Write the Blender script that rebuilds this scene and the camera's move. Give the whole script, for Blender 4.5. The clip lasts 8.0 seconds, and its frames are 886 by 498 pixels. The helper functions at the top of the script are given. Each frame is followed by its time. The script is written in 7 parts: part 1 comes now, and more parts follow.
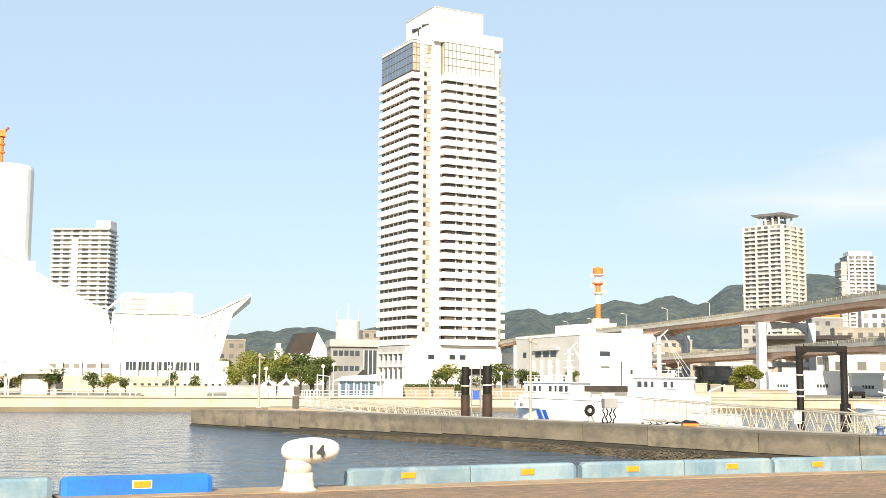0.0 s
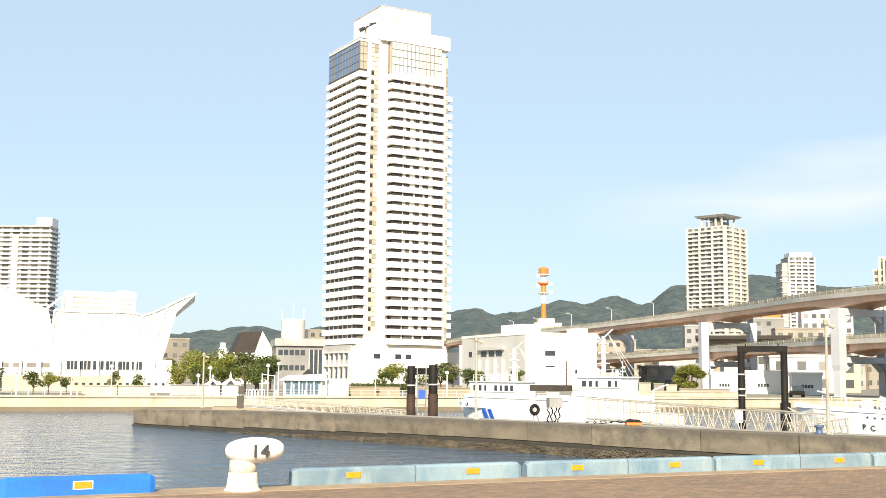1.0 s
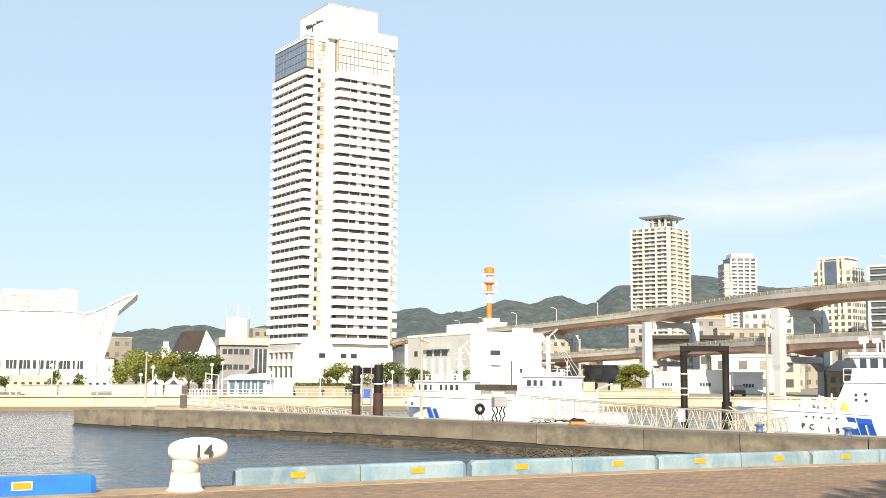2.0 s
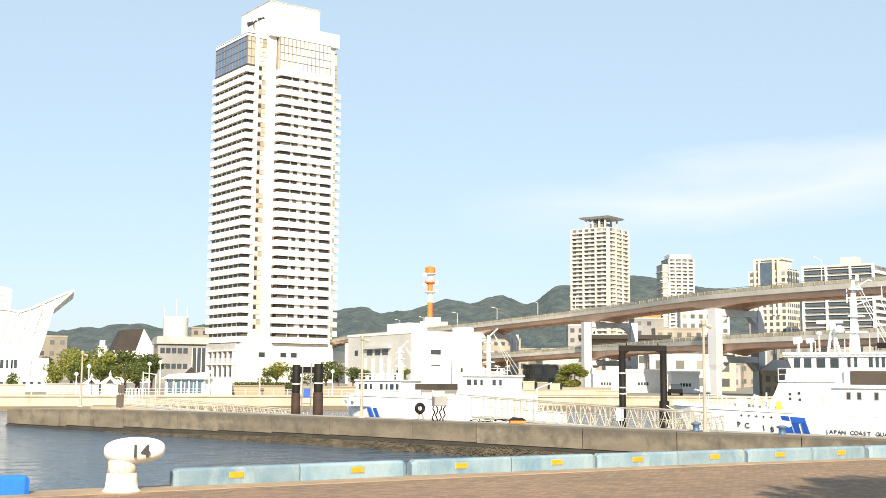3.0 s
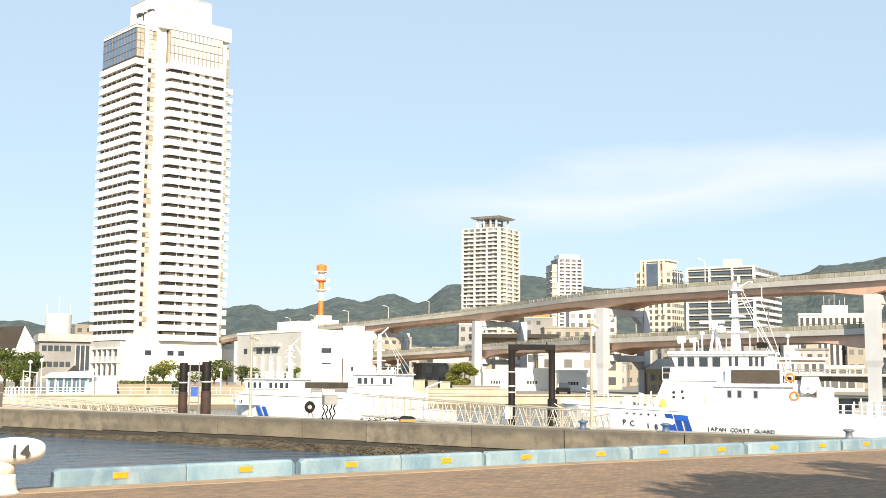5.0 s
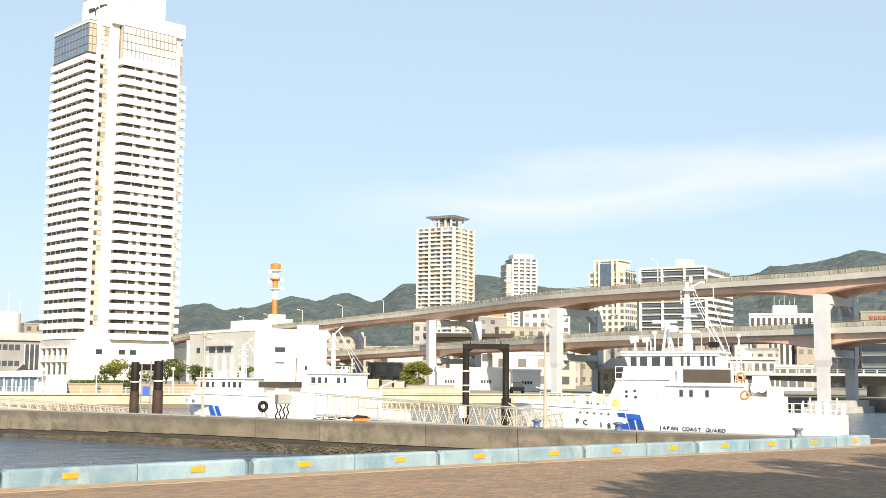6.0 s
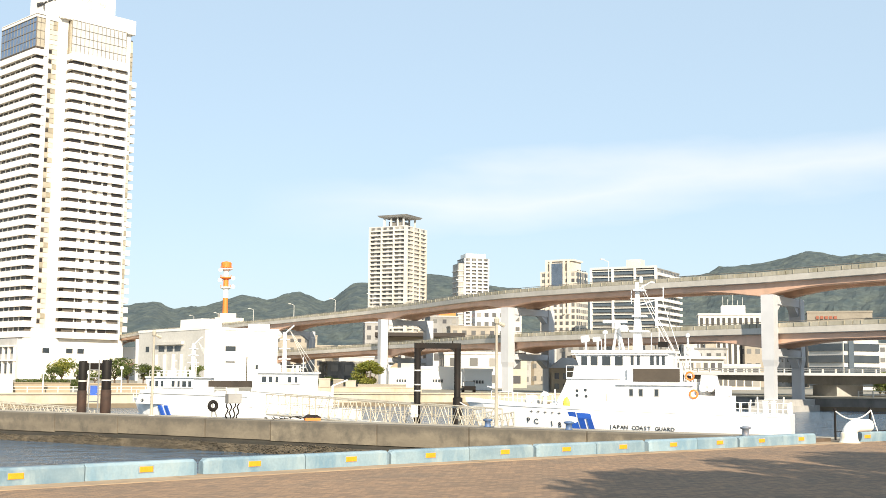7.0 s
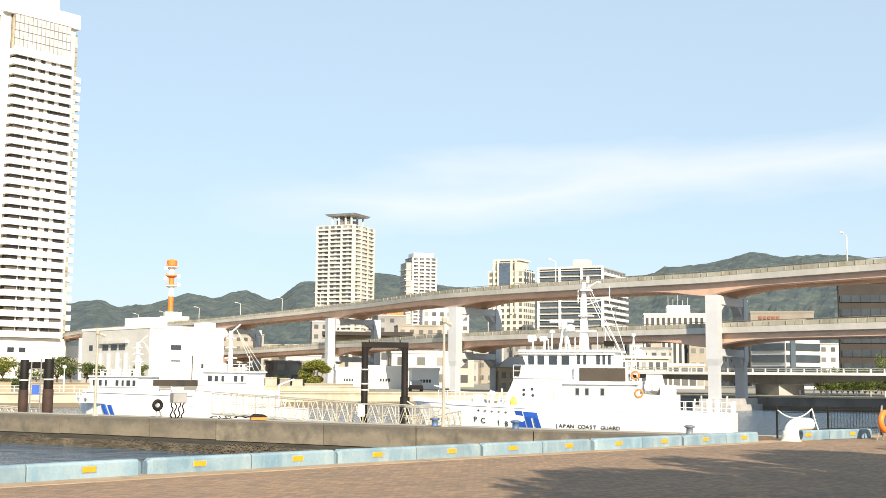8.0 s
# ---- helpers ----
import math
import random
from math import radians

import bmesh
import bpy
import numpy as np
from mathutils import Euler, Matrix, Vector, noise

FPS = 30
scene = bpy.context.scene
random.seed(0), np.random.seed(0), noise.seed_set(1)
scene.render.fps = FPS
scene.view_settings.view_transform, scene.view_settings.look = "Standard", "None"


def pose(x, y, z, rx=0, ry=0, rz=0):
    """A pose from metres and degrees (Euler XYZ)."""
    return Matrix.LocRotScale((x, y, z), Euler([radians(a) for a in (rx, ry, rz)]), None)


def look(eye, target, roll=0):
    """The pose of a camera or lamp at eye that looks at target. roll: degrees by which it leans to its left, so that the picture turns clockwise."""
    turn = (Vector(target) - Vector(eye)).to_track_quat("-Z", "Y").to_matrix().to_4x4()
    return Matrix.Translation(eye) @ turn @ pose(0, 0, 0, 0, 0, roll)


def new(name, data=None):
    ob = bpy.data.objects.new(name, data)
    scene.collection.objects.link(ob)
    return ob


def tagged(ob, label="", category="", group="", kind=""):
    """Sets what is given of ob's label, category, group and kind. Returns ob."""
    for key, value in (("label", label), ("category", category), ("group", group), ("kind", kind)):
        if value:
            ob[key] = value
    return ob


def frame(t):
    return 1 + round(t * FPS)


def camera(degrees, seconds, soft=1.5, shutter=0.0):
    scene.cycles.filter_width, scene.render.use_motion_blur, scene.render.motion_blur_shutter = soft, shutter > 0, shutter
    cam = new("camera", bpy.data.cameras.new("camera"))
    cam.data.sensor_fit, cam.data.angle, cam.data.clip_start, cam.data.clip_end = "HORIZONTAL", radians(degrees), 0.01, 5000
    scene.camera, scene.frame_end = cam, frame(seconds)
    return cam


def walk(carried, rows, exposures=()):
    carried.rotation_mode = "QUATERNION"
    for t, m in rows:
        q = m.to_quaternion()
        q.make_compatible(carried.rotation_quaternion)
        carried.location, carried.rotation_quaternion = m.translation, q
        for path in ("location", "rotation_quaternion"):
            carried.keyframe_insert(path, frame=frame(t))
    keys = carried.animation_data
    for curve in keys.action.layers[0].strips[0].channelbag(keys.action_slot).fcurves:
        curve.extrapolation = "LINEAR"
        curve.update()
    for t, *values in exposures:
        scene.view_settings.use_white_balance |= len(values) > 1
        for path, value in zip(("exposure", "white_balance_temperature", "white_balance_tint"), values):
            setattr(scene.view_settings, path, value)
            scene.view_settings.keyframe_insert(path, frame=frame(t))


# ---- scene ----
# ---------------------------------------------------------------- camera
EYE = 2.0
cam = camera(41.68, 8.0, soft=0.88)
TURNS = [  # seconds, yaw, pitch, roll
    (0.0, 0.0, 6.345, 0.42), (0.5, -1.347, 6.34, 0.422), (1.0, -2.654, 6.335, 0.424), (1.5, -3.928, 6.33, 0.426),
    (3.0, -8.24, 6.311, 0.436), (3.5, -9.618, 6.305, 0.44), (4.0, -11.079, 6.298, 0.444), (4.5, -12.39, 6.29, 0.449),
    (6.0, -15.829, 6.265, 0.466), (6.5, -16.948, 6.257, 0.472), (7.0, -18.198, 6.247, 0.479), (7.5, -19.489, 6.238, 0.486),
    (8.0, -20.774, 6.228, 0.494)]
walk(cam, [(t, pose(0, 0, EYE, 0, 0, yaw) @ pose(0, 0, 0, 90 + pitch) @ pose(0, 0, 0, 0, 0, roll))
           for t, yaw, pitch, roll in TURNS])

# ---------------------------------------------------------------- light
SUN_AZ, SUN_EL = 184.0, 29.0          # degrees, clockwise from straight ahead; above the horizon
scene.view_settings.exposure = 1.15
world = bpy.data.worlds.new("sky")
scene.world = world
world.use_nodes = True
wn, wl = world.node_tree.nodes, world.node_tree.links
sky = wn.new("ShaderNodeTexSky")
sky.sky_type, sky.sun_disc = "NISHITA", False
sky.sun_elevation, sky.sun_rotation = radians(SUN_EL), radians(SUN_AZ)
sky.air_density, sky.dust_density, sky.ozone_density = 1.0, 0.9, 1.6
wn["Background"].inputs["Strength"].default_value = 0.11
# thin high cloud: one long faint streak over the right-hand hills
w_co = wn.new("ShaderNodeTexCoord")
w_xyz = wn.new("ShaderNodeSeparateXYZ")
wl.new(w_co.outputs["Generated"], w_xyz.inputs["Vector"])


def sky_math(op, a, b=None, c=None):
    n = wn.new("ShaderNodeMath")
    n.operation = op
    for i, v in enumerate((a, b, c)):
        if isinstance(v, (int, float)):
            n.inputs[i].default_value = v
        elif v is not None:
            wl.new(v, n.inputs[i])
    return n.outputs["Value"]


w_no = wn.new("ShaderNodeTexNoise")
w_no.inputs["Scale"].default_value, w_no.inputs["Detail"].default_value, w_no.inputs["Roughness"].default_value = 5.0, 5.0, 0.5
w_map = wn.new("ShaderNodeMapping")
w_map.inputs["Scale"].default_value = (1, 1, 4)
wl.new(w_co.outputs["Generated"], w_map.inputs["Vector"]), wl.new(w_map.outputs["Vector"], w_no.inputs["Vector"])
w_az = sky_math("ARCTAN2", w_xyz.outputs["X"], w_xyz.outputs["Y"])
w_el = sky_math("ARCSINE", w_xyz.outputs["Z"])
w_mid = sky_math("MULTIPLY_ADD", w_az, 0.075, 0.128)                      # the streak climbs to the right
w_off = sky_math("ABSOLUTE", sky_math("ADD", sky_math("SUBTRACT", w_el, w_mid), sky_math("MULTIPLY_ADD", w_no.outputs["Fac"], 0.07, -0.035)))
w_thick = sky_math("SUBTRACT", 1.0, sky_math("MULTIPLY", w_off, 32.0))
w_thick.node.use_clamp = True
w_in = sky_math("MULTIPLY_ADD", w_az, 5.5, -0.8)
w_in.node.use_clamp = True
w_out = sky_math("MULTIPLY_ADD", w_az, -2.0, 2.4)
w_out.node.use_clamp = True
w_fac = sky_math("MULTIPLY", sky_math("MULTIPLY", w_thick, w_in), sky_math("MULTIPLY", w_out, 0.6))
w_mix = wn.new("ShaderNodeMix")
w_mix.data_type = "RGBA"
w_mix.inputs["B"].default_value = (4.3, 4.35, 4.4, 1)
wl.new(w_fac, w_mix.inputs["Factor"])
# summer haze veils the clear-sky gradient
w_haze = wn.new("ShaderNodeMix")
w_haze.data_type = "RGBA"
w_haze.inputs["Factor"].default_value = 0.8
w_haze.inputs["B"].default_value = (2.36, 2.96, 3.45, 1)
wl.new(sky.outputs["Color"], w_haze.inputs["A"])
wl.new(w_haze.outputs["Result"], w_mix.inputs["A"])
wl.new(w_mix.outputs["Result"], wn["Background"].inputs["Color"])

sun = new("sun", bpy.data.lights.new("sun", "SUN"))
sun.data.energy, sun.data.angle, sun.data.color = 4.2, radians(0.53), (1.0, 0.87, 0.68)
sun_dir = Vector((math.sin(radians(SUN_AZ)) * math.cos(radians(SUN_EL)), math.cos(radians(SUN_AZ)) * math.cos(radians(SUN_EL)), math.sin(radians(SUN_EL))))
sun.matrix_world = look(sun_dir * 50, (0, 0, 0))


# ---------------------------------------------------------------- materials
def material(name, a, b=None, rough=0.6, metal=0.0, scale=1.0, fine=12.0, bump=0.15, stain=None, spread=0.0, squash=(1, 1, 1), amount=0.55, spec=0.5):
    """Two-scale varied surface: base a drifting to b, finer grain, optional stains, bump; spread varies whole pieces."""
    m = bpy.data.materials.new(name)
    m.use_nodes = True
    n, l = m.node_tree.nodes, m.node_tree.links
    p = n["Principled BSDF"]
    p.inputs["Metallic"].default_value = metal
    p.inputs["Specular IOR Level"].default_value = spec
    b = b or tuple(c * 0.8 for c in a)
    geo = n.new("ShaderNodeNewGeometry")
    mp = n.new("ShaderNodeMapping")
    mp.inputs["Scale"].default_value = squash
    l.new(geo.outputs["Position"], mp.inputs["Vector"])
    big, small = n.new("ShaderNodeTexNoise"), n.new("ShaderNodeTexNoise")
    big.inputs["Scale"].default_value, big.inputs["Detail"].default_value = scale, 4.0
    small.inputs["Scale"].default_value, small.inputs["Detail"].default_value = fine, 5.0
    for t in (big, small):
        l.new(mp.outputs["Vector"], t.inputs["Vector"])
    r = n.new("ShaderNodeMapRange")
    r.inputs["From Min"].default_value, r.inputs["From Max"].default_value = 0.35, 0.68
    l.new(big.outputs["Fac"], r.inputs["Value"])
    mix = n.new("ShaderNodeMix")
    mix.data_type = "RGBA"
    mix.inputs["A"].default_value, mix.inputs["B"].default_value = (*a, 1), (*b, 1)
    l.new(r.outputs["Result"], mix.inputs["Factor"])
    out = mix.outputs["Result"]
    g = n.new("ShaderNodeMapRange")
    g.inputs["To Min"].default_value, g.inputs["To Max"].default_value = 1 - amount * 0.35, 1 + amount * 0.25
    l.new(small.outputs["Fac"], g.inputs["Value"])
    hsv = n.new("ShaderNodeHueSaturation")
    l.new(out, hsv.inputs["Color"])
    val = g.outputs["Result"]
    if spread:
        oi = n.new("ShaderNodeObjectInfo")
        s = n.new("ShaderNodeMapRange")
        s.inputs["To Min"].default_value, s.inputs["To Max"].default_value = 1 - spread, 1 + spread
        l.new(oi.outputs["Random"], s.inputs["Value"])
        mu = n.new("ShaderNodeMath")
        mu.operation = "MULTIPLY"
        l.new(val, mu.inputs[0]), l.new(s.outputs["Result"], mu.inputs[1])
        val = mu.outputs["Value"]
    l.new(val, hsv.inputs["Value"])
    out = hsv.outputs["Color"]
    if stain:
        st = n.new("ShaderNodeTexNoise")
        st.inputs["Scale"].default_value, st.inputs["Detail"].default_value, st.inputs["Roughness"].default_value = scale * 2.3, 6.0, 0.65
        sm = n.new("ShaderNodeMapping")
        sm.inputs["Scale"].default_value = (squash[0], squash[1], squash[2] * 0.35)
        l.new(geo.outputs["Position"], sm.inputs["Vector"]), l.new(sm.outputs["Vector"], st.inputs["Vector"])
        sr = n.new("ShaderNodeMapRange")
        sr.inputs["From Min"].default_value, sr.inputs["From Max"].default_value, sr.inputs["To Max"].default_value = 0.48, 0.7, 0.8
        l.new(st.outputs["Fac"], sr.inputs["Value"])
        m2 = n.new("ShaderNodeMix")
        m2.data_type = "RGBA"
        m2.inputs["B"].default_value = (*stain, 1)
        l.new(sr.outputs["Result"], m2.inputs["Factor"]), l.new(out, m2.inputs["A"])
        out = m2.outputs["Result"]
    l.new(out, p.inputs["Base Color"])
    rr = n.new("ShaderNodeMapRange")
    rr.inputs["To Min"].default_value, rr.inputs["To Max"].default_value = max(rough - 0.12, 0.02), min(rough + 0.12, 1)
    l.new(small.outputs["Fac"], rr.inputs["Value"]), l.new(rr.outputs["Result"], p.inputs["Roughness"])
    if bump:
        bn = n.new("ShaderNodeBump")
        bn.inputs["Strength"].default_value, bn.inputs["Distance"].default_value = bump, 0.02
        l.new(small.outputs["Fac"], bn.inputs["Height"]), l.new(bn.outputs["Normal"], p.inputs["Normal"])
    return m


def island_material(name, colours, rough=0.3, metal=0.0, by_object=False):
    """Each separate pane or clump takes one of several colours."""
    m = bpy.data.materials.new(name)
    m.use_nodes = True
    n, l = m.node_tree.nodes, m.node_tree.links
    p = n["Principled BSDF"]
    p.inputs["Roughness"].default_value, p.inputs["Metallic"].default_value = rough, metal
    ramp = n.new("ShaderNodeValToRGB")
    ramp.color_ramp.interpolation = "CONSTANT"
    els = ramp.color_ramp.elements
    while len(els) < len(colours):
        els.new(0.5)
    for i, c in enumerate(colours):
        els[i].position = i / len(colours)
        els[i].color = (*c, 1)
    geo, oi, ad, fr = n.new("ShaderNodeNewGeometry"), n.new("ShaderNodeObjectInfo"), n.new("ShaderNodeMath"), n.new("ShaderNodeMath")
    ad.operation, fr.operation = "ADD", "FRACT"
    l.new(oi.outputs["Random"], ad.inputs[0])
    if by_object:
        ad.inputs[1].default_value = 0.0
    else:
        l.new(geo.outputs["Random Per Island"], ad.inputs[1])
    l.new(ad.outputs["Value"], fr.inputs[0]), l.new(fr.outputs["Value"], ramp.inputs["Fac"]), l.new(ramp.outputs["Color"], p.inputs["Base Color"])
    return m


def leaf_material(name, dark, light):
    m = bpy.data.materials.new(name)
    m.use_nodes = True
    n, l = m.node_tree.nodes, m.node_tree.links
    p = n["Principled BSDF"]
    p.inputs["Roughness"].default_value = 0.6
    p.inputs["Specular IOR Level"].default_value = 0.25
    geo, mix = n.new("ShaderNodeNewGeometry"), n.new("ShaderNodeMix")
    mix.data_type = "RGBA"
    mix.inputs["A"].default_value, mix.inputs["B"].default_value = (*dark, 1), (*light, 1)
    l.new(geo.outputs["Random Per Island"], mix.inputs["Factor"]), l.new(mix.outputs["Result"], p.inputs["Base Color"])
    tr = n.new("ShaderNodeBsdfTranslucent")
    l.new(mix.outputs["Result"], tr.inputs["Color"])
    ms = n.new("ShaderNodeMixShader")
    ms.inputs["Fac"].default_value = 0.3
    l.new(p.outputs["BSDF"], ms.inputs[1]), l.new(tr.outputs["BSDF"], ms.inputs[2]), l.new(ms.outputs["Shader"], n["Material Output"].inputs["Surface"])
    return m


WHITE = material("white_paint", (0.8, 0.79, 0.76), (0.72, 0.71, 0.68), 0.5, scale=0.15, fine=4, bump=0.03, amount=0.15)
WHITE_STEEL = material("white_ship_paint", (0.82, 0.82, 0.81), (0.74, 0.74, 0.73), 0.35, scale=0.8, fine=9, bump=0.03, amount=0.12)
HOTEL_WHITE = material("hotel_white_panels", (0.78, 0.75, 0.7), (0.7, 0.67, 0.62), 0.55, scale=0.05, fine=1.2, bump=0.02, amount=0.12)
CREAM = material("cream_render", (0.62, 0.57, 0.49), (0.52, 0.47, 0.4), 0.75, scale=0.1, fine=2, bump=0.05)
BEIGE = material("beige_tile", (0.5, 0.43, 0.34), (0.42, 0.36, 0.28), 0.7, scale=0.1, fine=2, bump=0.05)
GREY = material("grey_concrete", (0.42, 0.41, 0.39), (0.33, 0.32, 0.3), 0.8, scale=0.2, fine=3, bump=0.1, stain=(0.25, 0.24, 0.22))
PALE_GREY = material("pale_grey_concrete", (0.56, 0.55, 0.52), (0.47, 0.46, 0.43), 0.8, scale=0.12, fine=2, bump=0.06)
PANEL = material("weathered_wall_concrete", (0.23, 0.195, 0.142), (0.145, 0.123, 0.092), 0.85, scale=0.7, fine=9, bump=0.25, stain=(0.065, 0.06, 0.05), spread=0.1, squash=(0.6, 0.6, 1.6))
# wet concrete, darkened further to paint in the shadow gap under the panels
PANEL_BASE = material("wet_undercut_shade_concrete", (0.05, 0.043, 0.033), (0.028, 0.025, 0.02), 0.6, scale=0.9, fine=8, bump=0.3, stain=(0.04, 0.04, 0.03))
COPING = material("jetty_deck_concrete", (0.36, 0.32, 0.25), (0.28, 0.25, 0.2), 0.85, scale=0.5, fine=8, bump=0.15)
RUBBLE = material("barnacled_rubble", (0.12, 0.098, 0.066), (0.05, 0.042, 0.03), 0.75, scale=2, fine=25, bump=0.3)
EDGE_SAND = material("sandy_worn_edge", (0.38, 0.28, 0.18), (0.3, 0.22, 0.145), 0.9, scale=0.8, fine=9, bump=0.15, stain=(0.2, 0.15, 0.1))
QUAY = material("far_quay_sandstone", (0.5, 0.45, 0.36), (0.4, 0.355, 0.28), 0.85, scale=0.12, fine=1.5, bump=0.1, stain=(0.3, 0.24, 0.16))
QUAY_DARK = material("tide_marked_quay_base", (0.19, 0.15, 0.1), (0.13, 0.105, 0.07), 0.7, scale=0.2, fine=2, bump=0.1)
LAND = material("park_ground", (0.27, 0.245, 0.2), (0.2, 0.19, 0.15), 0.9, scale=0.02, fine=0.4, bump=0.0)
PINK = material("salmon_girder_paint", (0.72, 0.46, 0.33), (0.64, 0.4, 0.28), 0.6, scale=0.1, fine=1.0, bump=0.03, stain=(0.48, 0.31, 0.22))
DECK = material("highway_concrete", (0.56, 0.53, 0.48), (0.46, 0.435, 0.39), 0.85, scale=0.15, fine=1.5, bump=0.1, stain=(0.42, 0.4, 0.36))
PARAPET = material("mossy_parapet_concrete", (0.4, 0.37, 0.3), (0.3, 0.28, 0.22), 0.9, scale=0.3, fine=2, bump=0.1, stain=(0.2, 0.18, 0.11))
PIER = material("pier_pale_paint", (0.48, 0.49, 0.51), (0.4, 0.41, 0.43), 0.6, scale=0.12, fine=1.2, bump=0.03, amount=0.25)
DARK = material("dark_void", (0.025, 0.024, 0.023), (0.04, 0.038, 0.035), 0.6, scale=0.3, fine=3, bump=0)
BLACK = material("black_tar_paint", (0.009, 0.0085, 0.008), (0.014, 0.012, 0.011), 0.65, scale=1.5, fine=12, bump=0.1, stain=(0.018, 0.011, 0.008), spec=0.2)
RUST = material("rusted_steel", (0.05, 0.025, 0.016), (0.025, 0.014, 0.01), 0.8, scale=2, fine=14, bump=0.2)
ROOF_BROWN = material("brown_roof_tiles", (0.04, 0.031, 0.026), (0.03, 0.024, 0.02), 0.8, scale=0.4, fine=4, bump=0.1)
BRICK_RED = material("red_brick", (0.28, 0.1, 0.065), (0.22, 0.08, 0.05), 0.85, scale=0.3, fine=4, bump=0.1)
ORANGE = material("orange_paint", (0.8, 0.19, 0.025), (0.68, 0.16, 0.03), 0.5, scale=0.4, fine=4, bump=0.02, amount=0.2)
BLUE_FLAG = material("service_blue_paint", (0.02, 0.09, 0.42), (0.02, 0.075, 0.35), 0.4, scale=1, fine=8, bump=0.02, amount=0.2)
KERB_PALE = material("faded_blue_kerb_paint", (0.225, 0.31, 0.36), (0.13, 0.22, 0.29), 0.7, scale=1.1, fine=22, bump=0.2, stain=(0.29, 0.355, 0.375), spread=0.16)
KERB_BLUE = material("fresh_blue_kerb_paint", (0.015, 0.17, 0.62), (0.02, 0.13, 0.48), 0.5, scale=1.4, fine=18, bump=0.12)
REFLECTOR = material("amber_reflector", (0.75, 0.31, 0.02), (0.66, 0.26, 0.02), 0.25, scale=8, fine=90, bump=0.1)
BOLLARD = material("white_bollard_paint", (0.84, 0.83, 0.8), (0.74, 0.73, 0.69), 0.4, scale=3, fine=30, bump=0.08, amount=0.15)
BOLLARD_BASE = material("cream_bollard_base", (0.82, 0.79, 0.7), (0.76, 0.71, 0.6), 0.6, scale=7, fine=40, bump=0.12, amount=0.25, stain=(0.66, 0.52, 0.34))
LETTER = material("black_lettering", (0.02, 0.02, 0.022), (0.03, 0.03, 0.03), 0.5, scale=5, fine=40, bump=0)
GALV = material("galvanised_steel", (0.45, 0.45, 0.44), (0.36, 0.36, 0.35), 0.45, 0.6, scale=1, fine=20, bump=0.05)
LAMP_GREY = material("weathered_lamp_post", (0.4, 0.37, 0.3), (0.3, 0.27, 0.22), 0.6, scale=1, fine=20, bump=0.05)
TEAL = material("pale_teal_panel", (0.3, 0.5, 0.55), (0.26, 0.44, 0.5), 0.4, scale=0.6, fine=6, bump=0.02)
CAMO = material("dark_brown_board", (0.07, 0.055, 0.04), (0.05, 0.04, 0.03), 0.6, scale=0.8, fine=10, bump=0.03)
YELLOW = material("yellow_tarpaulin", (0.75, 0.6, 0.08), (0.65, 0.5, 0.06), 0.6, scale=3, fine=20, bump=0.1)
BARK = material("bark", (0.12, 0.085, 0.06), (0.08, 0.058, 0.04), 0.9, scale=3, fine=25, bump=0.3)
GLASS = material("window_glass", (0.035, 0.045, 0.055), (0.05, 0.06, 0.07), 0.08, scale=0.3, fine=1.0, bump=0.0, amount=0.2)
BLUE_GLASS = material("blue_curtain_glass", (0.22, 0.3, 0.42), (0.28, 0.36, 0.48), 0.06, 0.75, scale=0.1, fine=0.5, bump=0.0, amount=0.3)
GOLD_GLASS = material("gold_tinted_glass", (0.44, 0.4, 0.32), (0.33, 0.29, 0.22), 0.22, 0.1, scale=0.12, fine=0.6, bump=0.0, amount=0.5)
OFFICE_GLASS = material("office_glass", (0.09, 0.115, 0.14), (0.12, 0.145, 0.17), 0.1, 0.3, scale=0.1, fine=0.5, bump=0.0, amount=0.3)
TAN = material("tan_stucco", (0.33, 0.27, 0.19), (0.27, 0.22, 0.155), 0.8, scale=0.3, fine=3, bump=0.05)
DUSK_GREY = material("stained_grey_wall", (0.24, 0.235, 0.225), (0.18, 0.175, 0.165), 0.8, scale=0.2, fine=2, bump=0.05, stain=(0.12, 0.115, 0.11))
MID_CREAM = material("weathered_cream_wall", (0.36, 0.325, 0.27), (0.29, 0.26, 0.215), 0.8, scale=0.2, fine=2, bump=0.05, spread=0.35)
MID_GREY = material("weathered_grey_wall", (0.42, 0.415, 0.405), (0.32, 0.315, 0.305), 0.8, scale=0.2, fine=2, bump=0.05, spread=0.4)
MULLION = material("bronze_mullion", (0.2, 0.18, 0.15), (0.16, 0.14, 0.12), 0.5, scale=0.3, fine=3, bump=0.0)
HOTEL_WINDOW = island_material("hotel_window_panes", [(0.028, 0.022, 0.018), (0.035, 0.028, 0.023), (0.045, 0.037, 0.03), (0.03, 0.024, 0.02), (0.1, 0.085, 0.07), (0.025, 0.02, 0.018), (0.04, 0.032, 0.026)], 0.3, by_object=True)
GOLD_PANE = island_material("gold_tinted_panes", [(0.42, 0.4, 0.34), (0.5, 0.48, 0.42), (0.34, 0.31, 0.25), (0.52, 0.51, 0.46), (0.28, 0.25, 0.19), (0.46, 0.44, 0.38)], 0.2, by_object=True)
LOUNGE_GLASS = material("pale_curtain_glass", (0.6, 0.6, 0.57), (0.5, 0.5, 0.48), 0.1, 0.2, scale=0.1, fine=0.5, bump=0.0, amount=0.3)
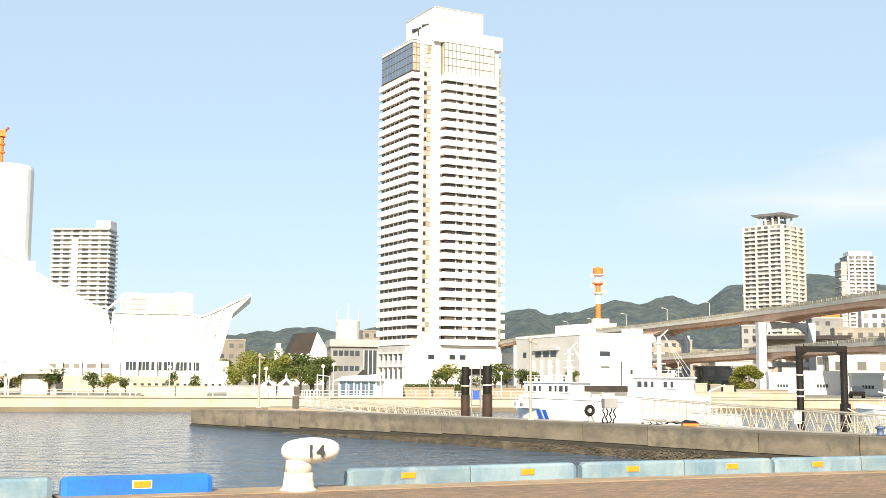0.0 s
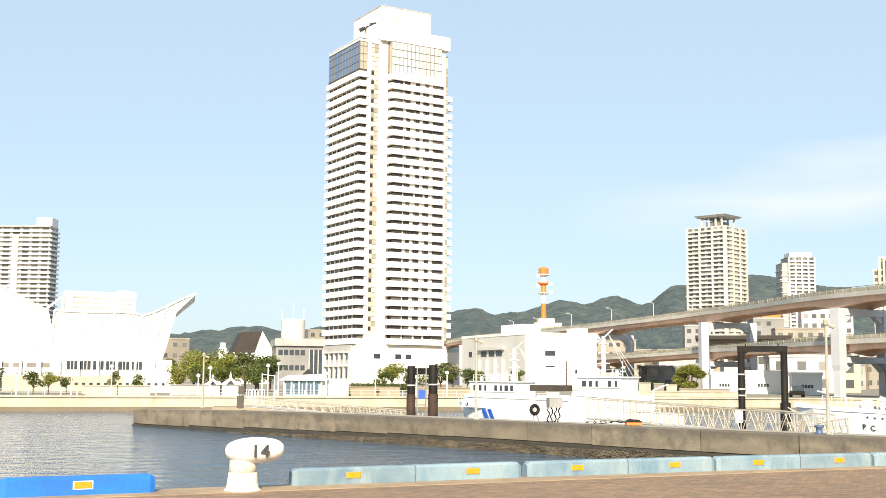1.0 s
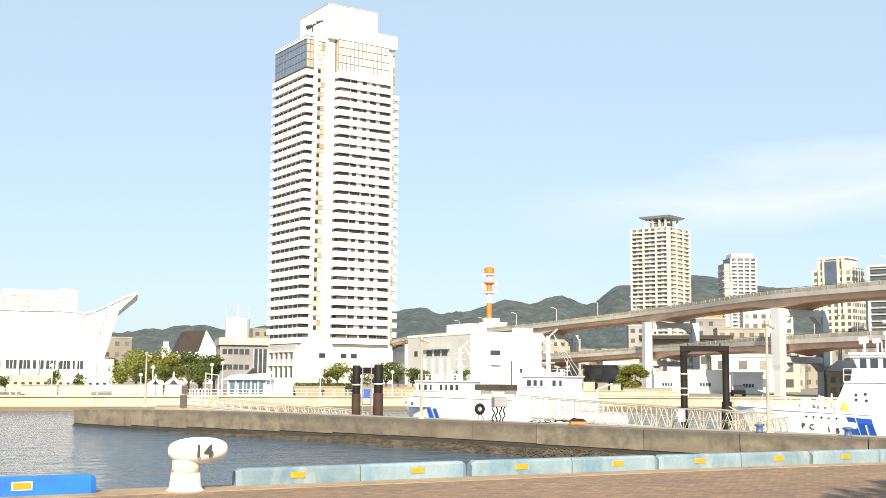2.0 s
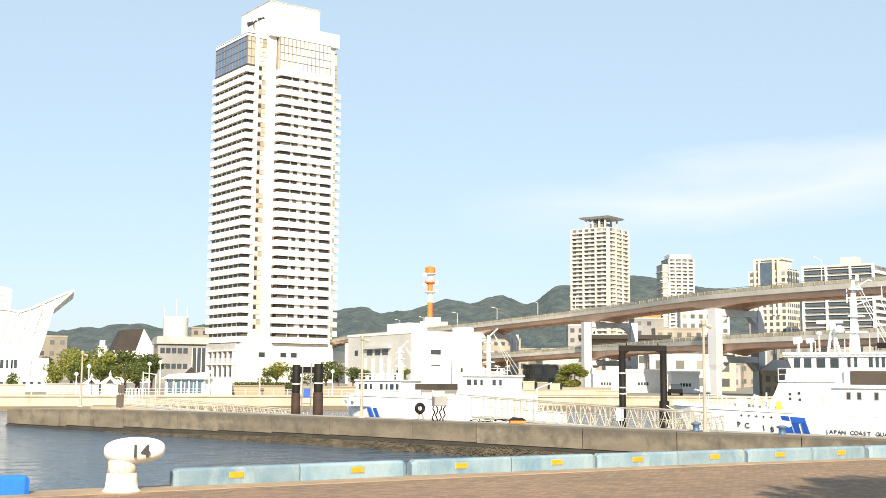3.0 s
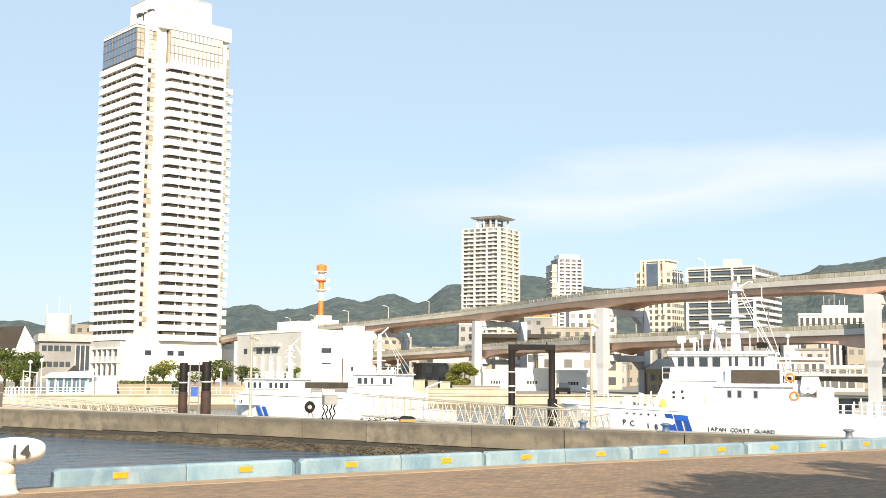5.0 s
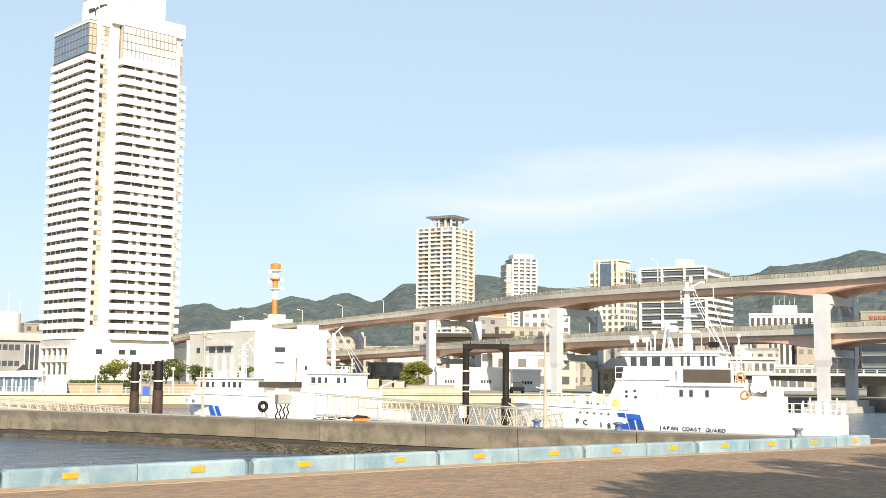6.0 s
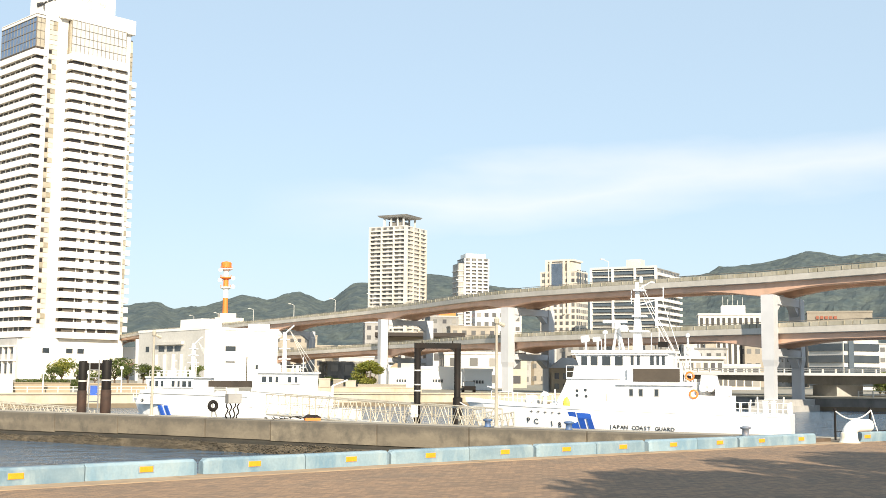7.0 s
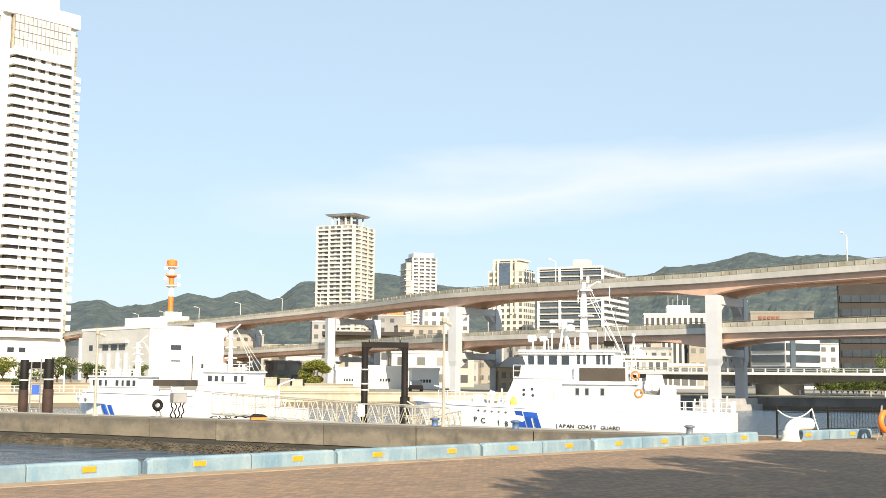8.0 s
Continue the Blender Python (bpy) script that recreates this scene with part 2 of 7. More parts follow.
# pane greys raised so the colour carries the pale haze over distant glass
FLAT_WINDOW = island_material("haze_lightened_window_panes", [(0.09, 0.09, 0.09), (0.14, 0.14, 0.135), (0.26, 0.25, 0.23), (0.11, 0.11, 0.11), (0.07, 0.07, 0.076)], 0.25, by_object=True)
LEAF = leaf_material("green_leaves", (0.055, 0.085, 0.022), (0.19, 0.225, 0.055))
LEAF_YELLOW = leaf_material("yellow_green_leaves", (0.11, 0.14, 0.025), (0.32, 0.31, 0.07))
LEAF_DARK = leaf_material("dark_pine_leaves", (0.042, 0.064, 0.02), (0.14, 0.17, 0.045))


def hill_material():
    # woodland greens shifted to blue: distance haze is painted into the base colour
    m = material("haze_tinted_wooded_hillside", (0.038, 0.058, 0.066), (0.085, 0.105, 0.094), 0.95, scale=0.03, fine=0.11, bump=0.0, amount=2.0)
    return m


HILL = hill_material()


def paver_material():
    m = material("red_brown_quay_pavers", (0.285, 0.19, 0.118), (0.225, 0.155, 0.1), 0.9, scale=0.35, fine=6, bump=0.1, stain=(0.2, 0.15, 0.105))
    n, l = m.node_tree.nodes, m.node_tree.links
    p = n["Principled BSDF"]
    geo = n.new("ShaderNodeNewGeometry")
    mp = n.new("ShaderNodeMapping")
    mp.inputs["Rotation"].default_value = (0, 0, radians(-22))
    br = n.new("ShaderNodeTexBrick")
    br.inputs["Scale"].default_value = 1.0
    br.inputs["Brick Width"].default_value, br.inputs["Row Height"].default_value, br.inputs["Mortar Size"].default_value = 0.2, 0.1, 0.006
    br.inputs["Color1"].default_value, br.inputs["Color2"].default_value, br.inputs["Mortar"].default_value = (0.72, 0.72, 0.74, 1), (1.22, 1.15, 1.06, 1), (0.5, 0.5, 0.5, 1)
    src = p.inputs["Base Color"].links[0].from_socket
    mu = n.new("ShaderNodeMix")
    mu.data_type, mu.blend_type = "RGBA", "MULTIPLY"
    mu.inputs["Factor"].default_value = 1.0
    l.new(geo.outputs["Position"], mp.inputs["Vector"]), l.new(mp.outputs["Vector"], br.inputs["Vector"])
    l.new(src, mu.inputs["A"]), l.new(br.outputs["Color"], mu.inputs["B"]), l.new(mu.outputs["Result"], p.inputs["Base Color"])
    return m


PAVERS = paver_material()


def lichen_on(m, top, depth, colour):
    """Dark lichen growing down from the top edge of a wall, with a ragged lower margin."""
    n, l = m.node_tree.nodes, m.node_tree.links
    p = n["Principled BSDF"]
    geo, sep, no = n.new("ShaderNodeNewGeometry"), n.new("ShaderNodeSeparateXYZ"), n.new("ShaderNodeTexNoise")
    no.inputs["Scale"].default_value, no.inputs["Detail"].default_value, no.inputs["Roughness"].default_value = 1.6, 7.0, 0.7
    l.new(geo.outputs["Position"], sep.inputs["Vector"]), l.new(geo.outputs["Position"], no.inputs["Vector"])
    h = n.new("ShaderNodeMapRange")
    h.inputs["From Min"].default_value, h.inputs["From Max"].default_value = top - depth, top
    l.new(sep.outputs["Z"], h.inputs["Value"])
    s = n.new("ShaderNodeMath")
    s.operation = "MULTIPLY_ADD"
    s.inputs[1].default_value = 2.6
    l.new(no.outputs["Fac"], s.inputs[0]), l.new(h.outputs["Result"], s.inputs[2])
    r = n.new("ShaderNodeMapRange")
    r.inputs["From Min"].default_value, r.inputs["From Max"].default_value, r.inputs["To Max"].default_value = 1.45, 2.1, 0.75
    l.new(s.outputs["Value"], r.inputs["Value"])
    mix = n.new("ShaderNodeMix")
    mix.data_type = "RGBA"
    mix.inputs["B"].default_value = (*colour, 1)
    src = p.inputs["Base Color"].links[0].from_socket
    l.new(src, mix.inputs["A"]), l.new(r.outputs["Result"], mix.inputs["Factor"]), l.new(mix.outputs["Result"], p.inputs["Base Color"])


lichen_on(PANEL, -0.05, 0.55, (0.095, 0.085, 0.07))


def water_material():
    m = bpy.data.materials.new("harbour_water")
    m.use_nodes = True
    n, l = m.node_tree.nodes, m.node_tree.links
    p = n["Principled BSDF"]
    p.inputs["Base Color"].default_value = (0.06, 0.1, 0.15, 1)
    p.inputs["Roughness"].default_value, p.inputs["IOR"].default_value = 0.12, 1.33
    geo = n.new("ShaderNodeNewGeometry")
    prev = None
    for sc, st, rot, sq in ((0.8, 0.8, 20, 0.75), (2.8, 0.95, -15, 0.8), (8.0, 0.75, 5, 0.9)):
        mp, no, bu = n.new("ShaderNodeMapping"), n.new("ShaderNodeTexNoise"), n.new("ShaderNodeBump")
        mp.inputs["Rotation"].default_value, mp.inputs["Scale"].default_value = (0, 0, radians(rot)), (sq, 1, 1)
        no.inputs["Scale"].default_value, no.inputs["Detail"].default_value = sc, 3.0
        bu.inputs["Strength"].default_value, bu.inputs["Distance"].default_value = st, 0.45 / sc
        l.new(geo.outputs["Position"], mp.inputs["Vector"]), l.new(mp.outputs["Vector"], no.inputs["Vector"]), l.new(no.outputs["Fac"], bu.inputs["Height"])
        if prev:
            l.new(prev.outputs["Normal"], bu.inputs["Normal"])
        prev = bu
    l.new(prev.outputs["Normal"], p.inputs["Normal"])
    return m


WATER = water_material()


# ---------------------------------------------------------------- mesh helpers
class Shape:
    """Collects boxes, prisms, tubes and free faces into one mesh."""

    def __init__(self):
        self.v, self.f = [], []

    def add(self, pts, faces):
        k = len(self.v)
        self.v += [tuple(p) for p in pts]
        self.f += [tuple(i + k for i in f) for f in faces]
        return self

    def box(self, x0, x1, y0, y1, z0, z1):
        return self.add([(x, y, z) for z in (z0, z1) for x, y in ((x0, y0), (x1, y0), (x1, y1), (x0, y1))],
                        [(3, 2, 1, 0), (4, 5, 6, 7), (0, 1, 5, 4), (1, 2, 6, 5), (2, 3, 7, 6), (3, 0, 4, 7)])

    def prism(self, outline, z0, z1):
        n = len(outline)
        return self.add([(x, y, z0) for x, y in outline] + [(x, y, z1) for x, y in outline],
                        [tuple(range(n - 1, -1, -1)), tuple(range(n, 2 * n))] + [(i, (i + 1) % n, n + (i + 1) % n, n + i) for i in range(n)])

    def loft(self, rings, close=True, caps=True):
        n = len(rings[0])
        faces = []
        for r in range(len(rings) - 1):
            for i in range(n if close else n - 1):
                j = (i + 1) % n
                faces.append((r * n + i, r * n + j, (r + 1) * n + j, (r + 1) * n + i))
        if caps and close:
            faces += [tuple(range(n - 1, -1, -1)), tuple(range((len(rings) - 1) * n, len(rings) * n))]
        return self.add([p for r in rings for p in r], faces)

    def rod(self, a, b, r0, r1=None, n=8):
        a, b = Vector(a), Vector(b)
        q = (b - a).to_track_quat("Z", "Y")
        rings = []
        for c, r in ((a, r0), (b, r1 if r1 is not None else r0)):
            rings.append([tuple(c + q @ Vector((r * math.cos(2 * math.pi * i / n), r * math.sin(2 * math.pi * i / n), 0))) for i in range(n)])
        return self.loft(rings)

    def lathe(self, profile, n=20, cx=0, cy=0):
        return self.loft([[(cx + r * math.cos(2 * math.pi * i / n), cy + r * math.sin(2 * math.pi * i / n), z) for i in range(n)] for r, z in profile])

    def torus(self, x, y, z, R, r, n=20, m=8):
        """Ring standing in the x-z plane."""
        rings = []
        for i in range(n + 1):
            a = 2 * math.pi * i / n
            rings.append([(x + (R + r * math.cos(b)) * math.cos(a), y + r * math.sin(b), z + (R + r * math.cos(b)) * math.sin(a)) for b in [2 * math.pi * k / m for k in range(m)]])
        return self.loft(rings, caps=False)

    def mesh(self, name, mat, smooth=False):
        me = bpy.data.meshes.new(name)
        me.from_pydata(self.v, [], self.f)
        me.update()
        if mat:
            me.materials.append(mat)
        if smooth:
            me.polygons.foreach_set("use_smooth", [True] * len(me.polygons))
        return me


def thing(name, x, y, z=0.0, turn=0.0, label="", category="", group="", kind=""):
    ob = new(name)
    ob.empty_display_size = 0.2
    ob.matrix_basis = pose(x, y, z, 0, 0, turn)
    return tagged(ob, label, category, group, kind)


def part(name, shape, mat, parent, label="", smooth=False, at=None):
    me = shape.mesh(name, mat, smooth) if isinstance(shape, Shape) else shape
    ob = new(name, me)
    ob.parent = parent
    if at:
        ob.location = at
    return tagged(ob, label)


def solid(name, shape, mat, label, category, kind="", smooth=False, group=""):
    return tagged(new(name, shape.mesh(name, mat, smooth)), label, category, group, kind)


BOXES = {}


def block(name, mat, parent, x0, x1, y0, y1, z0, z1, label=""):
    """A box part; alike boxes share one mesh."""
    key = (round(x1 - x0, 3), round(y1 - y0, 3), round(z1 - z0, 3), mat.name)
    if key not in BOXES:
        BOXES[key] = Shape().box(0, x1 - x0, 0, y1 - y0, 0, z1 - z0).mesh(name, mat)
    ob = part(name, BOXES[key], mat, parent, label)
    ob.location = (x0, y0, z0)
    return ob


def polar(az, d):
    return d * math.sin(radians(az)), d * math.cos(radians(az))


# ---------------------------------------------------------------- large structure
solid("water", Shape().add([(-4500, -600, -1.5), (4500, -600, -1.5), (4500, 4500, -1.5), (-4500, 4500, -1.5)], [(0, 1, 2, 3)]), WATER,
      "grey-blue harbour water with small wind ripples", "water", "structure")

# far bank: one sheet of land to the hills, with its quay wall
BANK = [(-900, -110), (-60, 108.7), (-37.6, 114.6), (20, 129.5), (62, 134), (79, 116), (91, 105), (130, 78), (900, -300)]
land = Shape()
land.add([(x, y, -0.1) for x, y in BANK] + [(4500, -300, -0.1), (4500, 4500, -0.1), (-4500, 4500, -0.1), (-4500, -110, -0.1)], [tuple(range(len(BANK) + 4))])
ground = solid("ground", land, LAND, "flat pale park and city ground behind the far quay", "ground", "structure")
wall = Shape()
bank = Shape()
foot = Shape()
cope = Shape()
for (ax, ay), (bx, by) in zip(BANK[:-1], BANK[1:]):
    d = Vector((bx - ax, by - ay, 0)).normalized()
    n = Vector((d.y, -d.x, 0))
    right_bank = ax > 55
    for s, o, z0, z1 in ((bank if right_bank else wall, 0.02, -1.05, -0.12), (foot, 0.25, -2.5, -1.05), (cope, 0.18, -0.12, 0.06)):
        q = [Vector((ax, ay, 0)) + n * o, Vector((bx, by, 0)) + n * o, Vector((bx, by, 0)) - n * 0.9, Vector((ax, ay, 0)) - n * 0.9]
        s.prism([(p.x, p.y) for p in q], z0, z1)
far_quay = thing("quay_wall", 0, 0, 0, 0, "sandy stone quay wall with dark tide line", "quay wall", "", "structure")
part("wall_face", wall, QUAY, far_quay)
part("canal_wall", bank, DUSK_GREY, far_quay, "stained grey canal wall")
part("wall_foot", foot, QUAY_DARK, far_quay, "tide-darkened foot of the wall")
part("coping", cope, QUAY, far_quay)

# near quay: paved apron
EDGE = [(-300, -112), (-8.6, 18.75), (-6.6, 19.95), (9.3, 26.95), (24.2, 32.55), (60, 46.5), (140, 75)]
apron = Shape()
apron.prism([(140, -300), *reversed(EDGE), (-300, -300)][::-1], -3.0, 0.0)
solid("quay_pavement", apron, PAVERS, "red-brown brick-paved quay apron in tree shade and sun", "pavement", "structure")
lip = Shape()
for (ax, ay), (bx, by) in zip(EDGE[:-1], EDGE[1:]):
    d = Vector((bx - ax, by - ay, 0)).normalized()
    n = Vector((-d.y, d.x, 0))
    q = [Vector((ax, ay, 0)) - n * 0.95, Vector((bx, by, 0)) - n * 0.95, Vector((bx, by, 0)) + n * 0.08, Vector((ax, ay, 0)) + n * 0.08]
    lip.prism([(p.x, p.y) for p in q], -0.4, 0.012)
solid("quay_edge_strip", lip, EDGE_SAND, "worn pale concrete strip along the quay edge", "kerb strip", "structure")

# jetty: narrow concrete mole running out from the quay
JA, JB = Vector((-18.0, 84.2, 0)), Vector((26.6, 32.9, 0))
jd = (JB - JA).normalized()
jn = Vector((-jd.y, jd.x, 0))            # away from the camera
if jn.y < 0:
    jn = -jn
JLEN = (JB - JA).length
jetty = thing("jetty", JA.x, JA.y, 0, math.degrees(math.atan2(jd.y, jd.x)), "low weathered concrete jetty with panel joints and rubble foot", "jetty", "", "structure")


def jetty_top(s):
    return -0.05 - 0.29 * max(0.0, 1 - s / 22) ** 1.5


# local axes of the jetty: x along, +y away from the camera
JOINTS = [0, 7.4, 13.8, 19.2, 22.9, 27.4, 31.9, 37.6, 41.5, 47.3, 51.8, 57.0, 62.5, JLEN]
core = Shape()
core.loft([[(s, 0.25, -3), (s, 2.4, -3), (s, 2.4, jetty_top(s) - 0.02), (s, 0.25, jetty_top(s) - 0.02)] for s in (0, 5, 10, 16, 22, JLEN)])
part("core", core, COPING, jetty)
random.seed(4)
for i, (a, b) in enumerate(zip(JOINTS[:-1], JOINTS[1:])):
    g = 0.03
    low = -0.9 - 0.4 * max(0.0, 1 - a / 26) - 0.06 * random.random()
    y0 = 0.02 * random.random()
    za, zb = jetty_top(a), jetty_top(b)
    c = 0.05
    ring = lambda s, z: [(s, y0 + 0.02, low), (s, 0.6, low), (s, 0.6, z), (s, y0 + c, z), (s, y0, z - c)]
    part("panel", Shape().loft([ring(a + g, za), ring(b - g, zb)]), PANEL, jetty)
    base = Shape()
    base.loft([[(s, -0.14 - 0.05 * (i % 2), -3), (s, 0.5, -3), (s, 0.5, low + 0.0), (s, 0.1, low - 0.01), (s, -0.05, low - 0.1)] for s in (a, b)])
    part("footing", base, PANEL_BASE, jetty, "wet footing below the panels, coloured darker for the undercut's shade")
stones = Shape()
random.seed(11)
for i in range(6000):
    s = random.uniform(12, JLEN - 2)
    r = random.uniform(0.018, 0.048)
    y = -0.1 - 0.38 * random.random() ** 1.2
    z = -1.12 - (-y - 0.1) * 0.95 + random.uniform(-0.04, 0.04) + 0.05 * math.sin(s * 0.9) - 0.018 * max(0.0, 30 - s)
    ring = [(s + r * 1.2 * math.cos(k * 1.047 + s), y + r * math.sin(k * 1.047 + s), z + random.uniform(-0.3, 0.3) * r) for k in range(6)]
    stones.add(ring + [(s + random.uniform(-.3, .3) * r, y, z + r * random.uniform(0.6, 1.0))], [(k, (k + 1) % 6, 6) for k in range(6)])
tagged(part("rubble", stones, RUBBLE, jetty, "barnacled rubble stones along the foot"), kind="stuff")
bed = Shape().loft([[(s, -0.7, -1.95), (s, 0.0, -1.95), (s, 0.0, -1.12 - 0.018 * max(0, 30 - s)), (s, -0.1, -1.15 - 0.018 * max(0, 30 - s))] for s in (12, 30, JLEN)])
part("rubble_bed", bed, RUBBLE, jetty)

# ---------------------------------------------------------------- hills
RIDGE = [(-40, 2.2), (-25, 2.4), (-16, 1.9), (-10.6, 2.05), (-8.7, 2.25), (-6.6, 2.42), (-5.1, 2.2), (0, 3.0), (3.1, 3.4), (4.2, 3.6), (5.3, 3.2), (6.3, 3.3), (8.7, 3.9),
         (9.55, 3.7), (11.15, 4.1), (12.35, 3.65), (14.1, 4.5), (17.6, 5.05), (19.0, 4.9), (20.9, 4.5), (23, 4.2), (27, 4.4), (30.6, 5.0), (31.9, 5.4), (33.8, 5.5),
         (35.75, 5.95), (37.4, 5.7), (38.2, 5.85), (39.9, 5.85), (41.6, 5.5), (50, 5.0), (60, 4.5)]


def ridge_height(az):
    for (a, ea), (b, eb) in zip(RIDGE[:-1], RIDGE[1:]):
        if a <= az <= b:
            k = (az - a) / (b - a)
            k = k * k * (3 - 2 * k)
            return ea + (eb - ea) * k
    return 2.0


def hills(name, d0, d1, d2, fac, seed, label, a0=-40, a1=60):
    rings, steps = [], 56
    for i in range(int((a1 - a0) / 0.2) + 1):
        az = a0 + i * 0.2
        ring = []
        for j in range(steps + 1):
            k = j / steps
            d = d0 + (d1 - d0) * k if k <= 1 else d1
            x, y = polar(az, d)
            top = math.tan(radians(ridge_height(az) * fac)) * d1
            rough = noise.fractal(Vector((x * 0.0035, y * 0.0035, seed)), 0.8, 2.1, 6)
            ridges = noise.fractal(Vector((az * 0.55, k * 1.2, seed + 9)), 0.9, 2.0, 4)
            crowns = noise.fractal(Vector((x * 0.03, y * 0.03, seed + 3)), 0.6, 2.2, 3)
            z = top * (k ** 0.8) * (1 + 0.09 * ridges * (1 - k)) + rough * (12 * min(1, k * 5) * (1.6 - k)) + crowns * 5 * min(1, k * 5)
            ring.append((x, y, max(z, -0.2) if j else -1.0))
        x, y = polar(az, d2)
        ring.append((x, y, -1.0))
        rings.append(ring)
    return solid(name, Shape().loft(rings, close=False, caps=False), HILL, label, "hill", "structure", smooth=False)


hills("hill_range", 1500, 2700, 3600, 1.0, 1.0, "dark wooded mountain ridge behind the city, haze blue put into its colour")


# ---------------------------------------------------------------- double-deck highway
ROUTE = [(8, 560), (18, 445), (25, 365), (34, 303), (46, 252), (58, 205), (61, 155), (73.5, 110.5), (92, 66), (120, 20)]


def route(k):
    """Smooth curve through the pier places; k counts piers."""
    i = min(max(int(k), 0), len(ROUTE) - 2)
    p = [Vector((*ROUTE[min(max(i + o, 0), len(ROUTE) - 1)], 0)) for o in (-1, 0, 1, 2)]
    u = k - i
    return 0.5 * ((2 * p[1]) + (p[2] - p[0]) * u + (2 * p[0] - 5 * p[1] + 4 * p[2] - p[3]) * u * u + (3 * p[1] - p[0] - 3 * p[2] + p[3]) * u ** 3)


def side(k):
    d = route(k + 0.01) - route(k - 0.01)
    n = Vector((d.y, -d.x, 0)).normalized()
    return -n if n.x < 0 else n         # away from the camera


UPPER = [(0, 15.0), (2, 15.0), (3, 14.2), (4, 14.2), (5, 14.8), (6, 14.25), (7, 13.6), (8, 13.9), (9, 14.1)]
LOWER = [(0, 6.5), (2, 6.6), (3, 6.9), (4, 7.2), (5, 8.05), (6, 8.0), (7, 8.0), (8, 8.1), (9, 8.1)]


def level(table, k):
    for (a, za), (b, zb) in zip(table[:-1], table[1:]):
        if a <= k <= b:
            u = (k - a) / (b - a)
            return za + (zb - za) * u
    return table[-1][1]


def deck(table, label, depth, k0=1.0, k1=8.8):
    """One carriageway: pink haunched girder, grey slab edge, mossy parapet in lengths."""
    hw = thing("highway_deck", 0, 0, 0, 0, label, "elevated road", "highway decks", "structure")
    girder, rear, slab = [], [], []
    n = int((k1 - k0) * 24)
    for i in range(n + 1):
        k = k0 + (k1 - k0) * i / n
        p, s, z = route(k), side(k), level(table, k)
        haunch = 1 - abs(2 * (k % 1.0) - 1)          # 0 at a pier, 1 in mid-span
        haunch = 1 - max(0.0, 1 - haunch * 2.6) ** 2
        bot = z - depth - 0.85 + 0.85 * haunch
        a = p + s * -1.2
        girder.append([tuple(a + s * o + Vector((0, 0, h))) for o, h in ((0.45, z - 1.16), (0.45, bot + 0.08), (0.55, bot), (1.2, bot), (1.3, bot + 0.08), (1.3, z - 1.16))])
        rear.append([tuple(a + s * o + Vector((0, 0, h))) for o, h in ((5.1, z - 1.16), (5.1, bot + 0.08), (5.2, bot), (5.85, bot), (5.95, bot + 0.08), (5.95, z - 1.16))])
        slab.append([tuple(a + s * o + Vector((0, 0, h))) for o, h in ((0.0, z - 0.48), (0.0, z - 1.12), (0.4, z - 1.18), (6.4, z - 1.18), (6.8, z - 1.12), (6.8, z - 0.48))])
    part("girder", Shape().loft(girder), PINK, hw, "salmon-pink painted haunched steel girder")
    part("girder", Shape().loft(rear), PINK, hw, "salmon-pink painted haunched steel girder")
    brace = Shape()
    for i in range(int((k1 - k0) * 8)):
        k = k0 + (i + 0.5) / 8
        p, s, z = route(k) + side(k) * -1.2, side(k), level(table, k)
        brace.rod(p + s * 1.6 + Vector((0, 0, z - 1.45)), p + s * 5.1 + Vector((0, 0, z - 1.45)), 0.2, n=4)
    part("cross_brace", brace, PINK, hw)
    part("slab", Shape().loft(slab), DECK, hw)
    kk = k0
    while kk < k1 - 0.01:
        k2 = min(kk + 0.0833, k1)
        for lo in (0.02, 6.48):
            ring = []
            for k in (kk + 0.0012, k2 - 0.0012):
                p, s, z = route(k), side(k), level(table, k)
                a = p + s * (lo - 1.2)
                ring.append([tuple(a + s * o + Vector((0, 0, h))) for o, h in ((0, z - 0.46), (0.3, z - 0.46), (0.26, z), (0.05, z))])
            piece = Shape().loft(ring)
            if lo < 1:
                for f in (0.25, 0.75):
                    k = kk + (k2 - kk) * f
                    p, s, z = route(k), side(k), level(table, k)
                    d = Vector((-s.y, s.x, 0)) * 0.05
                    a = p + s * (lo - 1.2)
                    piece.add([tuple(a + d * e + s * o + Vector((0, 0, h))) for o, h in ((-0.045, z - 0.45), (0.1, z - 0.45), (0.1, z - 0.02), (-0.02, z - 0.02)) for e in (-1, 1)],
                              [(0, 1, 7, 6), (0, 6, 4, 2), (1, 3, 5, 7), (6, 7, 5, 4)])
            part("parapet_length", piece, PARAPET, hw)
        kk = k2
    rail = Shape()
    for i in range(int((k1 - k0) * 24)):
        k = k0 + i / 24
        a = route(k) + side(k) * -1.05 + Vector((0, 0, level(table, k)))
        b = route(k + 1 / 24) + side(k + 1 / 24) * -1.05 + Vector((0, 0, level(table, k + 1 / 24)))
        rail.rod(a, a + Vector((0, 0, 0.13)), 0.03, n=4)
        rail.rod(a + Vector((0, 0, 0.13)), b + Vector((0, 0, 0.13)), 0.035, n=4)
    part("hand_rail", rail, MULLION, hw, "thin steel rail on the parapet")
    return hw


deck(UPPER, "upper deck of the elevated highway, salmon-pink girder under mossy parapet", 1.85)
deck(LOWER, "lower deck of the elevated highway, salmon-pink girder under mossy parapet", 1.85)


SKEW = {6: (20, -2.2), 7: (18, -1.6)}


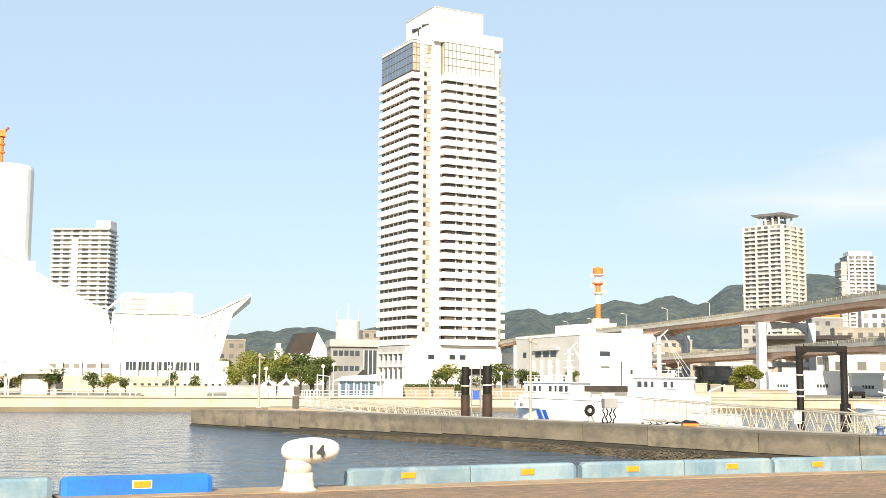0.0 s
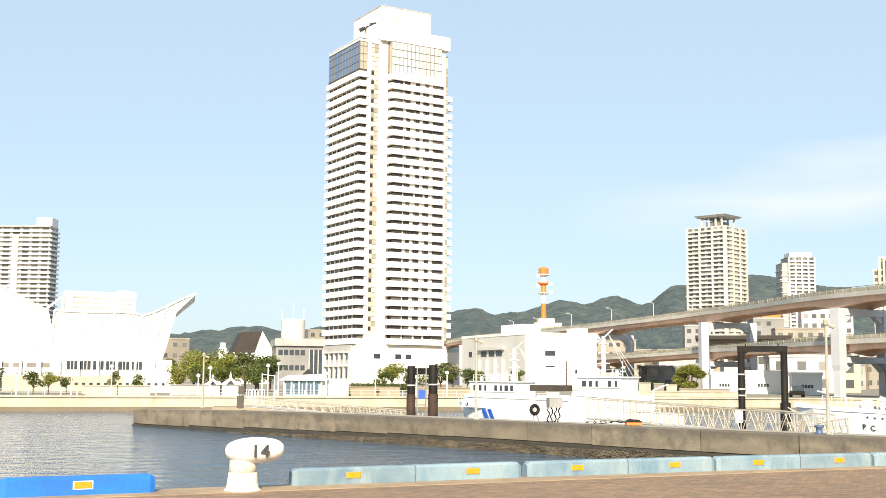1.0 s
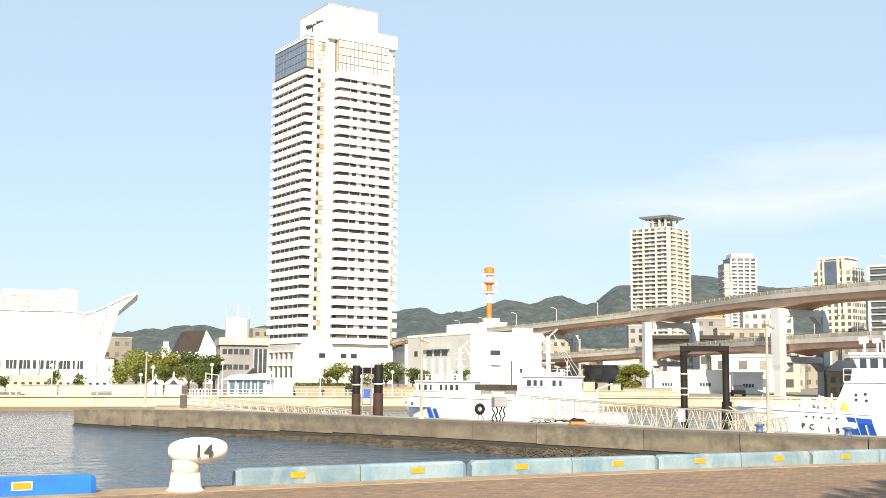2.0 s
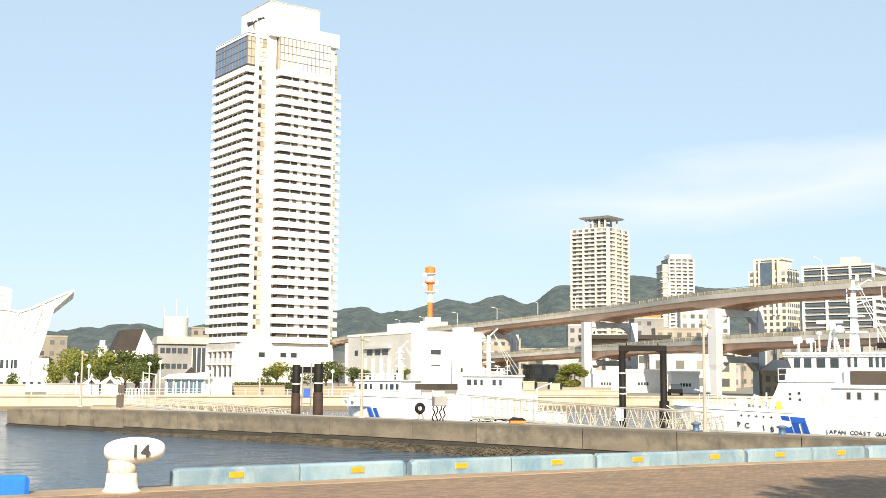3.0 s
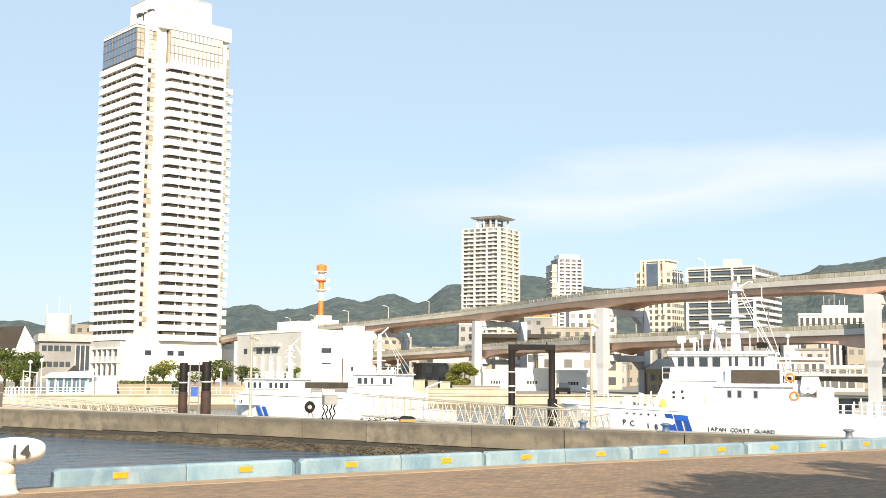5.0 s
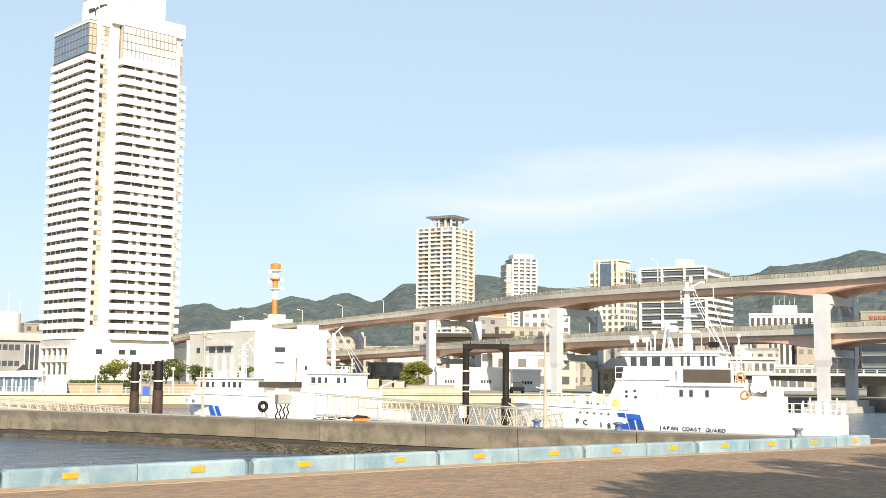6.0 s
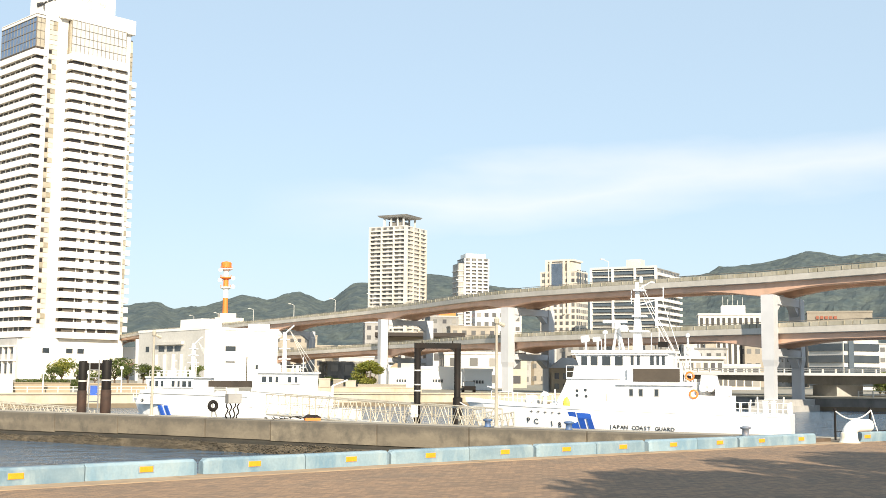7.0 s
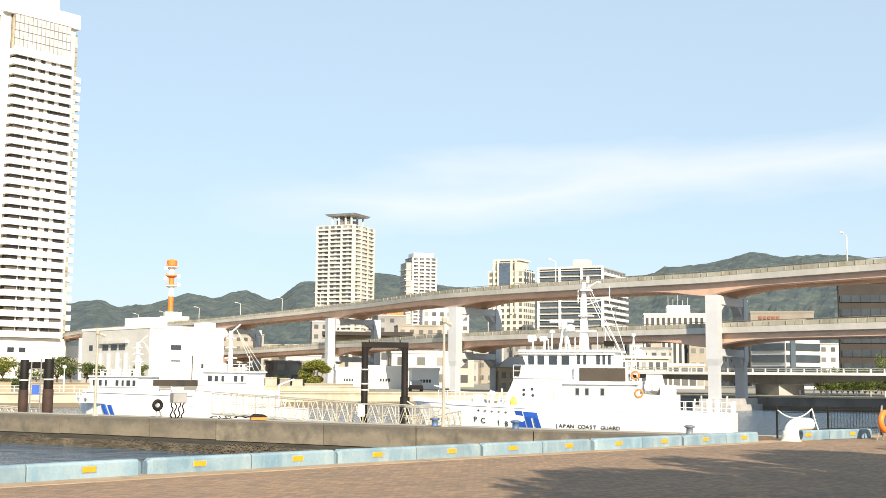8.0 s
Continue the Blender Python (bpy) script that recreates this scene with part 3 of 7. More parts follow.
def highway_pier(k):
    p, s = route(k), side(k)
    zu, zl = level(UPPER, k) - 2.6, level(LOWER, k) - 2.75
    skew, along = SKEW.get(k, (0, 0))           # portals stand askew to the road
    turn = math.degrees(math.atan2(s.y, s.x)) + skew
    p = p + Vector((-s.y, s.x, 0)) * along
    t = thing("highway_pier", p.x, p.y, 0, turn, "pale grey painted steel portal pier carrying two decks", "bridge pier", "highway piers", "structure")
    # local x runs across the road, away from the camera
    for x, name in ((-2.1, "front_column"), (7.1, "rear_column")):
        c = Shape()
        c.loft([[(x + o, y, z) for o, y in ((-0.7, -0.68), (0.7, -0.68), (0.7, 0.68), (-0.7, 0.68))] for z in (zl - 1.2, zu)])
        part(name, c, PIER, t)
        f = Shape()
        f.loft([[(x + o * w, y * w, z) for o, y in ((-0.7, -0.68), (0.7, -0.68), (0.7, 0.68), (-0.7, 0.68))] for z, w in ((-1.0, 0.98), (0.0, 0.8), (zl - 1.9, 0.8), (zl - 1.2, 1.0))])
        part("lower_shaft", f, PIER, t)
    for z in (zu, zl):
        part("cross_beam", Shape().box(-1.25, 6.4, -0.6, 0.6, z - 0.95, z - 0.04), PIER, t)
        g = Shape()
        for x0, x1 in ((-1.24, 0.3), (6.39, 4.9)):
            g.add([(x0, -0.45, z - 0.96), (x1, -0.45, z - 0.96), (x0, -0.45, z - 2.0), (x0, 0.45, z - 0.96), (x1, 0.45, z - 0.96), (x0, 0.45, z - 2.0)],
                  [(0, 1, 2), (5, 4, 3), (0, 3, 4, 1), (1, 4, 5, 2), (2, 5, 3, 0)])
        part("bracket", g, PIER, t)
        part("bearing", Shape().box(0.2, 1.4, -0.5, 0.5, z - 0.04, z + 0.12), GREY, t)
    part("walkway", Shape().box(-1.2, 6.4, -1.2, -0.62, zl - 0.9, zl - 0.8), GALV, t, "thin inspection walkway")
    part("pile_cap", Shape().box(-3.0, 8.4, -2.0, 2.0, -2.5, -0.85), GREY, t, "concrete pile cap")
    part("plinth", Shape().box(-2.9, 8.2, -1.5, 1.5, -0.85, -0.2), GREY, t)
    return t


for k in (2, 3, 4, 5, 6, 7, 8):
    highway_pier(k)


def far_road_bridge():
    """Low road bridge behind the piers."""
    t = thing("road_bridge", 0, 0, 0, 0, "low grey road bridge with pale railing over the canal", "bridge", "", "structure")
    a, b = Vector((70, 149, 0)), Vector((150, 66, 0))
    d = (b - a).normalized()
    n = Vector((-d.y, d.x, 0))
    n = n if n.y > 0 else -n
    q = [a, b, b + n * 12, a + n * 12]
    part("deck_edge", Shape().prism([(p.x, p.y) for p in q], 2.5, 2.85), PIER, t)
    spans = (-12, 33, 78, 123)
    rings = []
    for i in range(47):
        k = i * 2.5
        u = min(abs(k - s) for s in spans) / 22.5
        low = 1.98 - 0.75 * (1 - min(u, 1)) ** 2
        p, e = a + d * k + n * 2.4, a + d * k + n * 11
        rings.append([(p.x, p.y, low), (e.x, e.y, low), (e.x, e.y, 2.5), (p.x, p.y, 2.5)])
    part("girder", Shape().loft(rings), DUSK_GREY, t, "arched grey girder below the deck")
    for k in spans[1:3]:
        c = a + d * k + n * 5
        part("abutment", Shape().box(c.x - 2.0, c.x + 2.0, c.y - 2.5, c.y + 2.5, -2, 1.3), GREY, t)
    L = (b - a).length
    for i in range(int(L / 1.6)):
        p = a + d * (i * 1.6) + n * 0.2
        block("rail_post", PALE_GREY, t, p.x - 0.09, p.x + 0.09, p.y - 0.09, p.y + 0.09, 2.85, 3.3)
    r = Shape()
    for z in (3.1, 3.34):
        r.rod(a + n * 0.2 + Vector((0, 0, z)), b + n * 0.2 + Vector((0, 0, z)), 0.05, n=5)
    part("hand_rail", r, GALV, t)


far_road_bridge()


# ---------------------------------------------------------------- hotel tower
def hotel():
    t = thing("hotel_tower", -11.0, 392.65, -1.5, 28.0, "tall white hotel tower with brown window bands and glazed top floors", "building")
    W, L, F0, FH, N, SH = 32.4, 26.5, 14.75, 3.285, 28, 2.02
    TOP = F0 + FH * N + SH                 # 108.7
    part("core", Shape().box(1.4, 33.0, 1.4, L - 0.6, 0, 121.4).box(12.4, 31.6, -1.4, 1.4, 14.7, 121.4), HOTEL_WHITE, t)
    # pale piers between the two window blocks and at the far end
    for x0, x1, y0, y1, z1 in ((3.1, 4.6, 0.2, 1.4, 120.6), (7.7, 10.9, -0.3, 1.6, 121.2), (32.5, 34.2, -0.6, 1.6, 121.4)):
        part("white_shaft", Shape().box(x0, x1, y0, y1, 0, z1), HOTEL_WHITE, t)
    # gold glazed strips, pane by pane
    gold = [Shape().box(0, 1.55, 0, 0.4, 0, h).mesh("gold_pane", GOLD_PANE) for h in (1.5, 3.1)]
    thin = Shape().box(0, 1.7, 0, 0.4, 0, 1.5).mesh("gold_pane", GOLD_PANE)
    slot = Shape().box(0, 1.2, 0, 0.3, 0, 1.3).mesh("vent_pane", HOTEL_WINDOW)
    strip = part("gold_glass_strip", Shape().box(4.6, 7.7, 0.85, 1.4, 17.5, 120.4).box(34.2, 35.9, 0.85, 1.6, 15.0, 119.0), BEIGE, t, "gold-tinted glass strip")
    for i in range(62):
        z = 17.6 + i * FH / 2
        part("gold_pane", gold[0], None, strip).location = (6.1, 0.62, z + 0.06)
        if i < 56 and i % 2:
            part("vent_pane", slot, None, strip).location = (4.75, 0.7, z + 0.15)
        else:
            part("gold_pane", gold[0], None, strip).location = (4.65, 0.66, z + 0.06)
        if i < 60:
            part("gold_pane", thin, None, strip).location = (34.2, 0.62, z + 0.06)
    # window bands: wide dark panes at the ends of each block, pale rooms with small windows between
    WIN = FH - SH
    def pane(w, d):
        return Shape().box(0, w, 0, d, 0, WIN - 0.06).mesh("window", HOTEL_WINDOW)
    wide, small, narrow, corner = pane(3.9, 0.25), pane(1.5, 0.25), pane(0.7, 0.25), pane(3.0, 0.25)
    flank, ret = pane(0.25, 3.0), pane(0.25, 2.6)
    infill = Shape().box(0, 15.6, 0, 0.3, 0, WIN).mesh("infill_panel", HOTEL_WHITE)
    span_r = Shape().box(11.0, W, -2.6, 1.5, 0, SH).box(10.9, W + 0.1, -2.72, -2.5, 0, 0.14).mesh("spandrel", HOTEL_WHITE)
    span_l = Shape().box(-0.25, 3.9, 0.0, L, 0, SH).box(-0.37, 3.9, -0.12, L, 0, 0.14).mesh("spandrel", HOTEL_WHITE)
    span_e = Shape().box(35.9, 38.9, 2.6, L - 4, 0, 1.9).mesh("balcony", HOTEL_WHITE)
    pier = Shape().box(0, 0.4, 0, 0.5, 0, WIN).mesh("window_pier", HOTEL_WHITE)
    random.seed(21)
    for i in range(N + 1):
        z = F0 + i * FH
        part("spandrel", span_r, None, t).location = (0, 0, z)
        part("spandrel", span_l, None, t).location = (0, 0, z)
        if i == N:
            break
        part("end_balcony", span_e, None, t).location = (0, 0, z - 0.4)
        z += SH
        part("infill_panel", infill, None, t).location = (14.6, -1.65, z)
        part("window", wide, None, t).location = (12.3, -1.9, z + 0.03)
        part("window", wide, None, t).location = (28.4, -1.9, z + 0.03)
        part("window", ret, None, t).location = (12.3, -1.75, z + 0.03)
        for x in (17.6, 21.4, 25.2):
            part("window", small if i and random.random() < 0.93 else corner, None, t).location = (x, -1.86, z + 0.03)
            if random.random() < 0.6:
                part("window", narrow, None, t).location = (x - 0.85, -1.86, z + 0.03)
        part("window", corner, None, t).location = (0.9, 0.8, z + 0.03)
        for j in range(7):
            y = 0.85 + j * 3.62
            part("window", flank, None, t).location = (0.75, y, z + 0.03)
            if j:
                part("window_pier", pier, None, t).location = (0.62, y - 0.55, z)
    # glazed restaurant floors over both blocks
    g0 = TOP + 0.15
    rg = part("sky_lounge_glazing", Shape().box(11.4, 31.6, -2.1, 1.6, g0, 120.3), LOUNGE_GLASS, t, "pale gold curtain-wall glazing")
    part("corner_glazing", Shape().box(11.3, 11.42, -2.05, 0.5, g0 + 0.1, 120.2), GOLD_GLASS, rg)
    lg = part("sky_lounge_glazing", Shape().box(0.1, 2.9, 0.3, L - 1.6, g0, 119.2), BLUE_GLASS, t, "blue reflecting curtain-wall glazing")
    part("corner_glazing", Shape().box(0.3, 3.0, 0.2, 0.32, g0 + 0.1, 119.1), GOLD_GLASS, lg)
    for j in range(14):
        x = 11.4 + j * 20.2 / 13
        block("mullion", MULLION, rg, x - 0.06, x + 0.06, -2.22, -2.05, g0, 120.3)
    for j in range(12):
        y = 0.3 + j * (L - 1.9) / 11
        block("mullion", MULLION, lg, -0.02, 0.14, y - 0.09, y + 0.09, g0, 119.2)
    for x in (0.12, 1.5, 2.95):
        block("mullion", MULLION, lg, x - 0.08, x + 0.08, 0.1, 0.28, g0, 119.2)
    for j in range(5):
        z = g0 + 0.6 + j * 2.72
        block("transom", MULLION, rg, 11.3, 31.6, -2.24, -2.08, z - 0.07, z + 0.07)
        block("transom", MULLION, lg, -0.04, 0.12, 0.3, L - 1.6, z - 0.09, z + 0.09)
        block("transom", MULLION, lg, 0.1, 3.0, 0.08, 0.24, z - 0.09, z + 0.09)
    part("lounge_sill", Shape().box(11.35, 31.7, -2.3, 1.6, g0 - 0.05, g0 + 0.75), PALE_GREY, t)
    part("lounge_sill", Shape().box(-0.1, 3.0, 0.1, L - 1.5, g0 - 0.05, g0 + 0.6), CAMO, t)
    part("parapet", Shape().box(0.0, 7.7, 0.3, L - 1.5, 119.25, 120.7), HOTEL_WHITE, t)
    part("parapet", Shape().box(7.7, 35.2, -1.9, L - 1.5, 120.35, 125.2), HOTEL_WHITE, t)
    part("roof_coping", Shape().box(-0.1, 3.1, 0.15, L - 1.4, 119.2, 119.4), MULLION, t)
    part("roof_stair", Shape().box(6.95, 9.7, 3.0, 9.0, 121.4, 127.0), HOTEL_WHITE, t)
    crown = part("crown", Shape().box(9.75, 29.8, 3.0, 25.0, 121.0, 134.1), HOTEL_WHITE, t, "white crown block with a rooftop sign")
    part("crown_cap", Shape().box(9.6, 29.95, 2.85, 25.15, 134.1, 134.5), GREY, crown)
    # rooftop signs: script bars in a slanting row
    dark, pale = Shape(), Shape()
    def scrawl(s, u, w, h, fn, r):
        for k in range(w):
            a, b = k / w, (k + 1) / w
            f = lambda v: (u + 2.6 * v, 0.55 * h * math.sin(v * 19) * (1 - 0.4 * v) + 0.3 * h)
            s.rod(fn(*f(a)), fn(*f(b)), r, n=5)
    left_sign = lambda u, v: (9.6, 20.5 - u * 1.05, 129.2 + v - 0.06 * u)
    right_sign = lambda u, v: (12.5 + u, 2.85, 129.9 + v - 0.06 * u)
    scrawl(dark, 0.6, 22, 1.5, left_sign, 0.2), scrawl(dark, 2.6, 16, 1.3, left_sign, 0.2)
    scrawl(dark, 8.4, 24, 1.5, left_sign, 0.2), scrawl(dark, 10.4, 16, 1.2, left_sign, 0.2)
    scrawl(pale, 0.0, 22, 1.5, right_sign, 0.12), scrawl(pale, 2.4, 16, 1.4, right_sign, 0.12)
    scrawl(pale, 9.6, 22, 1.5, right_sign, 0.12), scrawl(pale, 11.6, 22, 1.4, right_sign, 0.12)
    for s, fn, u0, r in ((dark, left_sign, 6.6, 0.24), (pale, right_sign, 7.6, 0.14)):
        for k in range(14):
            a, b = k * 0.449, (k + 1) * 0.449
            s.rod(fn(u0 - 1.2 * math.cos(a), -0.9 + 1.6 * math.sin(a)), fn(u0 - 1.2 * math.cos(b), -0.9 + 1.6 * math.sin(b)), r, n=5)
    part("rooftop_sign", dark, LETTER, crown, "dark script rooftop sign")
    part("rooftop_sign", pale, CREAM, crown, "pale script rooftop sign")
    part("lightning_rod", Shape().rod((14, 8, 134.2), (14, 8, 137), 0.12), GALV, crown)
    # podium
    pd = part("podium", Shape().box(0.2, 35.4, -1.0, L + 2, 0, 14.6), HOTEL_WHITE, t, "plain white podium block")
    part("podium_bay", Shape().box(-0.5, 0.2, 2.5, L + 0.5, 0, 14.4), MID_GREY, pd)
    part("podium_shaft", Shape().box(4.4, 8.4, -1.4, -0.4, 0, 17.6), HOTEL_WHITE, pd)
    for x0, y in ((6.3, -1.45), (14.7, -1.05), (18.7, -1.05)):
        part("podium_window", Shape().box(x0, x0 + 2.3, y, y + 0.3, 9.9, 11.5), GLASS, pd)
    for i in range(6):
        y = 3.6 + i * 3.9
        for z, h in ((3.4, 3.0), (9.6, 1.9)):
            block("podium_window", GLASS, pd, -0.6, -0.3, y, y + 2.4, z, z + h)
        block("fin", HOTEL_WHITE, pd, -1.2, -0.5, y - 0.9, y - 0.4, 0, 11.8)
    for z in (7.2, 11.8):
        block("ledge", HOTEL_WHITE, pd, -1.4, -0.5, 2.3, L + 0.7, z, z + 0.45)
    part("podium_wing", Shape().box(35.4, 52, 3, 22, 0, 12.6), HOTEL_WHITE, pd)
    return t


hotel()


# ---------------------------------------------------------------- quay furniture
KERBS = [((-9.0, 18.33), (-6.4, 19.49)), ((-6.28, 19.55), (-3.97, 20.58)), ((-1.71, 21.82), (0.56, 22.83)), ((0.58, 22.85), (2.75, 23.86)), ((2.88, 23.92), (5.11, 24.82)),
         ((5.13, 24.83), (7.24, 25.7)), ((7.3, 25.74), (9.43, 26.52)), ((9.45, 26.53), (11.46, 27.3)), ((11.54, 27.35), (13.47, 28.01)), ((13.49, 28.02), (15.28, 28.64)),
         ((15.42, 28.7), (17.27, 29.35)), ((17.29, 29.36), (19.03, 30.0)), ((19.12, 30.03), (21.03, 30.74)), ((21.05, 30.75), (22.7, 31.35)), ((24.1, 31.75), (26.1, 32.2)), ((26.12, 32.21), (28.35, 32.7))]


def kerb_block(a, b, i):
    a, b = Vector((*a, 0)), Vector((*b, 0))
    d = b - a
    L = d.length
    fresh = i == 1
    t = thing("kerb_block", a.x, a.y, 0.01, math.degrees(math.atan2(d.y, d.x)),
              "bright blue painted concrete wheel-stop block on the quay edge" if fresh else "faded pale blue concrete wheel-stop block on the quay edge",
              "wheel stop", "wheel stops along the quay")
    h, w, c = 0.31, 0.3, 0.045
    def ring(x, k):
        return [(x, k, 0.0), (x, w - k, 0.0), (x, w - k, h - c - k), (x, w - k - c, h - k), (x, c + k, h - k), (x, k, h - c - k)]
    # one end is splayed like the cast blocks
    first, last = i < 2 or i % 2 == 0, i < 2 or i % 2 == 1
    ends = ([ring(0, 0.05), ring(0.09, 0.0)] if first else [ring(0, 0.004), ring(0.01, 0.0)]) + ([ring(L - 0.09, 0.0), ring(L, 0.05)] if last else [ring(L - 0.01, 0.0), ring(L, 0.004)])
    part("body", Shape().loft(ends), KERB_BLUE if fresh else KERB_PALE, t)
    x = L * (0.52 if i % 2 else 0.48)
    r = Shape().loft([[(x + sx * k, y, 0.165 + sz * k) for sx, sz in ((-0.145, -0.055), (0.145, -0.055), (0.145, 0.055), (-0.145, 0.055))] for y, k in ((0.02, 1.0), (-0.012, 1.0), (-0.02, 0.9))])
    part("reflector", r, REFLECTOR, t, "amber plastic reflector")
    part("reflector_frame", Shape().box(x - 0.165, x + 0.165, -0.006, 0.02, 0.095, 0.235), KERB_PALE if not fresh else WHITE, t)
    return t


for i, (a, b) in enumerate(KERBS):
    kerb_block(a, b, i)


def text_shape(body, size, depth=0.004, bold=0.0):
    cu = bpy.data.curves.new("lettering", "FONT")
    cu.body, cu.size, cu.extrude, cu.align_x, cu.resolution_u = body, size, depth, "CENTER", 3
    cu.offset = bold
    ob = bpy.data.objects.new("lettering", cu)
    me = bpy.data.meshes.new_from_object(ob)
    bpy.data.objects.remove(ob)
    me.materials.append(LETTER)
    return me


def bollard(x, y, turn, number=""):
    """Horned mooring bollard: round base, rusty neck and a long head that leans to local +x."""
    t = thing("mooring_bollard", x, y, 0.0, turn, "white cast-iron mooring bollard with a drum head and rusty neck" if number else "white cast-iron mooring bollard with a curved head", "bollard", "bollards on the quay")
    part("base", Shape().lathe([(0.335, 0.0), (0.32, 0.03), (0.28, 0.07), (0.265, 0.18), (0.25, 0.33), (0.2, 0.35)], 28), BOLLARD_BASE, t, "cream painted rust-streaked base", True)
    part("flange", Shape().lathe([(0.36, 0.0), (0.36, 0.015), (0.3, 0.03)], 24), COPING, t)
    if number:
        part("neck", Shape().lathe([(0.248, 0.325), (0.235, 0.42), (0.23, 0.6)], 28), BOLLARD_NECK, t, "unpainted neck with rust at the joint", True)
        rings = []
        for i in range(25):
            th = -math.pi / 2 + math.pi * i / 24
            u = math.sin(th)
            r = max(0.0, math.cos(th)) ** 0.72
            cx, cz = 0.2 + u * 0.515, 0.715 + 0.015 * u
            rings.append([(cx, 0.36 * max(r, 0.02) * math.cos(a), cz + 0.235 * max(r, 0.02) * math.sin(a) * (0.95 if math.sin(a) > 0 else 1.0)) for a in [2 * math.pi * k / 28 for k in range(28)]])
        part("head", Shape().loft(rings), BOLLARD, t, "white painted drum head with black numerals", True)
        for digit, dx in (("1", -0.085), ("4", 0.085)):
            n = part("numeral", text_shape(digit, 0.29, 0.03, 0.009), LETTER, t, "black stencilled numeral " + digit)
            n.matrix_local = pose(0.3 + dx, -0.345, 0.62, 90, 0, 0)
    else:
        rings = []
        for i in range(15):
            u = i / 14
            ang = min(u * 1.7, 1.0) * radians(88)
            cx = 0.32 * (1 - math.cos(ang)) + max(0, u - 0.588) * 1.05
            cz = 0.26 + 0.3 * math.sin(ang)
            r = 0.225 - 0.035 * u
            if i == 14:
                r *= 0.75
            dx, dz = math.sin(ang), math.cos(ang)
            rings.append([(cx + r * math.cos(a) * dz, r * math.sin(a), cz - r * math.cos(a) * dx) for a in [2 * math.pi * k / 24 for k in range(24)]])
        part("head", Shape().loft(rings), BOLLARD, t, "white painted curved horn", True)
        m = part("stencil_marks", Shape().box(0, 0.006, -0.07, 0.06, -0.09, -0.03).box(0, 0.006, -0.06, 0.07, 0.0, 0.03).box(0, 0.006, -0.05, 0.02, 0.05, 0.09), LETTER, t)
        m.location = (0.76, 0.02, 0.56)
    return t


BOLLARD_NECK = material("rusty_grey_neck", (0.74, 0.7, 0.6), (0.64, 0.57, 0.45), 0.7, scale=9, fine=40, bump=0.15, amount=0.3, stain=(0.34, 0.14, 0.045))
bollard(-2.53, 20.95, 6, "14")
bollard(24.02, 31.52, -18)


# ---------------------------------------------------------------- patrol ships
def rail_run(parent, pts, h=0.85, step=1.0, mat=None, name="railing", r=0.02):
    """Stanchions and two wires along a line of points."""
    s = Shape()
    for a, b in zip(pts[:-1], pts[1:]):
        a, b = Vector(a), Vector(b)
        n = max(1, int((b - a).length / step))
        for i in range(n + 1):
            p = a + (b - a) * i / n
            s.rod(p, p + Vector((0, 0, h)), r, n=4)
        for k in (0.5, 1.0):
            s.rod(a + Vector((0, 0, h * k)), b + Vector((0, 0, h * k)), r * 0.9, n=4)
    return part(name, s, mat or WHITE_STEEL, parent)


def hull_shape(L, B, bow_z, mid_z, stern_z, keel=-2.4, rake=1.5, x0=0.0):
    """Hull of length L, centre line at y = B / 2, bow at x = 0."""
    rings = []
    for i in range(17):
        u = i / 16
        x = x0 + u * (L - x0)
        half = B / 2 * min(1.0, (u / 0.42) ** 0.62 if u < 0.42 else 1.0) * (1 - 0.12 * max(0, u - 0.75) / 0.25)
        half = max(half, 0.06)
        sheer = bow_z + (mid_z - bow_z) * min(1, u / 0.45) ** 0.8 if u < 0.45 else mid_z + (stern_z - mid_z) * (u - 0.45) / 0.55
        back = rake * (1 - u) ** 3           # bottom lies behind the stem at the bow
        flare = 0.8 + 0.12 * min(1, u / 0.5)
        c = B / 2
        rings.append([(x, c - half, sheer), (x + back * 0.35, c - half * (flare + 0.1), sheer - 0.75), (x + back * 0.8, c - half * flare, -1.5), (x + back, c - half * 0.35, keel),
                      (x + back, c + half * 0.35, keel), (x + back * 0.8, c + half * flare, -1.5), (x + back * 0.35, c + half * (flare + 0.1), sheer - 0.75), (x, c + half, sheer)])
    return Shape().loft(rings)


def pane_row(parent, x0, x1, n, y, z0, z1, lean=0.0, mat=None, gap=0.3, name="window"):
    w = (x1 - x0) / n
    for i in range(n):
        a, b = x0 + w * (i + gap / 2), x0 + w * (i + 1 - gap / 2)
        s = Shape().loft([[(a, y, z0), (b, y, z0), (b, y + 0.05, z0), (a, y + 0.05, z0)], [(a, y + lean, z1), (b, y + lean, z1), (b, y + lean + 0.05, z1), (a, y + lean + 0.05, z1)]])
        p = part(name, s, mat or GLASS, parent)


def mast(parent, x, y, z0, z1, w=0.35, name="mast"):
    m = part(name, Shape().loft([[(x - w, y - w * 0.8, z0), (x + w, y - w * 0.8, z0), (x + w, y + w * 0.8, z0), (x - w, y + w * 0.8, z0)],
                                 [(x - 0.1, y - 0.08, z1), (x + 0.1, y - 0.08, z1), (x + 0.1, y + 0.08, z1), (x - 0.1, y + 0.08, z1)]]), WHITE_STEEL, parent)
    return m


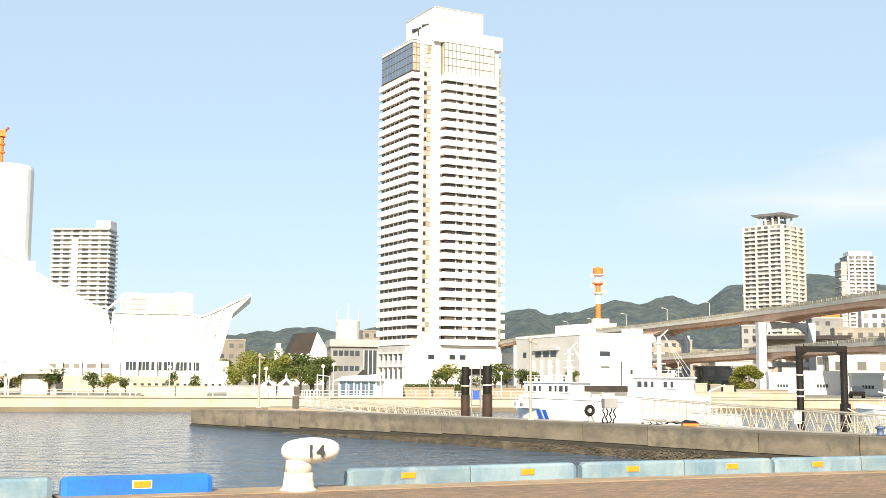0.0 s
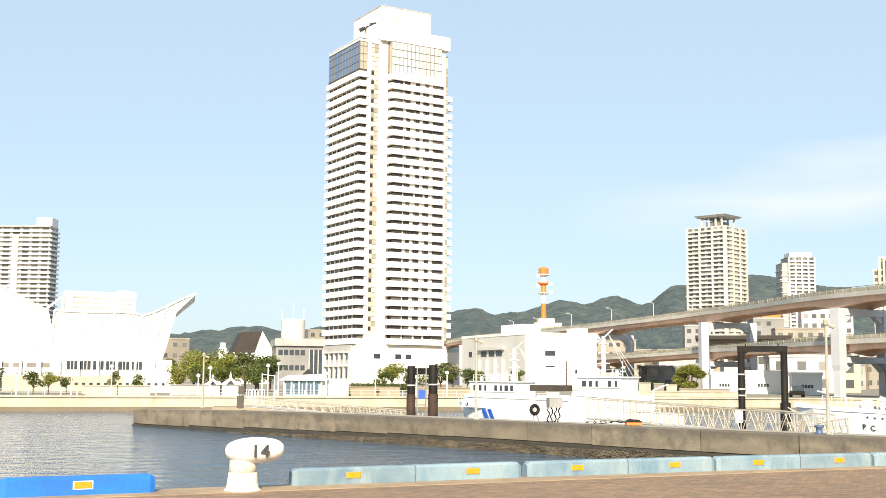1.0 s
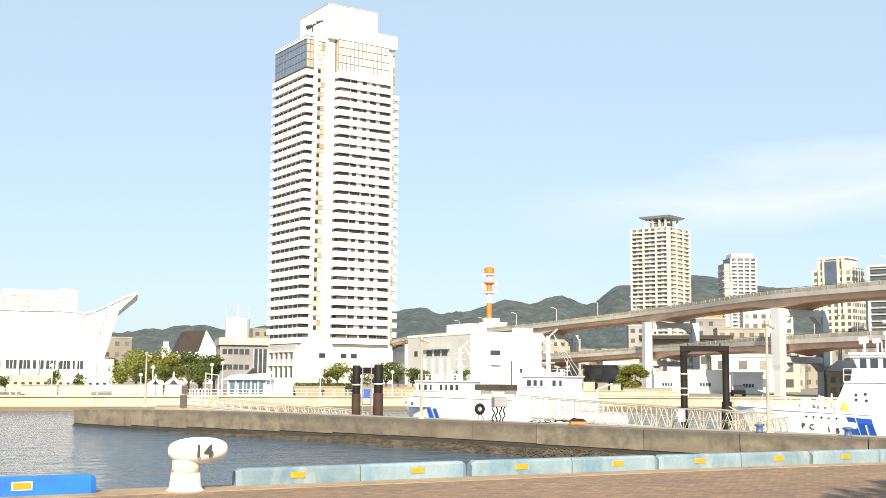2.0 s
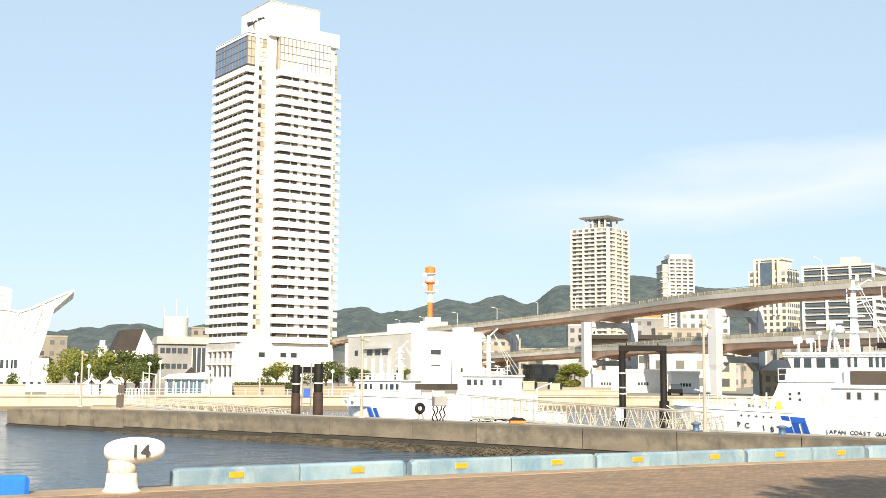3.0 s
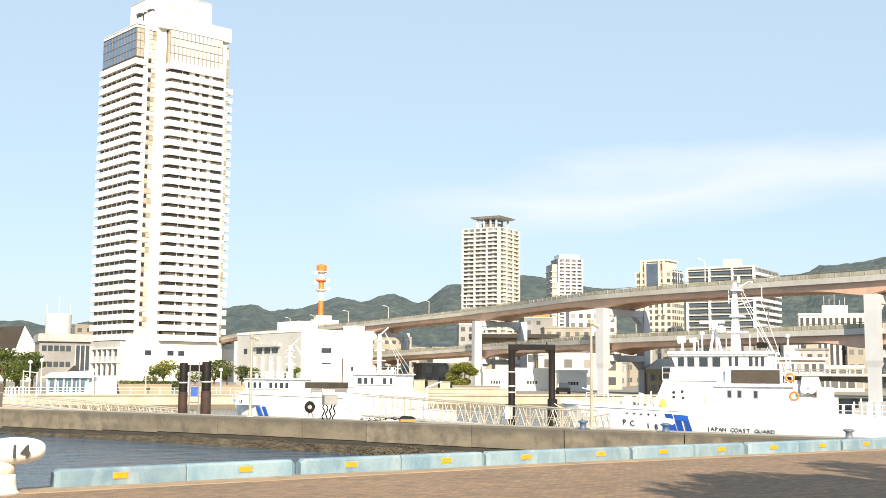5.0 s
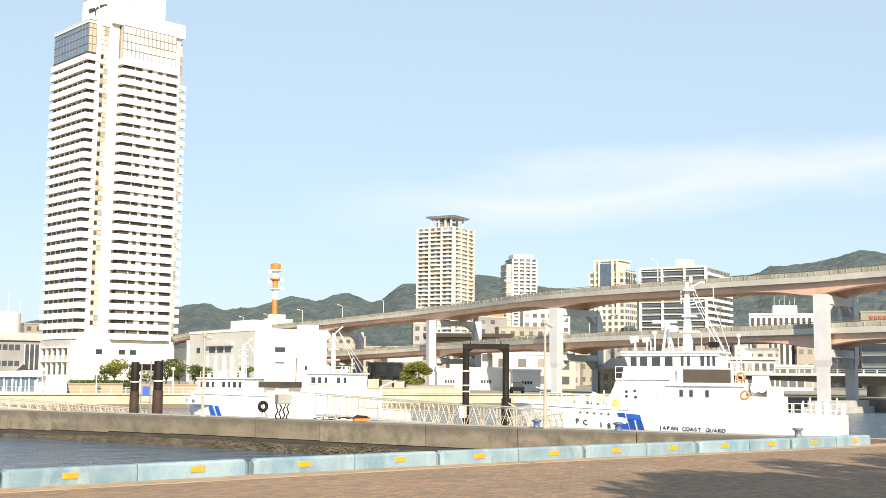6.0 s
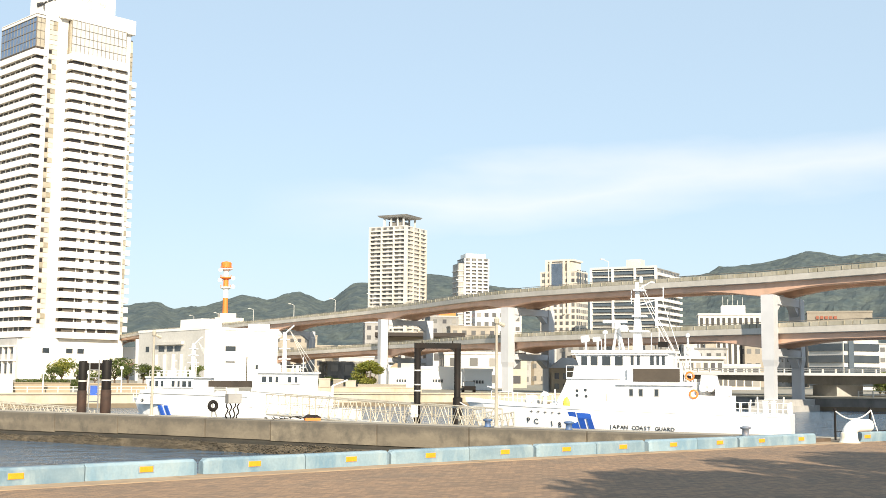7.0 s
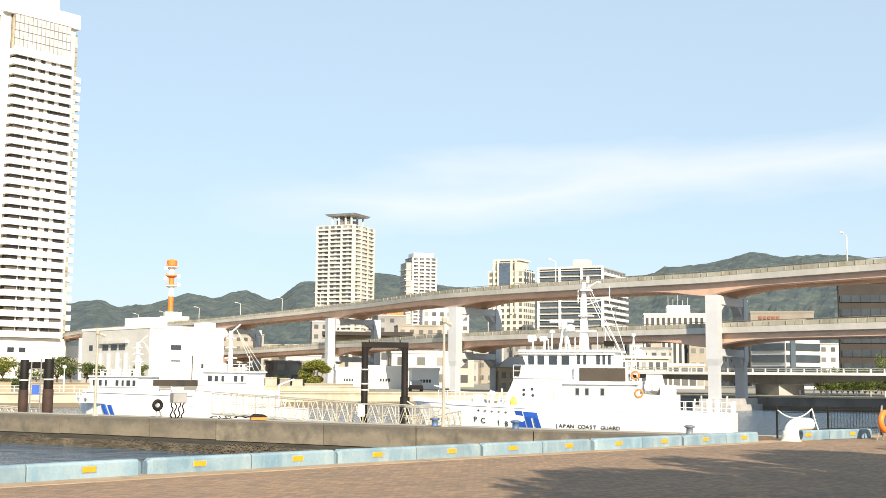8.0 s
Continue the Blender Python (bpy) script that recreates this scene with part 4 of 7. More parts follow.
def patrol_ship():
    t = thing("patrol_ship", 26.27, 73.44, 0, -38.48, "white patrol ship with blue bow stripes moored behind the jetty", "ship")
    L, B = 20.25, 5.2
    hull = part("hull", hull_shape(L, B, 0.36, 0.05, -0.21, x0=-1.3), WHITE_STEEL, t, "white steel hull with blue slanting stripes", False)
    def on_hull(x, z):
        """Near side of the plating at x along the hull and height z."""
        u = (x + 1.3) / (L + 1.3)
        for _ in range(6):
            half = B / 2 * (min(1.0, (u / 0.42) ** 0.62) if u < 0.42 else 1.0) * (1 - 0.12 * max(0, u - 0.75) / 0.25)
            sheer = 0.36 - 0.31 * min(1, u / 0.45) ** 0.8 if u < 0.45 else 0.05 - 0.26 * (u - 0.45) / 0.55
            flare = 0.8 + 0.12 * min(1, u / 0.5)
            if z > sheer - 0.75:
                f = (sheer - z) / 0.75
                w, sh = 1 + (flare + 0.1 - 1) * f, 0.35 * f
            else:
                f = min(1.2, (sheer - 0.75 - z) / (sheer + 0.75))
                w, sh = flare + 0.1 - 0.1 * f, 0.35 + 0.45 * f
            u = max(0.02, (x + 1.3 - 1.5 * (1 - u) ** 3 * sh) / (L + 1.3))
        return B / 2 - half * w
    strake = []
    for i in range(20):
        x = 1.5 + i * 0.98
        u = (x + 1.3) / (L + 1.3)
        z = (0.36 - 0.31 * min(1, u / 0.45) ** 0.8 if u < 0.45 else 0.05 - 0.26 * (u - 0.45) / 0.55) - 0.06
        y = on_hull(x, z)
        strake.append([(x, y - 0.05, z - 0.06), (x, y + 0.1, z - 0.06), (x, y + 0.1, z + 0.05), (x, y - 0.05, z + 0.05)])
    part("rubbing_strake", Shape().loft(strake), WHITE_STEEL, hull)
    for pts in (((6.46, -0.2), (6.97, -0.22), (7.29, -1.45), (6.78, -1.45)), ((7.07, -0.24), (8.0, -0.29), (8.09, -0.64), (7.17, -0.6)),
                ((7.17, -0.61), (7.58, -0.625), (7.74, -1.45), (7.38, -1.45)), ((7.76, -0.635), (8.09, -0.65), (8.3, -1.45), (7.93, -1.45))):
        s = Shape()
        n = len(pts)
        s.add([(x, on_hull(x, z) - 0.05, z) for x, z in pts] + [(x, on_hull(x, z) + 0.05, z) for x, z in pts], [tuple(range(n))] + [(i, (i + 1) % n, n + (i + 1) % n, n + i) for i in range(n)])
        part("blue_stripe", s, BLUE_FLAG, hull, "blue slanting stripe of the service mark")
    def letters(body, x, z, step, size, drop):
        for ch in body:
            if ch != " ":
                y0, y1 = on_hull(x - 0.25, z), on_hull(x + 0.25, z)
                lean = math.degrees(math.atan2(on_hull(x, z) - on_hull(x, z + 0.4), 0.4))
                o = part("hull_letter", text_shape(ch, size, 0.008, 0.0), LETTER, hull)
                o.matrix_local = pose(x, on_hull(x, z) - 0.05, z, 90 + lean, 0, math.degrees(math.atan2(y1 - y0, 0.5)))
            x, z = x + step, z - drop
    letters("PC 18", 3.62, -0.98, 0.56, 0.5, 0.06)
    letters("JAPAN COAST GUARD", 9.3, -1.2, 0.245, 0.36, 0.006)
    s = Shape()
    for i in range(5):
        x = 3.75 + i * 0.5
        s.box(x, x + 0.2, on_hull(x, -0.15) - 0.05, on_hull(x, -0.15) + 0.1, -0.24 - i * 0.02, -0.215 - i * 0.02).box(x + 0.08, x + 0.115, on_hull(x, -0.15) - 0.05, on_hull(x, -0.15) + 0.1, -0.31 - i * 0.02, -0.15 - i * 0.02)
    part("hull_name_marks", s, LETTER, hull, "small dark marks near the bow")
    bul = []
    for i in range(15):
        x = -1.2 + i * 0.7
        u = (x + 1.3) / (L + 1.3)
        z = 0.36 - 0.31 * min(1, u / 0.45) ** 0.8
        y = on_hull(x, z)
        h = 0.26 * (1 - i / 15)
        bul.append([(x, y - 0.02, z - 0.05), (x, y + 0.05, z - 0.05), (x, y + 0.03, z + h), (x, y - 0.05, z + h)])
    part("bulwark", Shape().loft(bul), WHITE_STEEL, hull)
    # deckhouse with sloping front
    y0, y1 = 0.55, B - 0.55
    house = part("deckhouse", Shape().loft([[(5.6, y, 0.0), (5.75, y, 0.45), (6.35, y, 1.95), (14.4, y, 1.75), (14.4, y, 0.95), (16.6, y, 0.9), (16.6, y, -0.25)] for y in (y0, y1)]), WHITE_STEEL, t, "white welded deckhouse")
    bridge = part("wheelhouse", Shape().loft([[(6.6, y, 1.95), (6.72, y, 2.68), (7.04, y, 2.78), (6.72, y, 3.62), (12.9, y, 3.62), (12.9, y, 2.6), (12.9, y, 1.8)] for y in (y0 + 0.35, y1 - 0.35)]), WHITE_STEEL, t, "white wheelhouse with a band of dark windows")
    part("wheelhouse_roof", Shape().box(6.55, 13.05, y0 + 0.2, y1 - 0.2, 3.62, 3.76), WHITE_STEEL, bridge)
    yb = y0 + 0.35
    for a, b in ((7.2, 7.62), (7.82, 8.3), (8.58, 9.15), (9.42, 9.95)):
        pane_row(bridge, a, b, 1, yb - 0.03, 2.8, 3.38, 0.0, gap=0.05)
    for a, b in ((10.45, 10.65), (10.85, 11.05), (11.7, 11.95), (12.1, 12.3), (12.45, 12.65)):
        pane_row(bridge, a, b, 1, yb - 0.03, 2.82, 3.42, 0.0, gap=0.05)
    for k in range(3):
        s = Shape().box(-0.03, 0.03, 0.1 + k * 1.1, 0.95 + k * 1.1, 0, 0.72)
        p = part("window", s, GLASS, bridge)
        p.matrix_local = pose(7.0, y0 + 0.55, 2.82, 0, -20.8, 0)
    part("window_hood", Shape().box(6.6, 12.9, yb - 0.14, yb, 3.46, 3.53), WHITE_STEEL, bridge)
    part("bridge_wing", Shape().box(6.3, 9.8, y0 - 0.1, y0 + 0.4, 1.9, 2.0), WHITE_STEEL, bridge)
    rail_run(bridge, [(6.3, y0 - 0.05, 2.0), (7.4, y0 - 0.05, 2.0)], 0.75, 0.5, name="wing_rail")
    part("name_board", Shape().box(10.68, 13.63, y0 - 0.06, y0 + 0.02, 1.77, 2.6), CAMO, t, "long dark brown electronic sign board")
    part("board_backing", Shape().box(10.3, 13.75, y0 + 0.02, y0 + 0.4, 1.62, 2.66), WHITE_STEEL, t)
    for x in (10.38, 11.0, 12.0):
        o = part("porthole_window", Shape().box(x, x + 0.3, y0 - 0.025, y0 + 0.03, 0.82, 1.34), GALV, house)
        part("pane", Shape().box(x + 0.05, x + 0.25, y0 - 0.035, y0 - 0.02, 0.88, 1.28), GLASS, o)
    part("house_ledge", Shape().box(9.6, 14.5, y0 - 0.18, y0 + 0.05, 1.55, 1.64), WHITE_STEEL, house)
    for x, z in ((7.0, 1.15), (7.0, 0.85), (7.55, 1.2), (7.6, 0.8)):
        part("scuttle", Shape().rod((x, y0 - 0.03, z), (x, y0 + 0.05, z), 0.1, n=10), GLASS, house)
    part("house_door", Shape().box(8.9, 9.0, y0 - 0.02, y0 + 0.02, 0.5, 1.0), GREY, house)
    # foremast with yards, radar and rigging
    m = mast(t, 10.6, 2.6, 3.7, 8.3, 0.3)
    s = Shape()
    s.rod((10.15, 2.6, 7.2), (12.35, 2.6, 7.25), 0.06, n=6)
    s.rod((10.2, 2.6, 6.9), (10.2, 2.6, 7.75), 0.035, n=5)
    s.rod((12.3, 2.6, 7.0), (12.3, 2.6, 7.95), 0.035, n=5)
    s.rod((10.8, 2.6, 6.8), (12.3, 2.6, 7.25), 0.05, n=5)
    s.rod((10.8, 2.6, 7.9), (11.5, 2.6, 8.3), 0.05, n=5).rod((11.5, 2.6, 8.3), (11.75, 2.6, 8.25), 0.05, n=5)
    part("yard", s, WHITE_STEEL, m)
    for z, w in ((5.0, 0.7), (6.0, 0.5), (7.7, 0.4)):
        part("mast_platform", Shape().box(10.8 - w, 10.8 + w * 0.8, 2.2, 3.0, z, z + 0.1), WHITE_STEEL, m)
    part("mast_lamp", Shape().lathe([(0.09, 8.25), (0.11, 8.3), (0.11, 8.6), (0.05, 8.68)], 10, 10.85, 2.6), WHITE_STEEL, m)
    for a, b in (((10.9, 2.6, 8.1), (13.6, 2.0, 2.7)), ((10.95, 2.7, 7.6), (13.4, 3.2, 2.7)), ((11.0, 2.6, 7.2), (12.8, 1.9, 3.8)), ((12.2, 2.6, 7.2), (13.8, 1.6, 2.6))):
        part("stay", Shape().rod(a, b, 0.018, n=4), WHITE_STEEL, m)
    rd = part("radar", Shape().box(8.3, 9.9, 2.45, 2.75, 5.62, 5.8).lathe([(0.2, 5.2), (0.22, 5.6)], 12, 9.25, 2.6), WHITE_STEEL, t, "white radar scanner on a post")
    part("radar_post", Shape().rod((9.0, 2.4, 3.8), (9.2, 2.6, 5.25), 0.09, n=6).rod((9.7, 2.4, 3.8), (9.3, 2.6, 5.25), 0.09, n=6).rod((9.35, 2.9, 3.8), (9.25, 2.6, 5.25), 0.09, n=6), WHITE_STEEL, rd)
    part("radar_dome", Shape().lathe([(0.05, 5.0), (0.3, 5.02), (0.33, 5.2), (0.26, 5.4), (0.1, 5.47)], 14, 9.75, 2.2), WHITE_STEEL, t, "white dome", True)
    for x, y, r in ((7.35, 1.6, 0.24), (8.0, 2.2, 0.17)):
        o = part("searchlight", Shape().rod((x - 0.28, y, 4.5), (x + 0.2, y, 4.56), r, r * 0.85, 14), WHITE_STEEL, t)
        part("lens", Shape().rod((x - 0.3, y, 4.5), (x - 0.27, y, 4.5), r * 0.85, n=14), GALV, o)
        part("post", Shape().rod((x, y, 3.82), (x, y, 4.4), 0.07, n=6), WHITE_STEEL, o)
    part("horn_post", Shape().rod((8.6, 1.8, 3.82), (8.6, 1.8, 4.9), 0.05, n=6).lathe([(0.05, 4.85), (0.17, 4.9), (0.17, 5.05), (0.06, 5.1)], 10, 8.6, 1.8), WHITE_STEEL, t)
    for x, z in ((8.3, 4.5), (9.5, 4.7), (10.1, 4.6), (11.6, 4.9), (12.1, 5.2), (12.6, 4.4)):
        part("aerial", Shape().rod((x, 2.0, 3.82), (x, 2.0, z), 0.03, n=5), WHITE_STEEL, t)
    part("message_lamp", Shape().box(12.1, 12.7, 1.6, 1.9, 4.0, 4.35), BLACK, t)
    s = Shape()
    for x in (13.8, 14.3):
        s.rod((x, 1.2, 1.75), (14.05, 1.3, 4.6), 0.035, n=5)
    for i in range(9):
        z = 1.9 + i * 0.3
        k = (z - 1.75) / 2.85
        s.rod((13.8 + 0.25 * k, 1.2, z), (14.3 - 0.25 * k, 1.2, z), 0.025, n=4)
    am = part("aft_mast", s, WHITE_STEEL, t, "light lattice aft mast")
    for z in (3.5, 4.6):
        part("mast_lamp", Shape().lathe([(0.08, z), (0.13, z + 0.05), (0.13, z + 0.2), (0.05, z + 0.25)], 10, 14.05, 1.25), WHITE_STEEL, am)
    for x, y, z in ((14.48, y0 - 0.05, 1.02), (14.2, y0 + 0.3, 2.15)):
        s = Shape().torus(x, y, z, 0.24, 0.06)
        part("life_ring", s, ORANGE, t, "orange life ring")
    for x in (15.05, 15.45):
        part("raft_canister", Shape().rod((x, 0.8, 1.45), (x, 2.2, 1.45), 0.28, n=14), WHITE_STEEL, t)
    part("deck_box", Shape().box(15.75, 16.6, 0.9, 2.4, 0.92, 1.55), WHITE_STEEL, t)
    part("funnel", Shape().loft([[(14.6, 2.2, 0.9), (15.9, 2.2, 0.9), (15.9, 3.4, 0.9), (14.6, 3.4, 0.9)], [(14.7, 2.3, 2.2), (15.6, 2.3, 2.2), (15.6, 3.3, 2.2), (14.7, 3.3, 2.2)]]), WHITE_STEEL, t)
    rail_run(t, [(0.6, 2.3, 0.3), (3.5, 0.85, 0.18), (5.6, 0.4, 0.1)], 0.75, 0.8, name="bow_rail")
    rail_run(t, [(16.7, 0.35, -0.2), (20.1, 0.45, -0.22), (20.1, 4.7, -0.22)], 0.75, 0.55, name="stern_rail")
    for i, (x, y, h) in enumerate(((1.6, 2.2, 0.55), (2.3, 1.7, 0.8), (2.6, 2.9, 0.5), (4.2, 2.6, 0.9), (4.9, 2.9, 1.0), (5.2, 1.1, 0.6))):
        part("deck_post", Shape().rod((x, y, 0.1), (x, y, 0.2 + h), 0.05, n=6).box(x - 0.12, x + 0.12, y - 0.12, y + 0.12, 0.1, 0.22 + 0.2 * h), WHITE_STEEL if i % 3 else PALE_GREY, t)
    part("anchor_davit", Shape().rod((1.0, 2.6, 0.3), (0.9, 2.6, 1.2), 0.05, n=6).rod((0.9, 2.6, 1.2), (0.2, 2.6, 1.35), 0.04, n=6), WHITE_STEEL, t)
    s = Shape()
    for y in (0.75, 1.15):
        s.rod((5.45, y, 0.1), (6.4, y, 2.0), 0.03, n=5)
    for k in range(6):
        s.rod((5.55 + k * 0.16, 0.75, 0.35 + k * 0.3), (5.55 + k * 0.16, 1.15, 0.35 + k * 0.3), 0.022, n=4)
    part("front_ladder", s, WHITE_STEEL, t)
    part("windlass", Shape().rod((3.4, 1.9, 0.55), (3.4, 3.2, 0.55), 0.28, n=10).box(3.0, 3.9, 2.1, 3.0, 0.15, 0.5), PALE_GREY, t)
    part("vent", Shape().lathe([(0.14, 0.1), (0.14, 0.75), (0.26, 0.8), (0.26, 0.95), (0.1, 1.05)], 10, 4.6, 1.5), WHITE_STEEL, t)
    part("yellow_cover", Shape().lathe([(0.24, 0.1), (0.26, 0.35), (0.18, 0.6), (0.06, 0.74)], 9, 6.3, 0.6), YELLOW, t, "yellow tarpaulin cover")
    s = Shape()
    for i in range(6):
        s.rod((17.2 + i * 0.5, 2.0, -0.2), (17.2 + i * 0.5 + 0.1 * (i % 2), 2.0, 0.5 + 0.2 * (i % 3)), 0.06, n=5)
    part("stern_gear", s, PALE_GREY, t)
    for x in (18.7, 19.2):
        part("towing_post", Shape().lathe([(0.16, -0.2), (0.16, 0.55), (0.2, 0.6), (0.2, 0.66)], 10, x, 1.6), WHITE_STEEL, t)
    return t


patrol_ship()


def harbour_launch(x, y, turn, L, label, wheel, mast_x, mast_h, board=None, lift=0.0):
    """Smaller white service boat: hull, low house, wheelhouse with windows and a mast."""
    t = thing("harbour_launch", x, y, 0, turn, label, "boat", "white service boats")
    B = 3.6
    hull = part("hull", hull_shape(L, B, 0.3, -0.1, -0.3, rake=1.2), WHITE_STEEL, t, "white hull with blue stripes")
    for k in (0, 1):
        a = L * 0.24 + k * 0.6
        s = Shape().add([(a, 0.4 - 0.09 * k, -0.2), (a + 0.35, 0.32 - 0.09 * k, -0.2), (a + 0.8, 0.32 - 0.06 * k, -1.2), (a + 0.5, 0.36 - 0.06 * k, -1.2),
                         (a, 0.7, -0.2), (a + 0.35, 0.7, -0.2), (a + 0.8, 0.7, -1.2), (a + 0.5, 0.7, -1.2)], [(3, 2, 1, 0), (0, 1, 5, 4), (1, 2, 6, 5), (2, 3, 7, 6), (3, 0, 4, 7)])
        part("blue_stripe", s, BLUE_FLAG, hull)
    w0, w1 = wheel
    part("deckhouse", Shape().loft([[(w0 - 0.9, yy, -0.1), (w0 - 0.5, yy, 0.5 + lift), (L * 0.82, yy, 0.5 + lift * 0.5), (L * 0.82, yy, -0.2)] for yy in (0.4, B - 0.4)]), WHITE_STEEL, t)
    wh = part("wheelhouse", Shape().loft([[(w0 - 0.2, yy, 0.4), (w0 - 0.02, yy, 0.72 + lift), (w0 - 0.22, yy, 1.42 + lift), (w1, yy, 1.42 + lift), (w1, yy, 0.4)] for yy in (0.55, B - 0.55)]), WHITE_STEEL, t, "white wheelhouse")
    part("wheelhouse_roof", Shape().box(w0 - 0.15, w1 + 0.15, 0.4, B - 0.4, 1.42 + lift, 1.5 + lift), WHITE_STEEL, wh)
    n = max(4, int((w1 - w0) / 0.5))
    step = (w1 - w0 - 0.2) / n
    for k in range(n):
        if k % 5 != 3:
            pane_row(wh, w0 + 0.1 + k * step, w0 + 0.1 + (k + 1) * step, 1, 0.52, 0.8 + lift, 1.2 + lift, gap=0.34 + 0.14 * (k % 3))
    part("window_sill", Shape().box(w0, w1, 0.48, 0.55, 0.7 + lift, 0.75 + lift), PALE_GREY, wh)
    for k in range(3):
        part("locker", Shape().box(L * 0.6 + k * 0.9, L * 0.6 + k * 0.9 + 0.6, 0.5, 1.1, 0.3 + lift * 0.5, 0.72 + lift * 0.5 + 0.2 * (k % 2)), PALE_GREY if k == 1 else WHITE_STEEL, t)
    part("grab_rail", Shape().rod((w0 - 0.6, 0.36, 0.45 + lift * 0.6), (L * 0.8, 0.36, 0.35 + lift * 0.4), 0.025, n=5), GALV, t)
    part("porthole", Shape().rod((w0 - 0.3, 0.36, 0.12), (w0 - 0.3, 0.42, 0.12), 0.13, n=12), GLASS, t)
    if board:
        part("dark_awning", Shape().box(board[0], board[1], 0.45, B - 0.5, 0.82 + lift, 1.25 + lift), CAMO, t, "dark brown awning panel")
    m = mast(t, mast_x, B / 2, 1.4 + lift, mast_h, 0.12)
    for k in (0.35, 0.6, 0.82):
        z = 2.1 + (mast_h - 2.1) * k
        s = Shape().rod((mast_x - 0.55 + 0.2 * k, B / 2, z), (mast_x + 0.55 - 0.2 * k, B / 2, z), 0.04, n=5)
        part("yard", s.box(mast_x - 0.2, mast_x + 0.2, B / 2 - 0.15, B / 2 + 0.15, z, z + 0.05), WHITE_STEEL, m)
    part("gaff", Shape().rod((mast_x, B / 2, mast_h - 0.1), (mast_x + 0.7, B / 2, mast_h + 0.45), 0.06, n=5), WHITE_STEEL, m)
    for dx in (1.2, 1.6, 2.0):
        part("stay", Shape().rod((mast_x + 0.4, B / 2, mast_h + 0.1), (mast_x + dx + 0.7, B / 2, 1.5 + lift), 0.016, n=4), PALE_GREY, m)
    for k in range(5):
        xx = w0 + 0.3 + k * (w1 - w0 - 0.5) / 5
        part("roof_gear", Shape().lathe([(0.1, 1.48 + lift), (0.13, 1.6 + lift), (0.12, 1.75 + lift + 0.14 * (k % 3)), (0.04, 1.83 + lift + 0.14 * (k % 3))], 8, xx, B / 2 - 0.4 + 0.3 * (k % 2)), WHITE_STEEL, t)
    rail_run(t, [(w0 + 0.2, 0.5, 1.5 + lift), (w1, 0.5, 1.5 + lift)], 0.45, 0.6, name="roof_rail", r=0.016)
    for k, hh in enumerate((2.6, 3.3, 2.4, 2.9)):
        xx = w0 + 0.4 + k * (w1 - w0) / 4.2
        part("aerial", Shape().rod((xx, B / 2, 1.4 + lift), (xx, B / 2, hh + lift * 0.5), 0.03, n=5).rod((xx - 0.2, B / 2, hh - 0.35), (xx + 0.2, B / 2, hh - 0.35), 0.025, n=4), WHITE_STEEL, t)
    part("stern_davit", Shape().rod((L * 0.88, B / 2, -0.3), (L * 0.88, B / 2, 1.3), 0.07, n=6).rod((L * 0.88, B / 2, 1.3), (L * 0.97, B / 2, 1.7), 0.05, n=6), WHITE_STEEL, t)
    rail_run(t, [(0.5, 1.5, 0.25), (L * 0.2, 0.3, 0.1), (w0 - 0.9, 0.15, 0.0)], 0.6, 0.7, name="bow_rail", r=0.016)
    rail_run(t, [(L * 0.82, 0.2, -0.2), (L * 0.98, 0.3, -0.25)], 0.6, 0.6, name="stern_rail", r=0.016)
    return t


harbour_launch(4.2, 87.6, -42, 13.5, "white harbour launch with long wheelhouse moored behind the jetty", (2.2, 6.2), 5.2, 4.2, (7.5, 9.4), 0.32)
harbour_launch(8.4, 84.4, -40, 12.5, "white service boat with tall stayed mast moored behind the jetty", (6.0, 9.2), 7.2, 5.0, None, 0.7)


# ---------------------------------------------------------------- jetty furniture
# white truss members toned cream-grey: their shading is put into the colour
TRUSS = material("shade_toned_truss_paint", (0.5, 0.47, 0.4), (0.4, 0.37, 0.3), 0.5, scale=1.5, fine=12, bump=0.05, stain=(0.3, 0.24, 0.16))


def truss(name, a, b, h, w, label, bays, group="white truss gangways"):
    """White lattice gangway from a to b: two side trusses, deck and rails."""
    a, b = Vector(a), Vector(b)
    t = thing(name, a.x, a.y, a.z, 0, label, "gangway", group)
    d = b - a
    n = Vector((-d.y, d.x, 0)).normalized() * w
    for side_i, o in enumerate((Vector(), n)):
        up = Vector((0, 0, h))
        s = Shape().rod(o, o + d, 0.035, n=5).rod(o + up, o + d + up, 0.035, n=5).rod(o + up * 0.55, o + d + up * 0.55, 0.016, n=4)
        part("chord", s, TRUSS, t)
        for i in range(bays):
            p, q = o + d * (i / bays), o + d * ((i + 1) / bays)
            m = (p + q) / 2
            part("upright", Shape().rod(p, p + up, 0.03, n=4), TRUSS, t)
            part("diagonal", Shape().rod(p, m + up, 0.024, n=4).rod(m + up, q, 0.024, n=4), TRUSS, t)
        part("upright", Shape().rod(o + d, o + d + up, 0.035, n=4), TRUSS, t)
    part("walkway", Shape().add([Vector((0, 0, 0.02)), d + Vector((0, 0, 0.02)), d + n + Vector((0, 0, 0.02)), n + Vector((0, 0, 0.02)),
                                 Vector((0, 0, -0.1)), d + Vector((0, 0, -0.1)), d + n + Vector((0, 0, -0.1)), n + Vector((0, 0, -0.1))],
                                [(0, 1, 2, 3), (7, 6, 5, 4), (0, 4, 5, 1), (1, 5, 6, 2), (2, 6, 7, 3), (3, 7, 4, 0)]), PALE_GREY, t)
    return t


